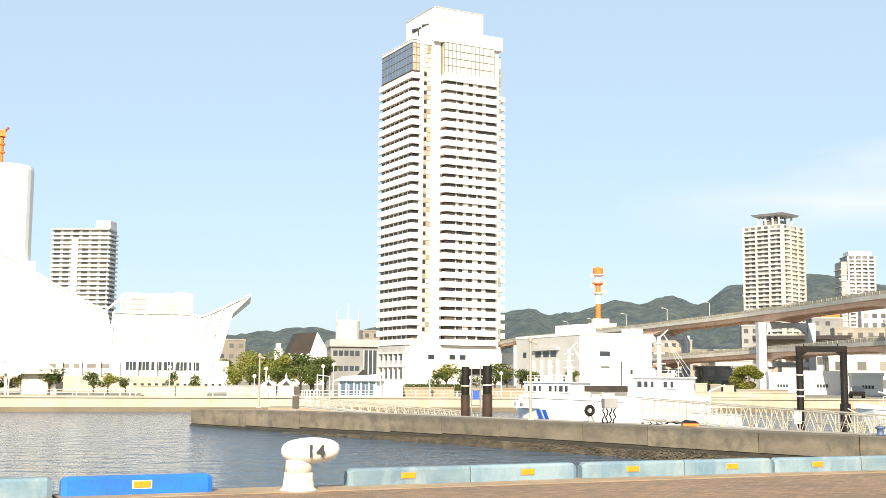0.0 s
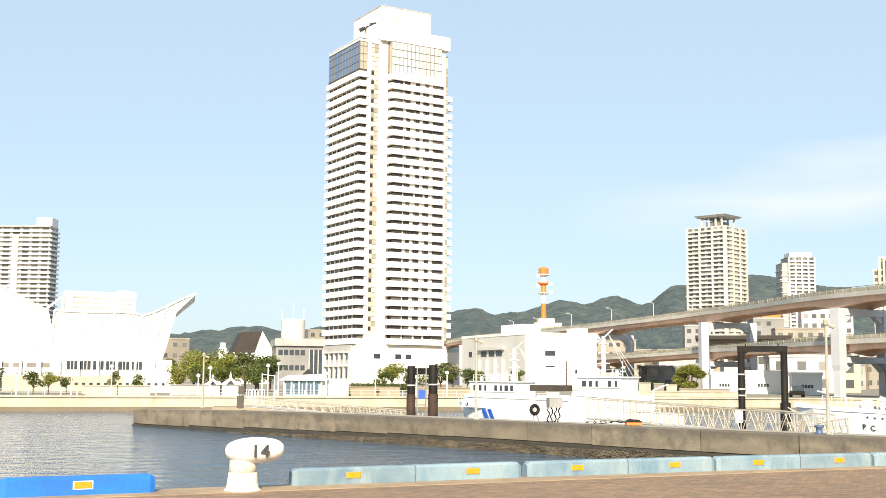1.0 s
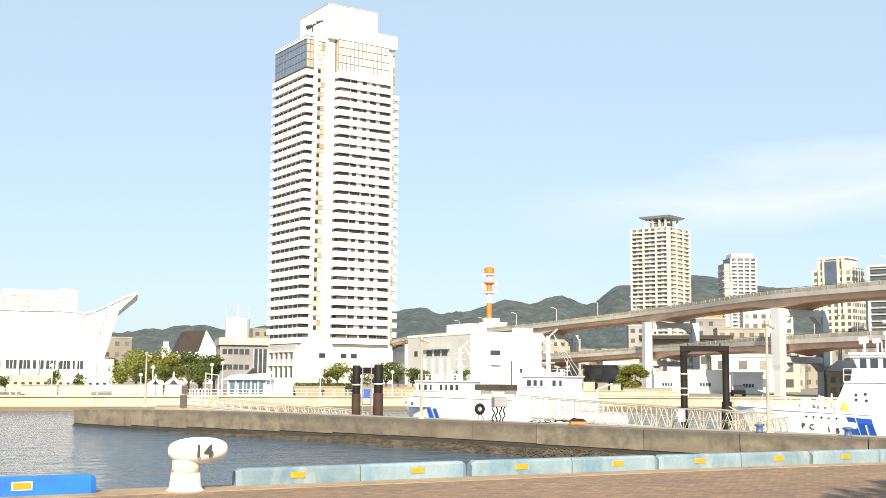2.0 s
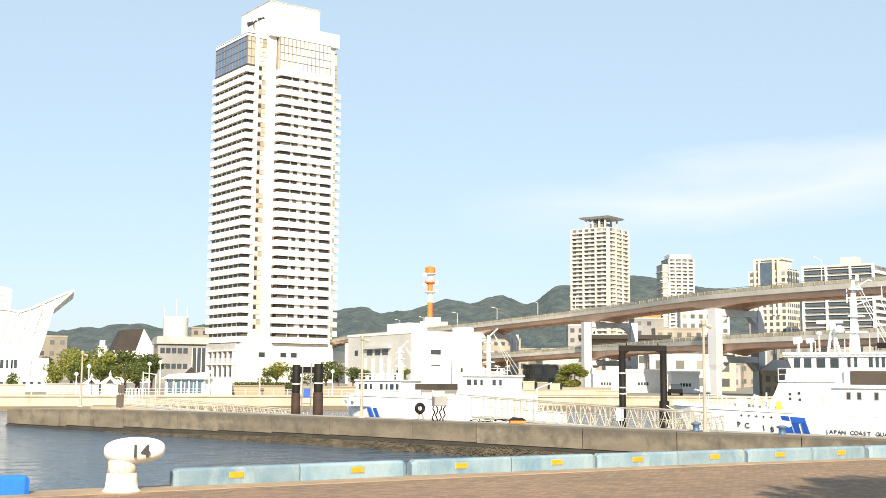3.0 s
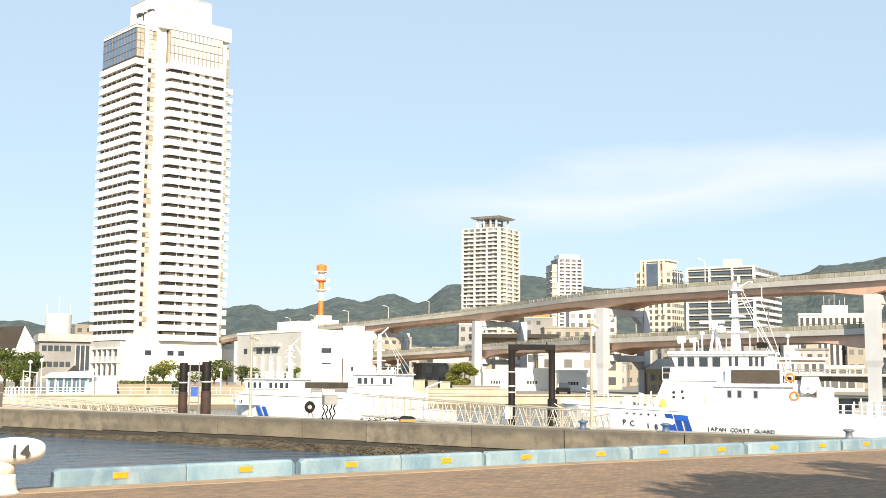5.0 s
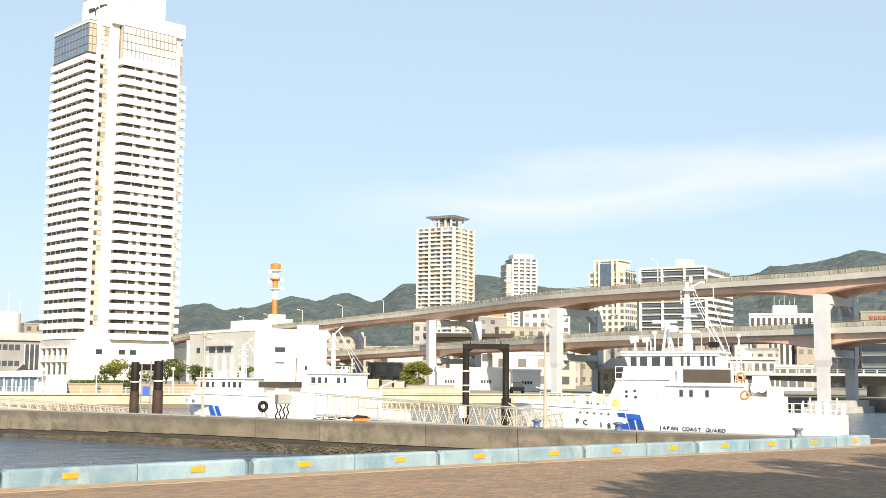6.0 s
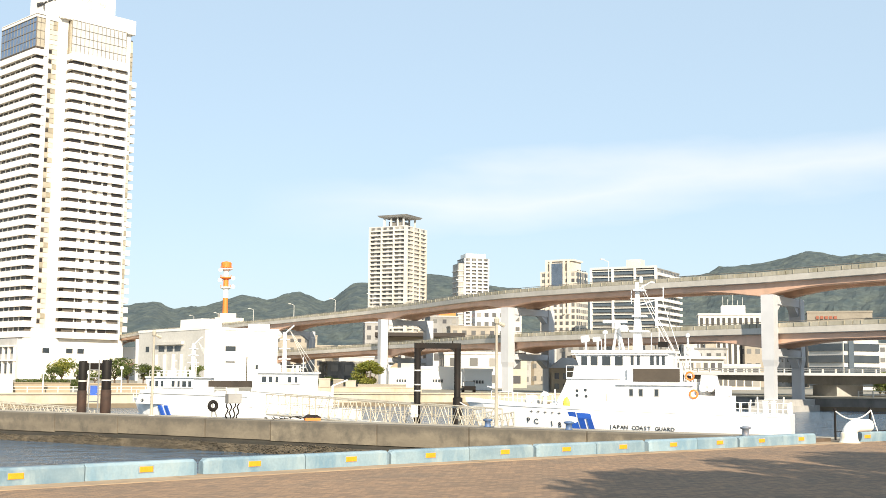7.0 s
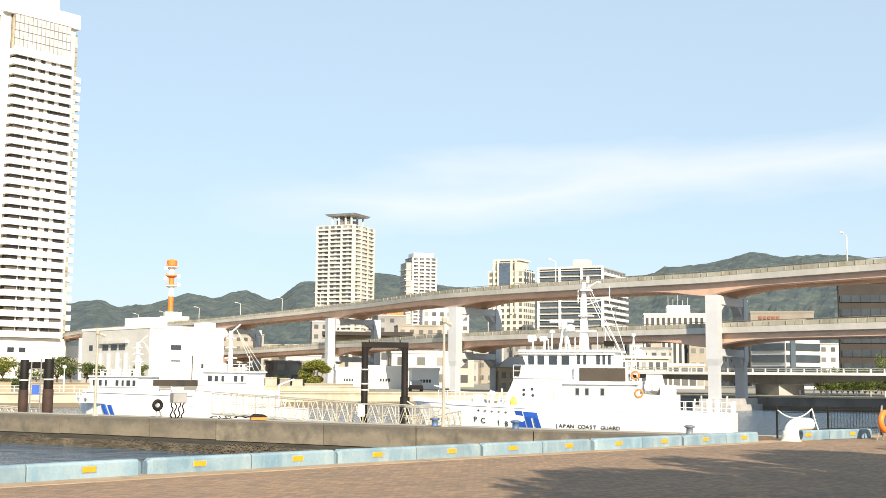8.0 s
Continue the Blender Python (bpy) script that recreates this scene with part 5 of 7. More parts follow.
truss("truss_gangway", (11.1, 65.0, -0.15), (18.4, 50.0, -0.55), 1.08, 1.3, "long white steel truss gangway sloping down beside the jetty", 15)
truss("truss_gangway", (-11.2, 91.3, -0.2), (1.2, 74.0, -0.75), 0.62, 1.3, "low white steel truss gangway beside the jetty", 18)
truss("truss_gangway", (19.0, 51.5, -0.6), (22.5, 56.5, -0.5), 0.7, 1.2, "short white steel truss gangway at the mooring frame", 5)


def pontoon(x, y, turn, l, w):
    t = thing("pontoon", x, y, 0, turn, "white-edged floating pontoon behind the jetty", "pontoon")
    part("float", Shape().box(0, l, 0, w, -1.9, -0.95), PALE_GREY, t)
    part("fender_edge", Shape().box(-0.08, l + 0.08, -0.08, 0.0, -1.25, -0.98), WHITE, t)
    return t


pontoon(-2.0, 76.5, -46, 22, 4)


def pile(x, y, top, r, band=True):
    t = thing("mooring_pile", x, y, 0, 0, "thick black tarred steel mooring pile with a pale ring", "pile", "black mooring piles")
    part("shaft", Shape().lathe([(r, -2.4), (r, top - 0.05), (r - 0.03, top)], 20), BLACK, t, "", True)
    part("sleeve", Shape().lathe([(r + 0.03, -2.4), (r + 0.03, top - 1.75), (r, top - 1.7)], 20), RUST, t, "rusty lower sleeve", True)
    if band:
        part("band", Shape().lathe([(r + 0.015, top - 1.2), (r + 0.02, top - 1.19), (r + 0.02, top - 1.13), (r + 0.015, top - 1.12)], 20), PALE_GREY, t)
    return t


pile(1.42, 71.0, 2.72, 0.24)
pile(2.72, 70.2, 2.78, 0.27)
brace = thing("pile_brace", 0, 0, 0, 0, "dark cross beam with fittings between two mooring piles", "brace")
part("beam", Shape().loft([[(1.42, 70.9, z), (1.42, 71.2, z), (2.72, 70.4, z), (2.72, 70.1, z)] for z in (2.2, 2.6)]), BLACK, brace)
part("ladder", Shape().rod((1.78, 70.6, -0.8), (1.78, 70.6, 2.6), 0.04, n=5).rod((2.3, 70.3, -0.8), (2.3, 70.3, 2.8), 0.04, n=5), GALV, brace)
part("blue_panel", Shape().box(1.85, 2.25, 70.35, 70.45, 0.75, 1.3), BLUE_FLAG, brace)
for i in range(7):
    part("rung", Shape().rod((1.78, 70.6, -0.5 + i * 0.45), (2.3, 70.3, -0.5 + i * 0.45), 0.03, n=4), GALV, brace)


def mooring_gantry():
    """Black portal of two pipes joined by a beam with rounded corners."""
    t = thing("mooring_gantry", 16.95, 55.45, 0, -18, "tall black steel portal frame standing behind the jetty", "gantry")
    w, top = 1.98, 3.64
    for x, s in ((0.0, 1), (w, -1)):
        p = part("post", Shape().lathe([(0.165, -2.4), (0.165, top - 0.25)], 16, x, 0), BLACK, t, "black tarred pipe post", True)
        for z in ((1.25, 1.55, 2.25) if s > 0 else (0.5, 0.9)):
            part("clamp_band", Shape().lathe([(0.166, z), (0.178, z + 0.01), (0.178, z + 0.06), (0.166, z + 0.07)], 16, x, 0), PALE_GREY, p)
        g = Shape()
        pts = [(x + s * 0.12, top - 0.25)] + [(x + s * (0.12 + 0.38 * (1 - math.cos(a))), top - 0.25 - 0.38 * (1 - math.sin(a))) for a in (math.pi / 2, 1.2, 0.8, 0.4, 0.0)]
        n = len(pts)
        g.add([(px, -0.1, pz) for px, pz in pts] + [(px, 0.1, pz) for px, pz in pts], [tuple(range(n)), tuple(range(2 * n - 1, n - 1, -1))] + [(i, n + i, n + (i + 1) % n, (i + 1) % n) for i in range(n)])
        part("corner_gusset", g, BLACK, t)
    part("beam", Shape().box(-0.17, w + 0.17, -0.14, 0.14, top - 0.27, top), BLACK, t)
    part("wide_sleeve", Shape().lathe([(0.24, -2.4), (0.24, 0.95), (0.16, 0.98)], 16, w + 0.02, 0), BLACK, t, "wider rust-streaked lower sleeve", True)
    part("control_box", Shape().box(-0.3, 0.04, -0.35, -0.17, 0.0, 0.62), WHITE, t, "white control box")
    for x in (0.22, w - 0.25):
        part("lifting_eye", Shape().box(x - 0.03, x + 0.03, -0.03, 0.03, top, top + 0.12), BLACK, t)
    s = Shape()
    for k in range(8):
        a, b = k / 8, (k + 1) / 8
        s.rod((w + 0.05 + a * 0.9, -0.2, 0.72 - 0.35 * a + 0.3 * (a - 0.5) ** 2), (w + 0.05 + b * 0.9, -0.2, 0.72 - 0.35 * b + 0.3 * (b - 0.5) ** 2), 0.025, n=4)
    part("rope", s, WHITE, t)
    return t


mooring_gantry()


def jetty_lamp(x, y, top, label):
    t = thing("jetty_lamp", x, y, -0.06, 0, label, "lamp post", "lamp posts on the jetty")
    part("post", Shape().lathe([(0.085, 0.0), (0.075, 0.3), (0.05, top - 0.2)], 10), LAMP_GREY, t)
    part("foot", Shape().box(-0.14, 0.14, -0.14, 0.14, 0.0, 0.05), GALV, t)
    lamp = part("lamp_head", Shape().lathe([(0.05, top - 0.25), (0.1, top - 0.18), (0.12, top - 0.02), (0.05, top + 0.06)], 10), LAMP_GREY, t)
    part("arm", Shape().rod((0, 0, top - 0.15), (0.35, 0.05, top - 0.28), 0.05, 0.09, 6), LAMP_GREY, t)
    return t


jetty_lamp(17.15, 45.0, 4.45, "tall weathered beige lamp post on the jetty")
jetty_lamp(4.5, 59.5, 4.15, "tall weathered beige lamp post on the jetty")
jetty_lamp(-12.4, 79.5, 3.6, "slim beige lamp post on the jetty")


def bitt(x, y, mat, label):
    t = thing("mooring_bitt", x, y, -0.06, 0, label, "bitt", "small bitts on the jetty")
    part("post", Shape().lathe([(0.17, 0.0), (0.13, 0.03), (0.12, 0.22), (0.2, 0.26), (0.2, 0.31), (0.1, 0.34)], 16), mat, t, "", True)


BITT_BLUE = material("blue_grey_bitt_paint", (0.16, 0.2, 0.26), (0.12, 0.15, 0.2), 0.5, scale=3, fine=20, bump=0.1, stain=(0.2, 0.1, 0.05))
BITT_BRIGHT = material("worn_blue_bitt_paint", (0.07, 0.13, 0.27), (0.05, 0.1, 0.2), 0.5, scale=3, fine=20, bump=0.1, stain=(0.12, 0.12, 0.13))
bitt(24.0, 37.4, BITT_BLUE, "blue-grey painted mooring bitt on the jetty deck")
bitt(19.3, 42.6, BITT_BRIGHT, "bright blue mooring bitt on the jetty deck")
bitt(17.0, 45.6, BITT_BRIGHT, "bright blue mooring bitt on the jetty deck")

tyre = thing("tyre_fender", 7.2, 57.2, 0.5, 20, "black rubber tyre fender hung on a bracket", "tyre")
s = Shape().torus(0, 0, 0, 0.2, 0.09)
part("tyre_ring", s, BLACK, tyre, "", True)
part("bracket", Shape().rod((0.0, 0.1, -0.56), (0.0, 0.05, 0.1), 0.04, n=5).rod((0.25, 0.05, -0.56), (0.1, 0.05, -0.2), 0.04, n=5), GALV, tyre)

cab = thing("switch_cabinet", 8.0, 56.0, -0.06, 20, "grey electrical cabinet on black cable legs", "cabinet")
part("box", Shape().box(-0.36, 0.36, -0.15, 0.15, 0.7, 1.16), DUSK_GREY, cab)
part("door", Shape().box(-0.33, 0.33, -0.165, -0.15, 0.73, 1.13), MID_GREY, cab)
for x in (-0.3, -0.12, 0.08, 0.28):
    s = Shape()
    for k in range(5):
        s.rod((x + 0.07 * math.sin(k * 1.9 + x * 9), 0.02 * k, 0.7 - 0.14 * k), (x + 0.07 * math.sin((k + 1) * 1.9 + x * 9), 0.02 * (k + 1), 0.7 - 0.14 * (k + 1)), 0.035, n=5)
    part("cable", s, BLACK, cab)

hoses = thing("hose_coil", 9.4, 54.6, -0.06, 20, "tangled dark hoses lying on the jetty deck", "hose")
s = Shape()
random.seed(3)
p = Vector((0, 0, 0.05))
for k in range(40):
    q = Vector((k * 0.05 + 0.1 * math.sin(k), 0.3 * math.cos(k * 0.7), 0.06 + 0.05 * math.sin(k * 0.9)))
    s.rod(p, q, 0.018, n=5)
    p = q
part("hose", s, BLACK, hoses)
crate = thing("deck_crate", 11.1, 52.6, -0.06, 0, "orange and black crate on the jetty deck", "crate")
part("tray", Shape().box(-0.35, 0.35, -0.2, 0.2, 0.02, 0.14), ORANGE, crate)
part("load", Shape().loft([[(-0.4, -0.2, 0.14), (0.4, -0.2, 0.14), (0.4, 0.2, 0.14), (-0.4, 0.2, 0.14)], [(-0.2, -0.1, 0.3), (0.25, -0.1, 0.26), (0.25, 0.1, 0.26), (-0.2, 0.1, 0.3)]]), BLACK, crate)
post = thing("gear_post", -9.4, 75.6, -0.1, 0, "short grey service post with black gear on the jetty", "post")
part("post", Shape().rod((0, 0, 0), (0, 0, 1.7), 0.06, n=6), GALV, post)
part("gear", Shape().box(-0.22, 0.2, -0.12, 0.12, 0.1, 0.9).box(-0.15, 0.25, -0.1, 0.14, 1.0, 1.5), CAMO, post)

# ---------------------------------------------------------------- fence, rope and life ring at the quay corner
fence = thing("quay_fence", 0, 0, 0, 0, "low dark steel railing along the quay edge", "fence")
FP = [(24.68, 33.1), (26.32, 33.4), (27.15, 33.55), (29.89, 34.05), (32.6, 34.5), (35.3, 35.0)]
for x, y in FP:
    part("fence_post", Shape().lathe([(0.035, 0.0), (0.035, 0.98), (0.048, 0.99), (0.04, 1.05), (0.015, 1.07)], 10, x, y), BLACK, fence)
for (ax, ay), (bx, by) in zip(FP[2:-1], FP[3:]):
    for z in (0.28, 0.94):
        part("rail", Shape().rod((ax, ay, z), (bx, by, z), 0.022, n=5), BLACK, fence)
    n = int(math.hypot(bx - ax, by - ay) / 0.16)
    for i in range(1, n):
        k = i / n
        x, y = ax + (bx - ax) * k, ay + (by - ay) * k
        part("baluster", Shape().rod((x, y, 0.28), (x, y, 0.94), 0.009, n=4), BLACK, fence)
for z in (0.28, 0.86):
    part("rail", Shape().rod((FP[1][0], FP[1][1], z), (FP[2][0], FP[2][1], z), 0.018, n=5), BLACK, fence)
    part("rail", Shape().rod((FP[0][0], FP[0][1], z), (FP[1][0], FP[1][1], z), 0.012, n=5), BLACK, fence)
rope = thing("barrier_rope", 0, 0, 0, 0, "sagging white rope tied between two fence posts", "rope")
s = Shape()
a, b = Vector((24.68, 33.05, 0.95)), Vector((26.32, 33.35, 0.98))
pts = [a + (b - a) * (k / 12) - Vector((0, 0, 0.28 * (1 - (2 * k / 12 - 1) ** 2))) for k in range(13)] + [b + Vector((0.12, -0.05, -0.5)), b + Vector((0.32, -0.05, -0.98))]
for p, q in zip(pts[:-1], pts[1:]):
    s.rod(p, q, 0.022, n=6)
part("rope_strand", s, WHITE, rope)
ringpost = thing("life_ring_stand", 27.75, 31.55, 0, 22, "orange life ring on a low stand at the quay edge", "life ring")
s = Shape().torus(0, -0.1, 0.62, 0.29, 0.1, 28, 10)
part("life_ring", s, ORANGE, ringpost, "orange foam ring", True)
part("stand", Shape().rod((-0.2, 0.1, 0), (0, 0, 1.15), 0.025, n=5).rod((0.2, 0.1, 0), (0, 0, 1.15), 0.025, n=5), GALV, ringpost)
slab = thing("access_step", 23.5, 32.35, 0, 22, "weathered timber step at the gap in the wheel stops", "step")
part("board", Shape().box(-0.7, 0.35, -0.2, 0.2, 0.01, 0.12), BARK, slab)


# ---------------------------------------------------------------- city buildings
WINDOWS = {}


def window_mesh(w, h, mat):
    key = (round(w, 2), round(h, 2), mat.name)
    if key not in WINDOWS:
        WINDOWS[key] = Shape().box(-w / 2, w / 2, -0.06, 0.12, 0, h).mesh("window", mat)
    return WINDOWS[key]


def window_at(parent, x, y, z, w, h, turn=0, mat=None):
    o = part("window", window_mesh(w, h, mat or FLAT_WINDOW), None, parent)
    o.matrix_local = pose(x, y, z, 0, 0, turn)
    return o


def building(name, az, dist, rel, w, d, h, label, wall, floors=0, cols=0, side_cols=0, base=-0.1, balcony=None, win=(1.4, 1.3), category="building", first=0, cap=True, bal_side=False, win_mat=None, group=""):
    """Block with its near corner at (az, dist). rel < 0: corner on the right and the right flank shows; rel > 0: corner on the left."""
    x, y = polar(az, dist)
    t = thing(name, x, y, base, -az + rel, label, category, group)
    sgn = -1 if rel < 0 else 1
    x0, x1 = (-w, 0) if sgn < 0 else (0, w)
    part("body", Shape().box(x0, x1, 0, d, 0, h), wall, t)
    fx = x1 if sgn < 0 else x0               # flank that shows
    fh = h / floors if floors else 0
    for i in range(first, floors):
        z = i * fh + fh * 0.3
        for j in range(cols):
            window_at(t, x0 + w * (j + 0.5) / cols, 0, z, min(win[0], w / cols * 0.8), min(win[1], fh * 0.62), 0, win_mat)
        for j in range(side_cols):
            window_at(t, fx, d * (j + 0.5) / side_cols, z, min(win[0], d / side_cols * 0.8), min(win[1], fh * 0.62), 90 if sgn < 0 else -90, win_mat)
        if balcony:
            b0, b1 = (x0 - 0.1, x1 + (0.9 if bal_side and sgn < 0 else 0.0))
            block("balcony", balcony, t, b0, b1, -1.1, 0.0, i * fh - 0.1, i * fh + fh * 0.32)
            if bal_side:
                if sgn < 0:
                    block("balcony", balcony, t, fx, fx + 0.9, 0.0, d, i * fh - 0.1, i * fh + fh * 0.3)
                else:
                    block("balcony", balcony, t, fx - 0.9, fx, 0.0, d, i * fh - 0.1, i * fh + fh * 0.3)
    if cap:
        part("parapet", Shape().box(x0 - 0.15, x1 + 0.15, -0.15, d + 0.15, h, h + 0.5), wall, t)
    return t


# tall flats with a flat canopy roof
tw = building("apartment_tower", 16.37, 600, -29, 21.8, 21.8, 79.5, "tall beige apartment tower with balconies and a flat canopy roof", MID_GREY, 36, 6, 4, balcony=PALE_GREY, win=(2.0, 1.9), bal_side=False)
for i in range(36):
    block("flank_band", CREAM, tw, 0, 0.6, 0, 21.8, i * 79.5 / 36 - 0.1, i * 79.5 / 36 + 0.75)
for y in (0, 7, 14, 21):
    block("flank_pier", CREAM, tw, 0, 0.7, y, y + 0.8, 0, 79.6)
for x in (-21.8, -14.6, -7.3, -0.6):
    block("pilaster", PALE_GREY, tw, x, x + 0.8, -1.3, 0, 0, 79.8)
for x in (-16, -12, -8, -4.5):
    for y in (4, 16.5):
        block("roof_post", PALE_GREY, tw, x, x + 0.8, y, y + 0.8, 80, 85.3)
part("plant_room", Shape().box(-14, -6, 6, 15, 80, 83.2), DUSK_GREY, tw)
part("canopy_roof", Shape().loft([[(-17.6, 2.5, 85.2), (-1.8, 2.5, 85.2), (-1.8, 18.5, 85.2), (-17.6, 18.5, 85.2)], [(-18.6, 1.5, 86.2), (-0.8, 1.5, 86.2), (-0.8, 19.5, 86.2), (-18.6, 19.5, 86.2)]]), GREY, tw, "flat overhanging canopy roof")

t2 = building("apartment_tower", 19.25, 750, 16, 16.5, 16, 78, "slim white apartment tower with dark glazed flank", DUSK_GREY, 34, 5, 4, balcony=WHITE, win=(2.2, 1.6))
for x in (0, 3.9, 7.9, 11.8, 15.7):
    block("pilaster", WHITE, t2, x, x + 0.8, -1.3, 0, 0, 78.2)
part("roof_crown", Shape().box(1.5, 15, 1.5, 14, 78.5, 81.5), WHITE, t2)
part("dark_flank", Shape().box(-3.5, 0, 1, 15, 0, 75), GREY, t2)
for i in range(21):
    block("flank_slab", PALE_GREY, t2, -4.2, 0, 0.6, 15, i * 3.5, i * 3.5 + 0.5)

# hotel-like beige block with glass centre
b0 = building("office_tower", 24.75, 520, -24, 17.5, 13, 49, "beige office tower with tall glazed centre and stepped top", CREAM, 18, 6, 6, win=(1.5, 1.6))
part("glass_bay", Shape().box(-12.5, -6, -0.6, 0, 36, 53), BLUE_GLASS, b0)
part("stepped_top", Shape().box(-14.5, -2.5, 1, 11, 49.5, 54), CREAM, b0)
for x in (-14.8, -12.7, -6.2, -4):
    block("pier_strip", CREAM, b0, x, x + 0.9, -0.7, 0.2, 30, 54)
for y in (1.5, 4.2, 6.9, 9.6):
    block("tall_window", GLASS, b0, -0.1, 0.12, y, y + 1.2, 38, 50)
part("roof_slab", Shape().box(-15.2, -1.8, 0.3, 12, 54, 54.8), CREAM, b0)

b1 = building("office_block", 28.67, 460, -18, 27.5, 29, 44.5, "broad office block with glazed front and white balcony flank", DUSK_GREY, 18, 0, 7, win=(2.6, 1.5))
for i in range(18):
    z = i * 44.5 / 18
    block("glass_band", OFFICE_GLASS, b1, -27.3, -0.6, -0.4, 0.0, z + 0.75, z + 2.05)
    block("sun_shade", PALE_GREY, b1, -27.5, 0, -1.0, 0.0, z + 2.1, z + 2.4)
    block("flank_balcony", WHITE, b1, 0, 1.2, 0, 29, z, z + 1.0)
for x in (-27.5, -18.4, -9.2, -0.7):
    block("column", WHITE, b1, x, x + 0.8, -1.1, 0.0, 0, 45)
part("roof_frame", Shape().box(-27.5, 0, -1.0, 0.2, 45.0, 45.8).box(-14, -8, 4, 9, 45, 49), PALE_GREY, b1)

# apartment block above the museum
ap = building("apartment_tower", -16.12, 450, -20, 21.6, 8, 56.4, "broad beige apartment block with ribbon balconies", PALE_GREY, 33, 6, 3, balcony=WHITE, win=(2.4, 1.8), bal_side=True)
part("roof_block", Shape().box(-5.4, 0.3, 0.5, 7, 56.9, 60.0), WHITE, ap)
part("lift_shaft", Shape().box(-13.6, -11.2, -1.4, 0, 0, 53), CREAM, ap)
part("roof_edge", Shape().box(-21.8, 0.5, -1.2, 0.0, 56.4, 57.0), GREY, ap)

# buildings by the road on the right
b = building("office_block", 39.6, 300, 1, 26, 20, 25.4, "dark brown banded office block behind the canal", ROOF_BROWN, 6, 0, 0)
for i in range(7):
    block("glass_band", GLASS, b, 0.3, 25.7, -0.25, 0, i * 3.3 + 1.0, i * 3.3 + 2.7)
    for j in range(12):
        block("mullion", ROOF_BROWN, b, 0.6 + j * 2.2, 0.75 + j * 2.2, -0.35, -0.2, i * 3.3 + 1.0, i * 3.3 + 2.7)
b = building("office_block", 37.16, 262, 45, 10.2, 10.2, 12.5, "grey corner office block with dark ribbon glazing and pale floors", PALE_GREY, 4, 0, 0)
for i in range(5):
    z = i * 2.5 + 0.75
    block("glass_band", GLASS, b, 0.15, 10.1, -0.25, 0, z, z + 1.55)
    block("glass_band", OFFICE_GLASS, b, -0.25, 0, 0.15, 10.1, z, z + 1.55)
part("stair_glazing", Shape().box(1.2, 2.6, -0.4, -0.1, 0.5, 12.3), OFFICE_GLASS, b)
b = building("office_block", 35.6, 330, 2, 16.6, 12, 20.0, "broad tan office block with a reddish rooftop sign", MID_CREAM, 0, 0, 0)
for j in range(5):
    block("sign_bar", BRICK_RED, b, 2.2 + j * 1.15, 3.0 + j * 1.15, -0.25, -0.15, 18.3, 19.1)
b = building("city_hall_block", 29.4, 205, 8, 8.5, 9, 5.4, "old cream stone office with arched windows", CREAM, 2, 7, 0, win=(0.7, 1.3))
part("cornice", Shape().box(-0.4, 8.9, -0.5, 9.4, 5.4, 5.9), CREAM, b)
part("dome", Shape().lathe([(1.2, 5.9), (1.1, 6.4), (0.7, 6.9), (0.1, 7.1)], 14, 4, 3), WHITE, b)
b = building("office_block", 30.6, 320, 2, 16.6, 12, 19, "striped black and white office block with rooftop masts", PALE_GREY, 0, 0, 0)
for j in range(11):
    block("dark_bay", DARK, b, 0.5 + j * 1.45, 1.2 + j * 1.45, -0.2, 0, 4, 18.3)
part("roof_house", Shape().box(6.2, 12.4, 2, 8, 19.5, 21.7), WHITE, b)
for j, hh in enumerate((24.3, 23.6, 25.0, 23.2, 24.0)):
    block("roof_mast", GALV, b, 6.6 + j * 1.3, 6.72 + j * 1.3, 4, 4.12, 21.7, hh)
building("office_block", 31.2, 230, 6, 9, 8, 4.4, "low cream shop building under the highway", CREAM, 2, 6, 0)
building("warehouse", 24.6, 190, 5, 14, 10, 5.2, "black-clad shed behind the patrol ship", CAMO, 2, 6, 0)
rb = building("brick_house", 23.6, 165, 4, 4.6, 6, 2.9, "small pale brick house with pale grey roof and window frames", TAN, 2, 4, 0, win=(0.6, 0.8))
part("hipped_roof", Shape().add([(-0.3, -0.4, 3.4), (4.9, -0.4, 3.4), (4.9, 6.4, 3.4), (-0.3, 6.4, 3.4), (1.5, 3, 4.9), (3.1, 3, 4.9)], [(0, 1, 5, 4), (1, 2, 5), (2, 3, 4, 5), (3, 0, 4)]), MID_GREY, rb)
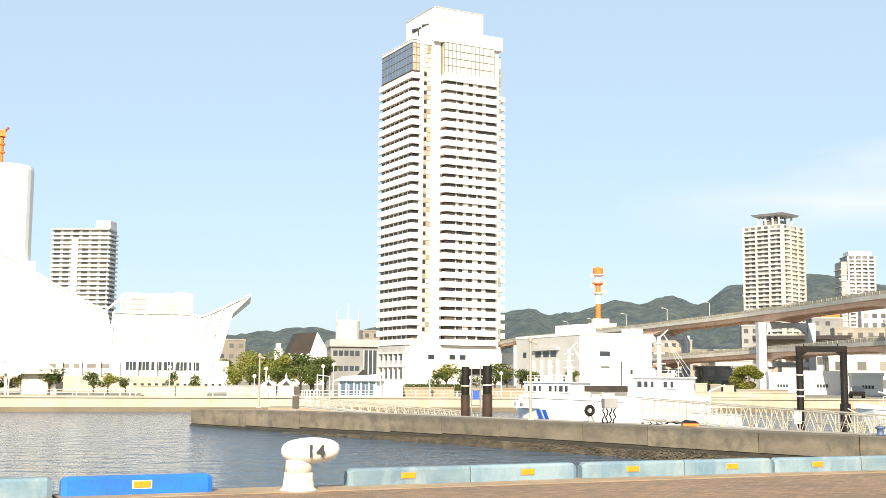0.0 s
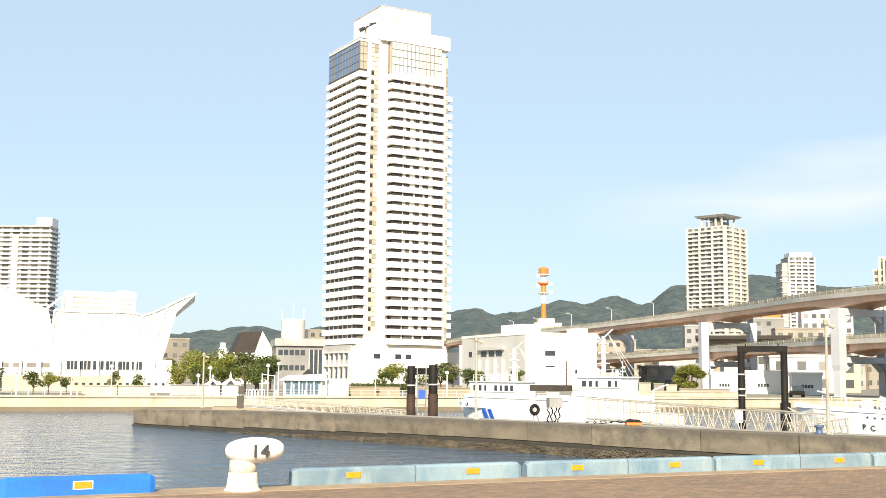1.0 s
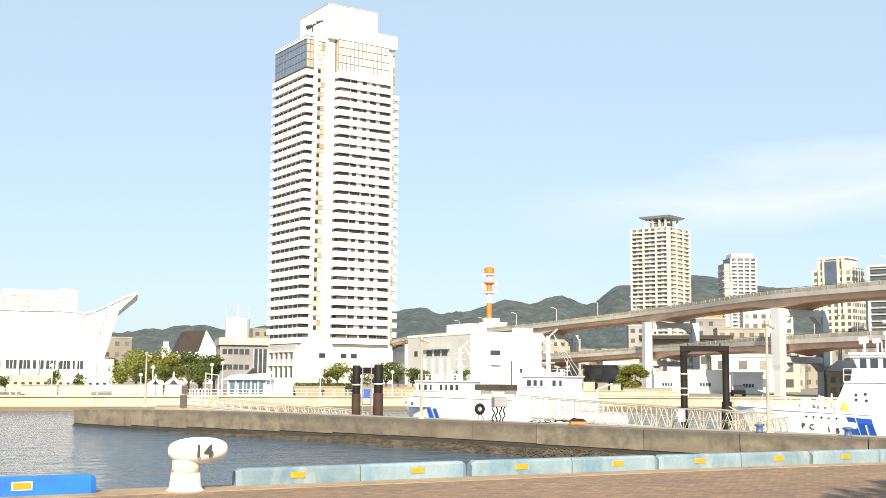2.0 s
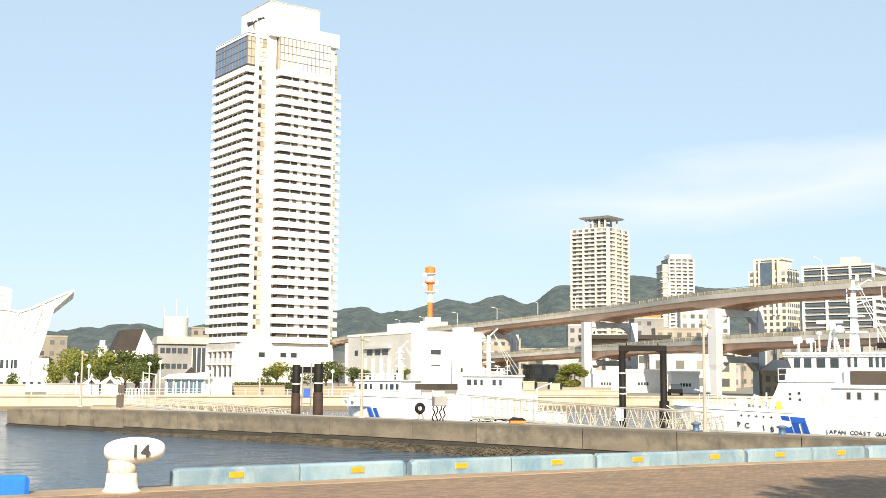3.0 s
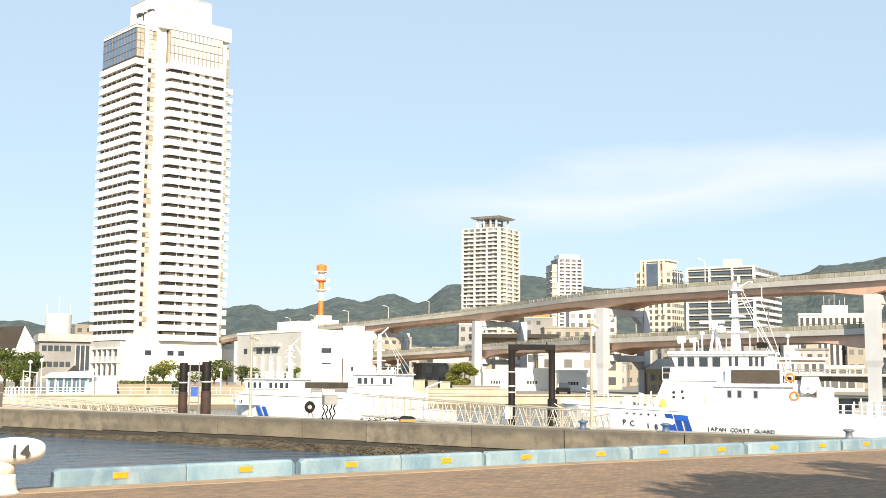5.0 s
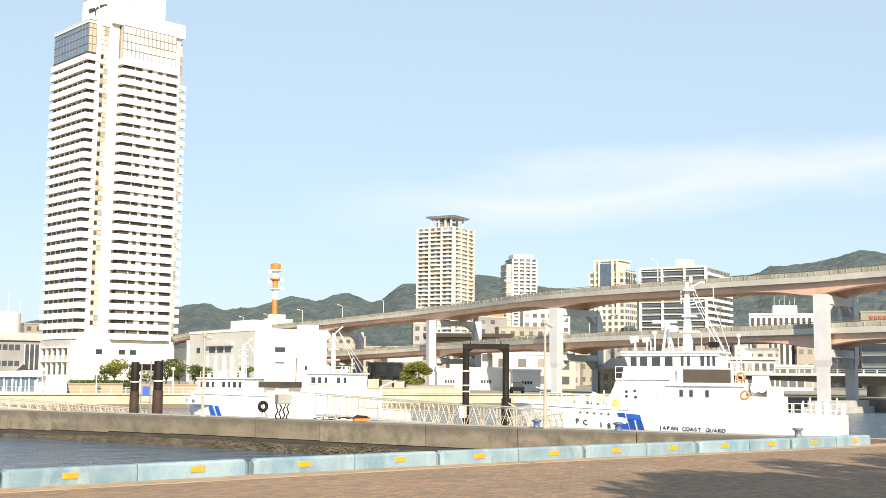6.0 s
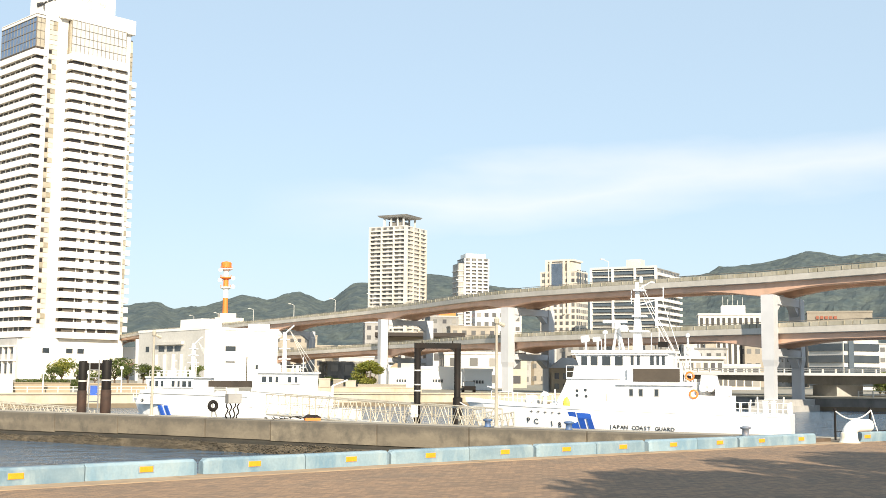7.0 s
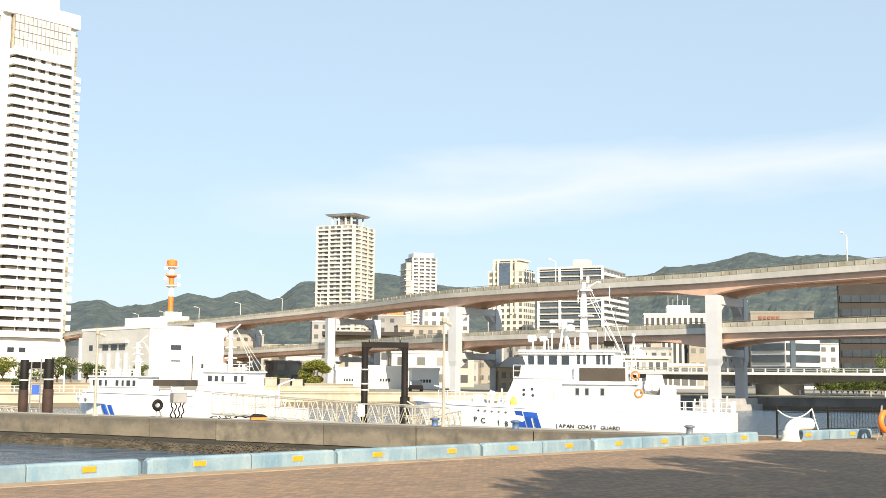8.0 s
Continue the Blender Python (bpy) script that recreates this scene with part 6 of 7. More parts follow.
# blocks between and behind the decks
random.seed(8)
MID = [(11.3, 330, 9, 8.5, BRICK_RED, "red brick hall under the highway"), (12.6, 250, 12, 4.6, DUSK_GREY, "low grey house with a long roof under the highway"),
       (13.1, 520, 20, 15, MID_CREAM, "cream apartment block behind the highway"), (15.4, 280, 18, 11.5, TAN, "long brown-roofed hall behind the highway"),
       (14.4, 420, 9, 21, MID_GREY, "grey apartment block behind the highway"), (17.6, 430, 11, 24, MID_GREY, "white office block behind the highway"),
       (18.6, 400, 16, 19, MID_CREAM, "cream shop block behind the highway"), (19.8, 420, 14, 29, MID_GREY, "white square-windowed block behind the highway"),
       (20.9, 430, 9, 25, MID_GREY, "pale grey block behind the highway"), (18.3, 215, 11, 6.2, PALE_GREY, "pale grey depot with rows of windows under the highway"), (20.4, 225, 8, 5.6, MID_CREAM, "cream depot under the highway"), (16.2, 240, 9, 8.2, MID_GREY, "grey office with dark windows under the highway"),
       (10.0, 480, 18, 18, MID_CREAM, "cream block beside the chimney"), (12.0, 600, 14, 17, MID_CREAM, "white block in the city behind"),
       (22.3, 380, 10, 14, MID_GREY, "white block behind the highway pier"), (26.5, 300, 16, 9, MID_GREY, "low grey block behind the patrol ship"),
       (32.6, 420, 18, 19, MID_CREAM, "cream flats behind the highway"), (37.8, 420, 16, 14, MID_GREY, "white block behind the highway"),
       (-10.9, 420, 10, 15, MID_CREAM, "cream apartment block by the museum"), (-9.6, 500, 26, 10, MID_CREAM, "low cream parade of shops"),
       (-8.0, 520, 14, 13, MID_GREY, "white low block in the city behind"), (-4.9, 420, 5, 19, MID_CREAM, "slim flats with balconies beside the hotel"),
       (-3.9, 440, 10, 19.5, MID_CREAM, "cream apartment block beside the hotel")]
for az, d, w, h, mat, lab in MID:
    fl = max(2, int(h / 3.2))
    building("city_block", az, d, random.choice((7, 12, 16)), w, w * 0.7, h, lab, mat, fl, max(2, int(w / 2.8)), 2, win=(1.5, 1.5), group="city blocks")

random.seed(31)
for i in range(44):
    az = 10.2 + i * 0.58 + random.uniform(-0.2, 0.2)
    d = random.uniform(270, 420)
    h = random.uniform(5, 14.5) * d / 330 * (0.6 if az < 15 else 0.9)
    w = random.uniform(5, 11)
    mat, tone = random.choice(((MID_CREAM, "cream"), (MID_GREY, "pale grey"), (TAN, "tan"), (DUSK_GREY, "dark grey"), (MID_GREY, "pale grey"), (MID_CREAM, "cream")))
    t = building("city_block", az, d, random.choice((-14, 9, 15, 20)), w, w * 0.8, h, tone + " low city block with small windows behind the highway", mat, max(2, int(h / 3.0)), max(2, int(w / 2.2)), 2, win=(1.2, 1.3), group="city blocks")
    sg = -1 if t.matrix_basis.to_euler().z < -radians(az) else 1
    part("roof_house", Shape().box(sg * w * 0.5 - 1.2, sg * w * 0.5 + 1.2, 1, 3.5, h + 0.4, h + random.uniform(1.2, 2.8)), random.choice((MID_GREY, MID_CREAM)), t)
    if i % 3 == 0:
        part("roof_aerial", Shape().rod((sg * w * 0.5, 2, h), (sg * w * 0.5, 2, h + 4.5), 0.08, n=5), GALV, t)
brown_roof = thing("hall_roof", *polar(15.2, 278), 11.4, -16, "broad dark brown flat roof on the long hall", "roof")
part("slab", Shape().box(-1.5, 20, -1, 14, 0, 0.9), ROOF_BROWN, brown_roof)
orange_block = building("city_block", 18.0, 445, 10, 7, 6, 24.5, "orange-topped narrow block behind the highway", CREAM, 8, 2, 1, group="city blocks")
part("orange_top", Shape().box(0.2, 6.8, 0.2, 6, 24.9, 27.5), ORANGE, orange_block)


# ---------------------------------------------------------------- red and white radio tower
def radio_tower():
    x, y = polar(7.62, 420)
    t = thing("radio_tower", x, y, -0.1, 0, "orange and white banded radio tower with dish antennas", "radio tower")
    zs = [22, 29.1, 32.7, 36.2, 39.5]
    for i, (a, b) in enumerate(zip(zs[:-1], zs[1:])):
        part("tower_band", Shape().lathe([(0.95, a), (0.9, b)], 16), ORANGE if i % 2 == 0 else WHITE, t)
    for z, r in ((32.7, 2.0), (36.2, 2.1), (39.3, 2.2)):
        p = part("platform", Shape().lathe([(0.6, z - 0.7), (r, z), (r, z + 0.35), (r * 0.6, z + 0.4)], 18), ORANGE if z == 36.2 else WHITE, t)
        for k in range(10):
            a = k * 0.628
            block("rail_post", ORANGE, p, r * 0.95 * math.cos(a) - 0.06, r * 0.95 * math.cos(a) + 0.06, r * 0.95 * math.sin(a) - 0.06, r * 0.95 * math.sin(a) + 0.06, z + 0.35, z + 1.1)
    part("head", Shape().lathe([(1.2, 39.6), (1.75, 40.0), (1.85, 41.6), (1.6, 41.9), (0.4, 42.2)], 16), ORANGE, t)
    for dx, dz in ((-2.3, 35.4), (2.4, 33.2), (-2.2, 39.0), (2.3, 36.2)):
        part("dish", Shape().rod((dx, -0.6, dz), (dx, -1.2, dz), 0.35, 0.7, 14), WHITE, t)
        part("dish_arm", Shape().rod((dx, -0.6, dz), (0, 0, dz - 0.2), 0.12, n=5), GALV, t)
    part("station", Shape().box(-4, 6, -4, 8, 0, 22), CREAM, t)
    part("station_roof_house", Shape().box(-2.2, 3.5, -3, 3, 22, 23.6), CREAM, t)
    return t


radio_tower()


# ---------------------------------------------------------------- halls beside the hotel
wb = building("harbour_office", 6.72, 226, 27, 15.8, 30, 10.6, "white harbour office block with a beige flank and few windows", WHITE, 0, 0, 0)
window_at(wb, 5.4, 0, 6.6, 2.2, 0.95, mat=GLASS), window_at(wb, 5.4, 0, 4.4, 2.0, 0.25, mat=GLASS), window_at(wb, 11.2, 0, 3.2, 0.5, 0.8, mat=GLASS)
part("door_strip", Shape().box(8.9, 9.1, -0.08, 0.1, 0.2, 5.6), CAMO, wb)
part("flank_facing", Shape().box(-0.06, 0.02, 0.05, 29.9, 0, 10.6), PALE_GREY, wb, "beige-grey rendered flank")
for y in (11.5, 15.0, 18.8):
    window_at(wb, -0.06, y, 6.6, 2.6, 1.1, -90, GLASS)
window_at(wb, -0.06, 25.5, 6.6, 1.6, 1.1, -90, GLASS)
part("window_hood", Shape().box(-0.7, 0, 8.8, 21, 7.9, 8.5), PALE_GREY, wb)
for y in (9.5, 13.2, 17.0, 20.8):
    block("buttress", PALE_GREY, wb, -0.6, 0, y - 0.3, y + 0.3, 0, 6)
part("roof_house", Shape().box(0.6, 5, 3, 12, 10.9, 12.8), WHITE, wb)
part("roof_tank", Shape().box(13, 15.6, 3, 7, 10.9, 12.2), WHITE, wb)

gh = building("hotel_annex", -5.45, 330, 4, 13.2, 18, 12.4, "grey concrete annex with a row of windows", MID_GREY, 0, 0, 0)
for i in range(5):
    window_at(gh, 1.3 + i * 1.55, 0, 8.2, 1.2, 1.5, mat=GLASS)
part("dark_hall_glazing", Shape().box(9.2, 13.0, -0.1, 0.2, 3, 9.8), GLASS, gh)
for i in range(4):
    block("column", PALE_GREY, gh, 9.2 + i * 1.25, 9.45 + i * 1.25, -0.3, 0, 3, 9.8)
for i in range(5):
    window_at(gh, 1.3 + i * 1.55, 0, 4.0, 1.2, 1.4, mat=GLASS)
part("roof_edge", Shape().box(-0.4, 13.6, -0.8, 18, 10.8, 12.6), MID_GREY, gh)
part("drum", Shape().lathe([(3.6, 12), (3.6, 19), (3.4, 19.3)], 24, 6.5, 22), PALE_GREY, gh)
for x, hh in ((3, 22), (6.4, 24.5), (9.5, 22.6)):
    block("roof_mast", GALV, gh, x, x + 0.25, 22, 22.25, 12, hh)

rh = building("gabled_hall", -7.85, 350, 6, 15, 14, 6.5, "white hall with a steep dark brown sloping roof", WHITE, 0, 0, 0, cap=False)
part("steep_roof", Shape().loft([[(0.8, y, 6.5), (7.6, y, 6.5), (10.6, y, 15.6), (4.8, y, 15.2)] for y in (-0.5, 13)]), ROOF_BROWN, rh)
part("gable", Shape().loft([[(7.6, y, 6.5), (15.5, y, 6.5), (14.4, y, 9.2), (10.6, y, 15.6)] for y in (-0.6, 12)]), WHITE, rh)
for i in range(4):
    part("dormer", Shape().lathe([(0.9, 6.6), (0.9, 8.2), (0.5, 9.0), (0.05, 9.2)], 10, 2.3 + i * 1.9, -0.9), WHITE, rh)
part("clock_turret", Shape().box(-2.0, 0.2, -1, 1, 0, 10.5).box(-1.6, -0.2, -0.8, 0.8, 10.5, 12), WHITE, rh)


# ---------------------------------------------------------------- maritime museum and covered tower
MUSEUM_TERRACE = material("museum_terrace_stone", (0.46, 0.41, 0.33), (0.4, 0.35, 0.28), 0.8, scale=0.3, fine=3, bump=0.05)


def museum():
    x, y = polar(-16.2, 168)
    t = thing("maritime_museum", x, y, -0.1, 16.2, "white maritime museum with sail-shaped lattice roof and glazed ground floor", "building")
    # local x to the right along the front, metres from the middle
    base = part("base", Shape().box(-19, 17.2, 0, 22, 0, 4.3), WHITE, t)
    part("terrace", Shape().box(-13, 10.5, -3.2, 0, 0, 2.1), MUSEUM_TERRACE, t, "cream terrace front")
    for i in range(6):
        x0 = 3.0 + i * 1.72
        wnd = part("window", Shape().box(x0 + 0.12, x0 + 1.5, -0.12, 0.1, 2.95, 4.1), GLASS, base)
        for j in (0.55, 1.0):
            block("mullion", WHITE, wnd, x0 + j, x0 + j + 0.08, -0.16, -0.1, 2.95, 4.1)
    for i in range(5):
        x0 = -7.3 + i * 1.75
        part("window", Shape().box(x0, x0 + 1.2, -0.12, 0.1, 3.2, 3.75), MULLION, base)
    for i in range(12):
        block("column", WHITE, base, -13 + i * 2.5, -12.7 + i * 2.5, -0.6, -0.2, 2.1, 4.2)
    for i in range(14):
        block("vent", GLASS, base, 3.2 + i * 0.95, 3.6 + i * 0.95, -3.3, -3.15, 0.9, 1.15)
    part("low_wing", Shape().box(2.8, 17.5, -3.1, 0, 0, 1.9), WHITE, t)
    part("entry_recess", Shape().box(-8.5, -5.0, -3.3, -3.1, 0.1, 1.3), DARK, t)
    # sails: concave sheets standing over the hall
    def sail(name, pts, y0, y1, mat=WHITE):
        n = len(pts)
        s = Shape()
        rows = []
        for k in range(7):
            u = k / 6
            bulge = 1 - 0.12 * math.sin(math.pi * u)
            rows.append([(px, y0 + (y1 - y0) * u, 4.2 + (pz - 4.2) * bulge) for px, pz in pts])
        s.loft(rows)
        return part(name, s, mat, t)
    left = [(-25, 4.2), (-25, 21.5), (-14.5, 19.0), (-12.2, 18.0), (-9.2, 16.2), (-6.6, 14.6), (-4.4, 13.5), (-2.5, 12.4), (0.3, 11.0), (0.8, 9.0), (1.0, 4.2)]
    right = [(1.0, 4.2), (1.2, 11.0), (5.5, 10.9), (9.3, 11.0), (11.8, 10.9), (13.1, 10.6), (14.6, 11.1), (16.4, 12.0), (18.3, 13.0), (20.3, 13.9), (18.7, 12.3), (17.6, 11.2), (16.9, 8.6), (16.3, 6.1), (15.7, 4.2)]
    l = sail("sail_roof", left, 2, 16)
    r = sail("sail_roof", right, 1, 3.5)
    for name, pts, yy in (("lattice_rib", left, 1.85), ("lattice_rib", right, 0.85)):
        par = l if pts is left else r
        for (ax, az_), (bx, bz) in zip(pts[:-1], pts[1:]):
            part(name, Shape().rod((ax, yy, az_), (bx, yy, bz), 0.16, n=6), WHITE, par)
        for k in range(2, len(pts) - 2 if pts is left else 8):
            part(name, Shape().rod((pts[k][0], yy, pts[k][1]), (pts[k][0] * 0.8 + 1, yy, 4.3), 0.09, n=5), WHITE, par)
            part(name, Shape().rod((pts[k][0], yy, pts[k][1] * 0.75), (pts[k + 1][0] * 0.9, yy, pts[k + 1][1] * 0.5), 0.07, n=5), WHITE, par)
    # small dark slivers laid on the sails, painting in the shade of lattice gaps
    rnd = random.Random(17)
    for cx, cz, w, h, n in ((-8.6, 9.8, 0.9, 2.6, 26), (-7.6, 13.2, 1.6, 0.8, 14), (-1.2, 5.6, 0.7, 0.5, 7), (7.4, 9.1, 1.1, 0.5, 8), (-4.4, 11.6, 2.4, 0.7, 10), (-6.3, 5.4, 1.8, 0.5, 8), (15.5, 8.6, 0.8, 1.8, 12)):
        gap = Shape()
        for k in range(n):
            x, z = cx + rnd.uniform(-w, w), cz + rnd.uniform(-h, h)
            d = rnd.choice((-0.12, 0.1, 0.16))
            yy = 1.93 if cx < 1 else 0.93
            gap.loft([[(x, yy, z), (x + 0.07, yy, z + 0.04), (x + 0.07 + d, yy, z + 0.3), (x + d, yy, z + 0.26)], [(x, yy + 0.1, z), (x + 0.07, yy + 0.1, z + 0.04), (x + 0.07 + d, yy + 0.1, z + 0.3), (x + d, yy + 0.1, z + 0.26)]])
        part("gap_shade_sliver", gap, MULLION, l if cx < 1 else r, "dark slivers standing for shade in the roof lattice")
    return t


museum()
hb = building("vaulted_hotel_block", -15.3, 290, 6, 16.3, 10, 21.6, "white louvred block behind the museum with a curved roof edge", WHITE, 0, 0, 0)
for i in range(7):
    block("louvre", GREY, hb, 1.5, 5.5, -0.15, 0.05, 13.3 + i * 1.2, 13.8 + i * 1.2)
    block("louvre", PALE_GREY, hb, 6, 15.5, -0.15, 0.05, 13.3 + i * 1.2, 13.7 + i * 1.2)
for k in range(10):
    a, b = k / 10 * 1.45, (k + 1) / 10 * 1.45
    part("roof_arch", Shape().rod((-4.5 + 5.2 * math.sin(a), 0, 22.0 - 4.5 * (1 - math.sin(a))), (-4.5 + 5.2 * math.sin(b), 0, 22.0 - 4.5 * (1 - math.sin(b))), 0.3, n=6), WHITE, hb)
part("roof_hump", Shape().loft([[(11, y, 22.0), (12, y, 22.5), (13.5, y, 22.7), (15.5, y, 22.4), (16.5, y, 22.0)] for y in (0, 10)]), WHITE, hb)

x, y = polar(-21.4, 300)
wt = thing("wrapped_tower", x, y, -0.1, 21.4, "tall tower wrapped in white sheeting with a crane on top", "tower")
rings = []
for z, k in ((0, 1.0), (51.2, 1.0), (52.1, 0.97), (52.3, 0.9)):
    rings.append([(9.4 * k * (abs(math.cos(a)) ** 0.55) * (1 if math.cos(a) > 0 else -1), 9.4 * k * (abs(math.sin(a)) ** 0.55) * (1 if math.sin(a) > 0 else -1), z) for a in [2 * math.pi * i / 32 for i in range(32)]])
part("sheeting", Shape().loft(rings), WHITE, wt, "white scaffold sheeting")
part("lower_works", Shape().box(-12, 10.4, -9, 10, 0, 29), WHITE, wt)
cr = part("crane_mast", Shape().lathe([(0.7, 52), (0.6, 60)], 8, 1.4, 0), ORANGE, wt, "orange crane mast")
for z in (56, 58, 60):
    part("crane_collar", Shape().lathe([(1.0, z), (1.0, z + 0.35)], 8, 1.4, 0), ORANGE, cr)
part("crane_jib", Shape().rod((1.4, 0, 60), (-1.4, 0, 67.5), 0.4, 0.2, 6).rod((1.4, 0, 60.5), (3.0, 0, 62.5), 0.35, n=6), BRICK_RED, cr)
part("crane_cab", Shape().box(0.2, 2.4, -1, 1, 60, 61.6), ORANGE, cr)


# ---------------------------------------------------------------- trees
def tree_mesh(seed, h, r, trunk_h, leaves, size, squash=0.75, tall=1.0):
    """Trunk with limbs, and a crown of many small leaf clumps in uneven lobes."""
    rnd = random.Random(seed)
    wood, crown = Shape(), Shape()
    wood.rod((0, 0, -0.05), (0.05, 0.02, trunk_h), r * 0.075, r * 0.05, 7)
    lobes = []
    for k in range(9):
        a, d = rnd.uniform(0, 6.283), r * rnd.uniform(0.1, 0.72)
        z = trunk_h + (h - trunk_h) * rnd.uniform(0.2, 0.82)
        c = (d * math.cos(a), d * math.sin(a), z)
        lobes.append((c, r * rnd.uniform(0.32, 0.52)))
        wood.rod((0.05, 0.02, trunk_h * 0.92), c, r * 0.04, r * 0.012, 5)
    for i in range(leaves):
        (cx, cy, cz), lr = lobes[i % len(lobes)]
        u, a = rnd.uniform(-1, 1), rnd.uniform(0, 6.283)
        q = lr * rnd.uniform(0.55, 1.08)
        s = math.sqrt(1 - u * u)
        p = Vector((cx + q * s * math.cos(a), cy + q * s * math.sin(a), min(cz + q * u * squash * tall, h)))
        e1 = Vector((rnd.gauss(0, 1), rnd.gauss(0, 1), rnd.gauss(0, 0.6))).normalized() * size * rnd.uniform(0.6, 1.3)
        e2 = e1.cross(Vector((rnd.gauss(0, 1), rnd.gauss(0, 1), rnd.gauss(0, 1)))).normalized() * size * rnd.uniform(0.4, 0.8)
        crown.add([p - e1, p + e2, p + e1, p - e2], [(0, 1, 2, 3)])
    return wood, crown


TREES = {}


def tree(az, d, h, r, label, leaf="green", z=-0.1, variant=0, name="tree", trunk=0.3, xy=None, leaves=1700, size=0.15):
    key = (leaf, variant, leaves)
    if key not in TREES:
        w, c = tree_mesh(40 + variant * 7 + len(leaf), 5.0, 2.4, 5.0 * trunk, leaves, size)
        TREES[key] = (w.mesh("trunk", BARK), c.mesh("crown", {"green": LEAF, "yellow": LEAF_YELLOW, "dark": LEAF_DARK}[leaf]))
    x, y = xy or polar(az, d)
    t = thing(name, x, y, z, (az * 57) % 360, label, "tree", "park trees")
    for n, me in zip(("trunk", "crown"), TREES[key]):
        o = part(n, me, None, t)
        o.scale = (r / 2.4, r / 2.4, h / 5.0)
    return t


# park trees on the far quay
PARK = [(-20.3, 140, 1.9, 1.0, "green"), (-19.6, 139, 2.3, 1.1, "yellow"), (-18.55, 138, 2.9, 1.5, "dark"), (-16.55, 138, 2.4, 1.1, "dark"), (-15.9, 139, 2.6, 0.9, "yellow"),
        (-15.1, 140, 2.0, 0.8, "dark"), (-13.0, 141, 2.5, 0.6, "dark"), (-12.0, 136, 2.2, 0.8, "green"), (-9.95, 138, 3.2, 1.3, "yellow"),
        (-9.3, 190, 6.0, 2.6, "yellow"), (-8.6, 160, 5.4, 2.5, "yellow"), (-8.0, 152, 4.7, 2.1, "yellow"), (-7.5, 165, 5.6, 2.5, "green"), (-6.9, 156, 4.8, 2.2, "dark"), (-6.3, 160, 5.0, 2.4, "dark"), (-5.7, 170, 4.6, 2.2, "dark"),
        (-8.9, 150, 3.4, 1.6, "green"), (-7.7, 148, 3.2, 1.6, "green"), (-6.4, 150, 3.4, 1.6, "green"),
        (0.2, 190, 4.6, 1.9, "yellow"), (0.9, 188, 3.6, 1.6, "green"), (-0.2, 186, 2.8, 1.3, "dark"), (2.6, 190, 4.2, 1.9, "dark"), (3.2, 186, 3.8, 1.9, "dark"), (3.9, 190, 3.4, 1.6, "dark"), (4.6, 192, 3.2, 1.5, "green"), (6.2, 190, 3.4, 1.4, "green"), (1.7, 189, 3.0, 1.5, "green"),
        (-12.6, 260, 5.5, 2.0, "dark"), (-11.2, 265, 5.0, 1.6, "dark"), (-10.3, 270, 5.6, 1.7, "dark")]
for i, (az, d, h, r, leaf) in enumerate(PARK):
    tree(az, d, h * 1.08, r * 1.3, {"yellow": "leafy yellow-green park tree on the far quay", "green": "rounded green park tree on the far quay", "dark": "dark green pine-like park tree on the far quay"}[leaf], leaf, variant=i % 3)
# the round tree by the highway and the grove across the canal
tree(14.66, 186, 4.5, 2.6, "dense round yellow-green tree beside the canal road", "yellow", variant=4, trunk=0.05, leaves=7000)
for i in range(24):
    az = 38.7 + i * 0.24
    tree(az, 172 + (i % 4) * 4, 3.1 + 0.4 * (i % 3) + (2.2 if i > 9 and i % 2 else 0), 1.7, "leafy green tree in the grove across the canal", "green", variant=6 + i % 3, trunk=0.06)
for i in range(7):
    tree(11.0 + i * 0.55, 215, 1.6 + 0.3 * (i % 2), 1.3, "low dark shrub beside the canal road", "dark", variant=i % 3, name="shrub", trunk=0.1)
# street trees beside the paved apron, whose shade falls across it
for i, (x, y, h, r) in enumerate(((5.5, -5.0, 12.5, 3.4), (10.5, -2.2, 13.0, 3.6), (16.5, 0.2, 13.0, 3.6), (23.5, 3.2, 12.5, 3.8), (29.5, 6.0, 13.0, 4.4), (36.0, 9.0, 13.0, 4.4), (13.0, -7.5, 13.5, 3.6), (20.0, -4.5, 13.5, 3.8), (27.0, -1.5, 14.0, 4.2), (13.6, 1.6, 12.5, 3.0), (19.2, 5.6, 12.5, 3.2))):
    tree(i * 3.1, 0, h, r, "tall street tree standing on the quay apron", "green", z=0.0, variant=i % 3, name="street_tree", xy=(x, y), trunk=0.45, leaves=4600, size=0.16)


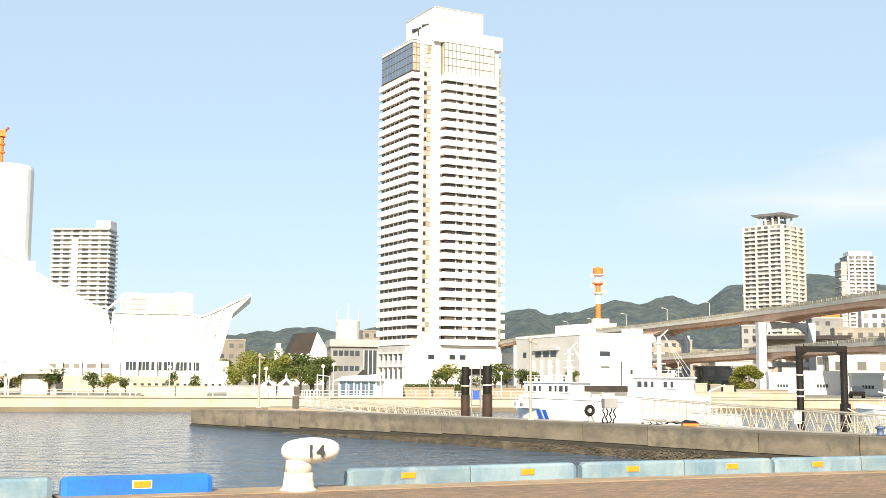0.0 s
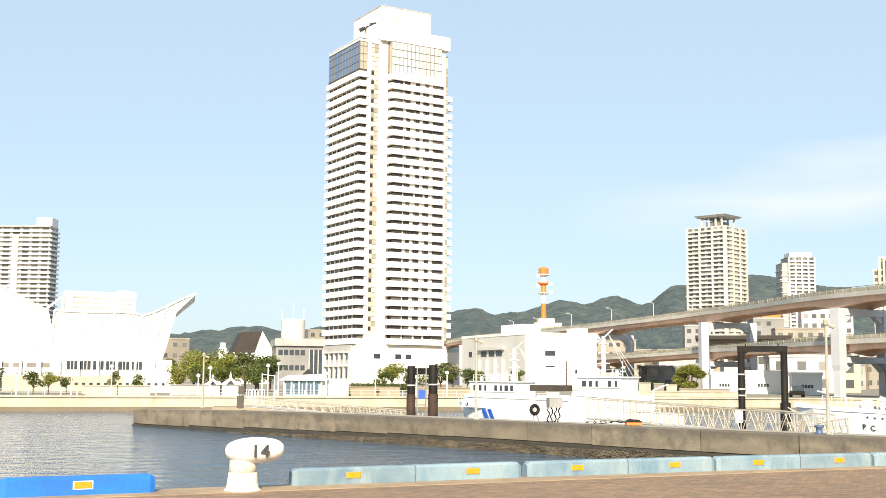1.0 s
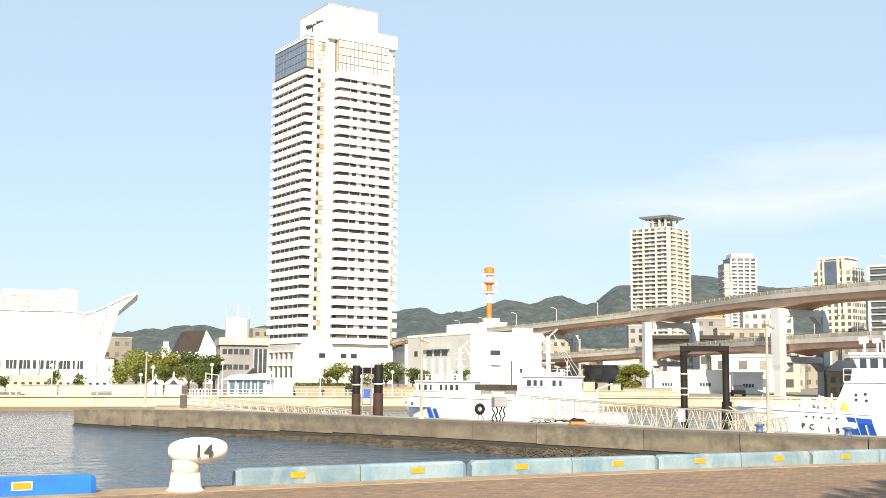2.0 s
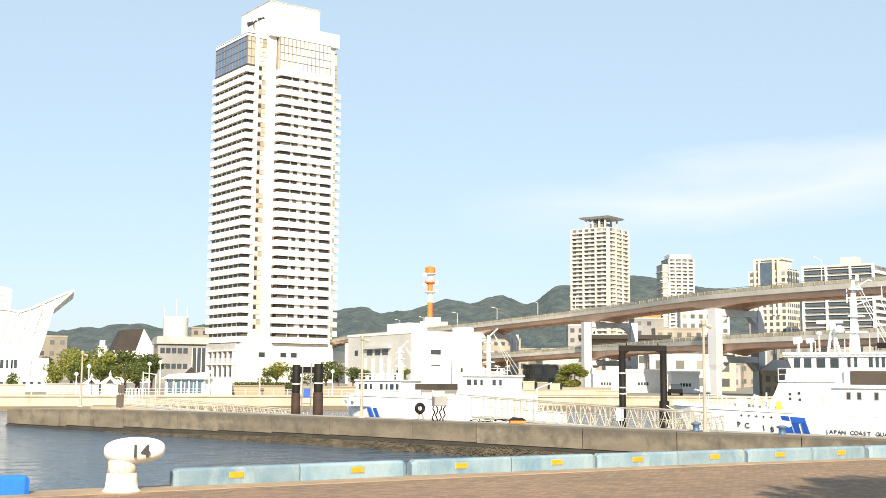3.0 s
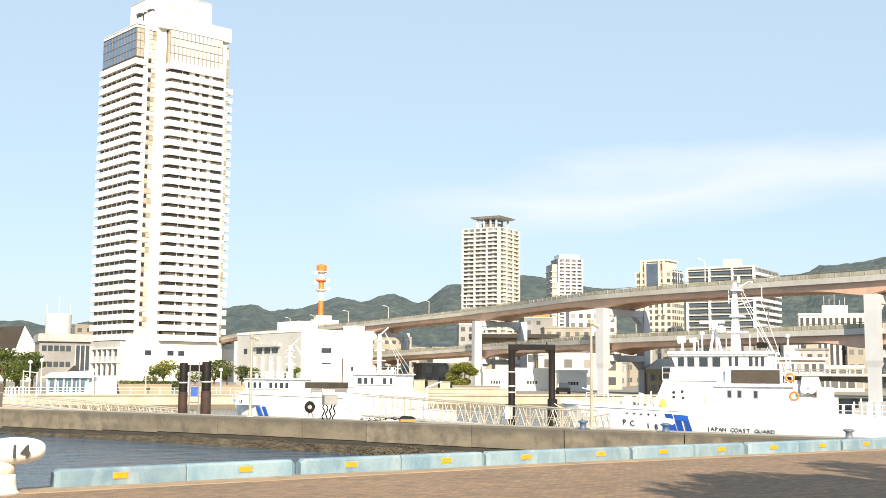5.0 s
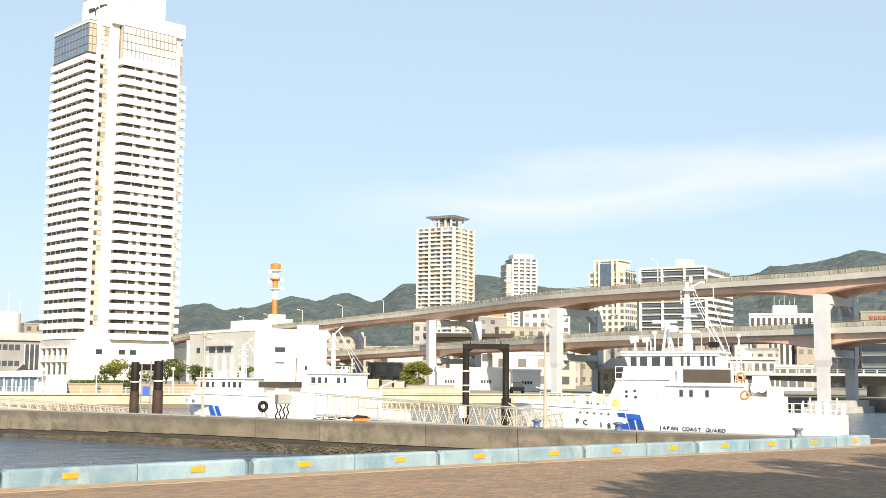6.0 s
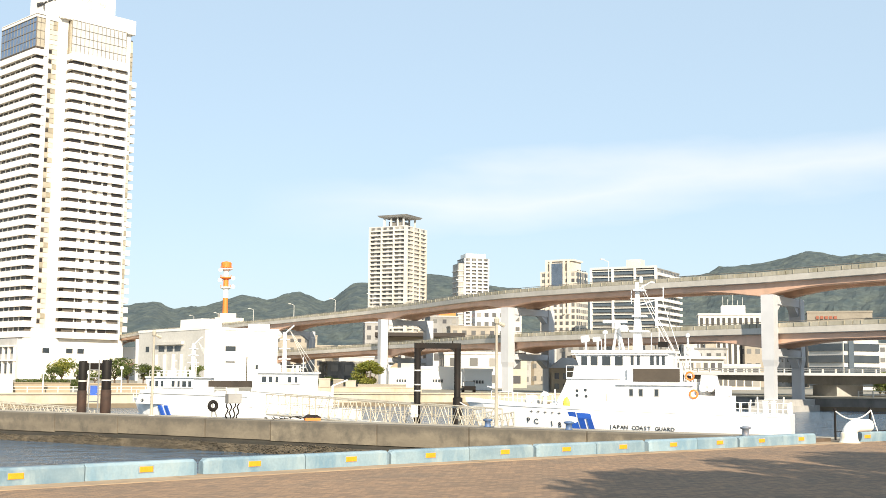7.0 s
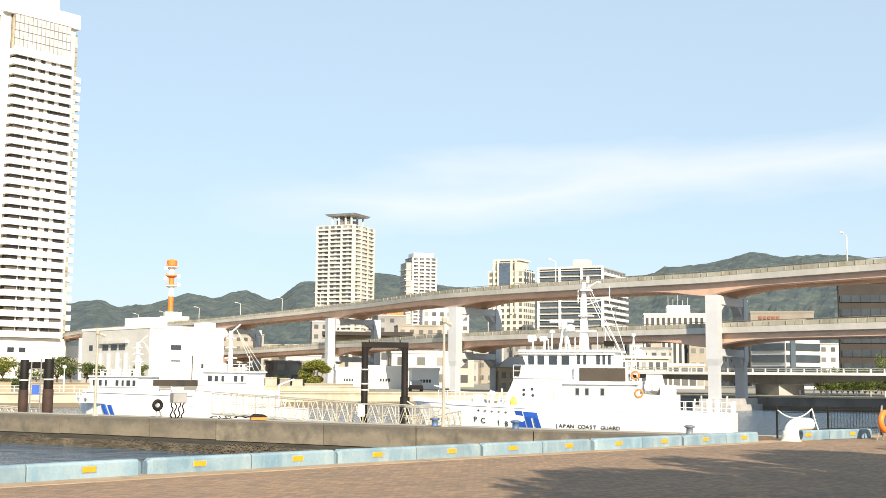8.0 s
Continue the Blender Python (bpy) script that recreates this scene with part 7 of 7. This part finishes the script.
# ---------------------------------------------------------------- park pavilions and small things on the far quay
def pavilion():
    x, y = polar(-5.15, 127)
    t = thing("glass_pavilion", x, y, -0.1, 3.5, "pale teal glazed waterfront pavilion with a white flat roof", "pavilion")
    part("hall", Shape().box(0.3, 4.3, 0.3, 5, 0, 1.75), TEAL, t)
    part("roof", Shape().loft([[(-0.3, -0.3, 1.75), (4.8, -0.3, 1.75), (4.8, 5.4, 1.75), (-0.3, 5.4, 1.75)], [(0.6, 0.3, 2.25), (4.8, 0.3, 2.5), (4.8, 4.5, 2.5), (0.6, 4.5, 2.25)]]), WHITE, t)
    part("side_hall", Shape().box(4.3, 7.2, 0.6, 4.8, 0, 1.9), WHITE, t)
    part("pyramid_roof", Shape().add([(2.1, 1, 2.3), (3.6, 1, 2.3), (3.6, 3.0, 2.3), (2.1, 3.0, 2.3), (2.85, 2.0, 3.05)], [(0, 1, 4), (1, 2, 4), (2, 3, 4), (3, 0, 4)]), ROOF_BROWN, t)
    for i in range(6):
        block("column", WHITE, t, 0.2 + i * 0.8, 0.36 + i * 0.8, 0.1, 0.26, 0, 1.75)
    for i in range(4):
        block("glass_panel", BLUE_GLASS, t, 0.5 + i * 0.9, 1.25 + i * 0.9, 0.22, 0.3, 0.3, 1.5)
    return t


pavilion()


def kiosk(az, d, w, h, label):
    x, y = polar(az, d)
    t = thing("kiosk", x, y, -0.1, -az, label, "kiosk", "white kiosks")
    part("body", Shape().box(0, w, 0, w, 0, h), WHITE, t)
    part("gable_roof", Shape().add([(-0.2, -0.2, h), (w + 0.2, -0.2, h), (w / 2, -0.2, h + w * 0.45), (-0.2, w + 0.2, h), (w + 0.2, w + 0.2, h), (w / 2, w + 0.2, h + w * 0.45)],
                                   [(0, 1, 2), (5, 4, 3), (0, 2, 5, 3), (1, 4, 5, 2), (0, 3, 4, 1)]), WHITE, t)
    part("opening", Shape().add([(w * 0.25, -0.22, h + 0.02), (w * 0.75, -0.22, h + 0.02), (w * 0.5, -0.22, h + w * 0.28), (w * 0.25, -0.2, h + 0.02), (w * 0.75, -0.2, h + 0.02), (w * 0.5, -0.2, h + w * 0.28)], [(0, 1, 2), (0, 3, 4, 1), (1, 4, 5, 2), (2, 5, 3, 0)]), DARK, t)
    part("finial", Shape().lathe([(0.12, h + w * 0.4), (0.12, h + w * 0.55), (0.02, h + w * 0.75)], 8, w / 2, w * 0.4), WHITE, t)


kiosk(-7.98, 124, 1.75, 1.25, "small white gabled kiosk on the far quay")
kiosk(-8.75, 128, 1.5, 1.2, "small cream gabled kiosk on the far quay")
hut = thing("park_shelter", *polar(-20.9, 138), -0.1, 21, "low sand-coloured park shelter with a hipped roof", "shelter")
part("hipped_roof", Shape().add([(-1, -1, 2.4), (7, -1, 2.4), (7, 6, 2.4), (-1, 6, 2.4), (2.8, 2.5, 4.4), (4.0, 2.5, 4.4)], [(0, 1, 5, 4), (1, 2, 5), (2, 3, 4, 5), (3, 0, 4)]), CREAM, hut)
part("wall", Shape().box(2.8, 6.4, 0, 5, 0, 2.4), CREAM, hut)
for x in (-0.6, 1.0):
    block("post", PALE_GREY, hut, x, x + 0.25, -0.4, -0.15, 0, 2.4)
part("eave", Shape().box(-1, 7, -1, 6, 2.3, 2.4), CREAM, hut)

# white posts, lamps and railings along the far quay
def quay_lamp(az, d, h, label="slim white lamp post on the far quay"):
    x, y = polar(az, d)
    t = thing("park_lamp", x, y, -0.1, 0, label, "lamp post", "park lamps")
    part("post", Shape().rod((0, 0, 0), (0, 0, h), 0.07, 0.05, 8), WHITE, t)
    part("head", Shape().lathe([(0.06, h), (0.2, h + 0.08), (0.2, h + 0.3), (0.06, h + 0.4)], 10), WHITE, t)


for az, h in ((-20.3, 3.6), (-17.3, 2.2), (-14.9, 2.0), (-13.1, 2.9), (-8.55, 2.8), (-5.8, 3.1), (-5.3, 3.3), (-3.0, 2.3), (-0.6, 2.4), (2.9, 2.5), (-9.1, 2.0), (1.4, 2.0)):
    quay_lamp(az, 126 + (az % 3), h)


def rail_fence(a, b, label, h=0.75, step=1.5):
    a, b = Vector((*a, -0.05)), Vector((*b, -0.05))
    t = thing("park_railing", 0, 0, 0, 0, label, "railing", "far quay railings")
    n = int((b - a).length / step)
    for i in range(n + 1):
        p = a + (b - a) * i / n
        block("rail_post", PALE_GREY, t, p.x - 0.05, p.x + 0.05, p.y - 0.05, p.y + 0.05, p.z, p.z + h)
    r = Shape()
    for k in (0.55, 0.98):
        r.rod(a + Vector((0, 0, h * k)), b + Vector((0, 0, h * k)), 0.03, n=5)
    part("rail", r, PALE_GREY, t)


rail_fence((-60, 111.5), (-37, 117.5), "pale low railing along the far quay", 0.7)
rail_fence((-37, 117.5), (18, 131.8), "pale low railing along the far quay", 0.7)
rail_fence((86, 111), (130, 80.5), "pale low railing along the canal bank", 0.8)


def wall_panel(az, d, w, h, label, mat):
    x, y = polar(az, d)
    t = thing("garden_wall", x, y, -0.1, -az, label, "wall", "low white walls")
    part("panel", Shape().box(0, w, 0, 0.4, 0, h), mat, t)
    part("cap", Shape().box(-0.05, w + 0.05, -0.08, 0.48, h, h + 0.1), mat, t)


for az, d, w, h, mat, lab in ((-10.4, 134, 4.5, 1.1, MID_GREY, "low white garden wall on the far quay"), (-14.4, 130, 7, 1.0, MID_CREAM, "low white wall before the museum"),
                              (-2.0, 132, 6, 1.0, TAN, "low cream planter wall on the far quay"), (1.2, 140, 10, 0.9, TAN, "long low cream wall beside the hedge"),
                              (11.4, 168, 1.7, 1.7, MID_CREAM, "short cream sea-wall pier"), (12.2, 166, 1.6, 1.6, MID_CREAM, "short cream sea-wall pier"), (12.9, 164, 1.4, 1.5, MID_CREAM, "short cream sea-wall pier"),
                              (13.5, 162, 1.4, 1.4, MID_CREAM, "short cream sea-wall pier"), (14.1, 158, 6.5, 0.9, MID_CREAM, "long cream sea-wall step"), (11.2, 152, 16, 0.55, QUAY, "low sandy quay step")):
    wall_panel(az, d, w, h, lab, mat)

# white storehouses under the highway
for az, d, w, h, lab in ((15.6, 200, 4.2, 3.0, "low white storehouse under the highway"), (17.2, 190, 5.6, 3.2, "white storehouse with small windows under the highway"), (19.3, 186, 4.4, 2.9, "white storehouse with a flat roof under the highway")):
    b = building("storehouse", az, d, 6, w, 4, h, lab, WHITE, 0, 0, 0, category="storehouse", group="white storehouses")
    for i in range(4):
        window_at(b, w * 0.35 + i * 0.45, 0, h * 0.35, 0.32, 0.5, mat=GLASS)

hedge = thing("hedge", *polar(-1.8, 172), -0.1, 0, "clipped dark green hedge before the hotel", "hedge")
hs = Shape()
rnd = random.Random(5)
for i in range(2500):
    p = Vector((rnd.uniform(0, 9), rnd.uniform(0, 1.2), rnd.uniform(0, 1.25)))
    e1 = Vector((rnd.gauss(0, 1), rnd.gauss(0, 1), rnd.gauss(0, 1))).normalized() * 0.12
    e2 = e1.cross(Vector((rnd.gauss(0, 1), rnd.gauss(0, 1), rnd.gauss(0, 1)))).normalized() * 0.09
    hs.add([p - e1, p + e2, p + e1, p - e2], [(0, 1, 2, 3)])
part("foliage", hs, LEAF_DARK, hedge)

# highway lamps and the gantry sign on the upper deck
def highway_lamp(k, h=4.2, double=False):
    p, s = route(k), side(k)
    z = level(UPPER, k)
    t = thing("highway_lamp", p.x + s.x * 5.2, p.y + s.y * 5.2, z - 0.8, math.degrees(math.atan2(s.y, s.x)), "slim pale street lamp on the upper highway deck", "street lamp", "highway lamps")
    part("post", Shape().rod((0, 0, 0), (0, 0, h), 0.09, 0.06, 6), PALE_GREY, t)
    part("arm", Shape().rod((0, 0, h), (-0.9, 0, h + 0.25), 0.05, n=5), PALE_GREY, t)
    part("lamp_head", Shape().box(-1.4, -0.8, -0.12, 0.12, h + 0.2, h + 0.34), PALE_GREY, t)


for k in (2.6, 3.0, 3.45, 3.9, 4.3, 4.62, 5.0, 5.4, 6.35, 7.3, 7.75):
    highway_lamp(k)
for k in (3.6, 4.1, 6.6, 7.55):
    p, s = route(k), side(k)
    t = thing("lower_road_lamp", p.x + s.x * 5.2, p.y + s.y * 5.2, level(LOWER, k) - 0.8, 0, "short white lamp on the lower highway deck", "street lamp", "highway lamps")
    part("post", Shape().rod((0, 0, 0), (0, 0, 3.6), 0.08, 0.06, 6), WHITE, t)
    part("lamp_head", Shape().box(-0.4, 0.3, -0.1, 0.1, 3.5, 3.65), WHITE, t)


# white tube racks and a notice board on the far quay
def tube_rack(az, d, label):
    x, y = polar(az, d)
    t = thing("tube_rack", x, y, -0.1, -az, label, "rack", "white tube racks")
    for i in range(5):
        s = Shape().rod((i * 0.28, 0, 0), (i * 0.28, 0, 0.95), 0.03, n=5).rod((i * 0.28 + 0.2, 0, 0), (i * 0.28 + 0.2, 0, 0.95), 0.03, n=5)
        s.rod((i * 0.28, 0, 0.95), (i * 0.28 + 0.1, 0, 1.08), 0.03, n=5).rod((i * 0.28 + 0.1, 0, 1.08), (i * 0.28 + 0.2, 0, 0.95), 0.03, n=5)
        part("hoop", s, WHITE_STEEL, t)


tube_rack(-6.7, 100, "row of white tubular hoops on the landing stage")
stage = thing("landing_stage", *polar(-7.2, 97), -0.9, 6, "pale floating landing stage beside the gangway", "pontoon")
part("deck", Shape().box(-2, 4.5, -1, 4, -0.7, 0.45), TAN, stage)
part("edge_rail", Shape().rod((1.9, 0, 0.7), (1.9, 0, 3.2), 0.04, n=5).rod((2.9, 0, 0.7), (2.9, 0, 3.0), 0.04, n=5).rod((1.9, 0, 3.1), (2.9, 0, 3.0), 0.03, n=5), WHITE_STEEL, stage)


# parked cars by the canal road
def parked_car(az, d, turn, mat, label):
    x, y = polar(az, d)
    t = thing("parked_car", x, y, -0.1, turn, label, "car", "parked cars")
    part("body", Shape().loft([[(sx, yy, z) for sx, z in ((-2.0, 0.3), (2.0, 0.3), (2.05, 0.75), (1.2, 0.85), (-1.9, 0.85), (-2.05, 0.7))] for yy in (-0.8, 0.8)]), mat, t)
    part("cabin", Shape().loft([[(sx, yy, z) for sx, z in ((-1.7, 0.85), (1.1, 0.85), (0.5, 1.4), (-1.3, 1.42))] for yy in (-0.7, 0.7)]), GLASS, t)
    part("roof", Shape().box(-1.25, 0.45, -0.68, 0.68, 1.41, 1.46), mat, t)
    for sx in (-1.25, 1.25):
        for sy in (-0.75, 0.75):
            part("wheel", Shape().rod((sx, sy - 0.1, 0.31), (sx, sy + 0.1, 0.31), 0.31, n=14), BLACK, t)


parked_car(19.5, 158, 75, BLACK, "black parked car on the canal quay")
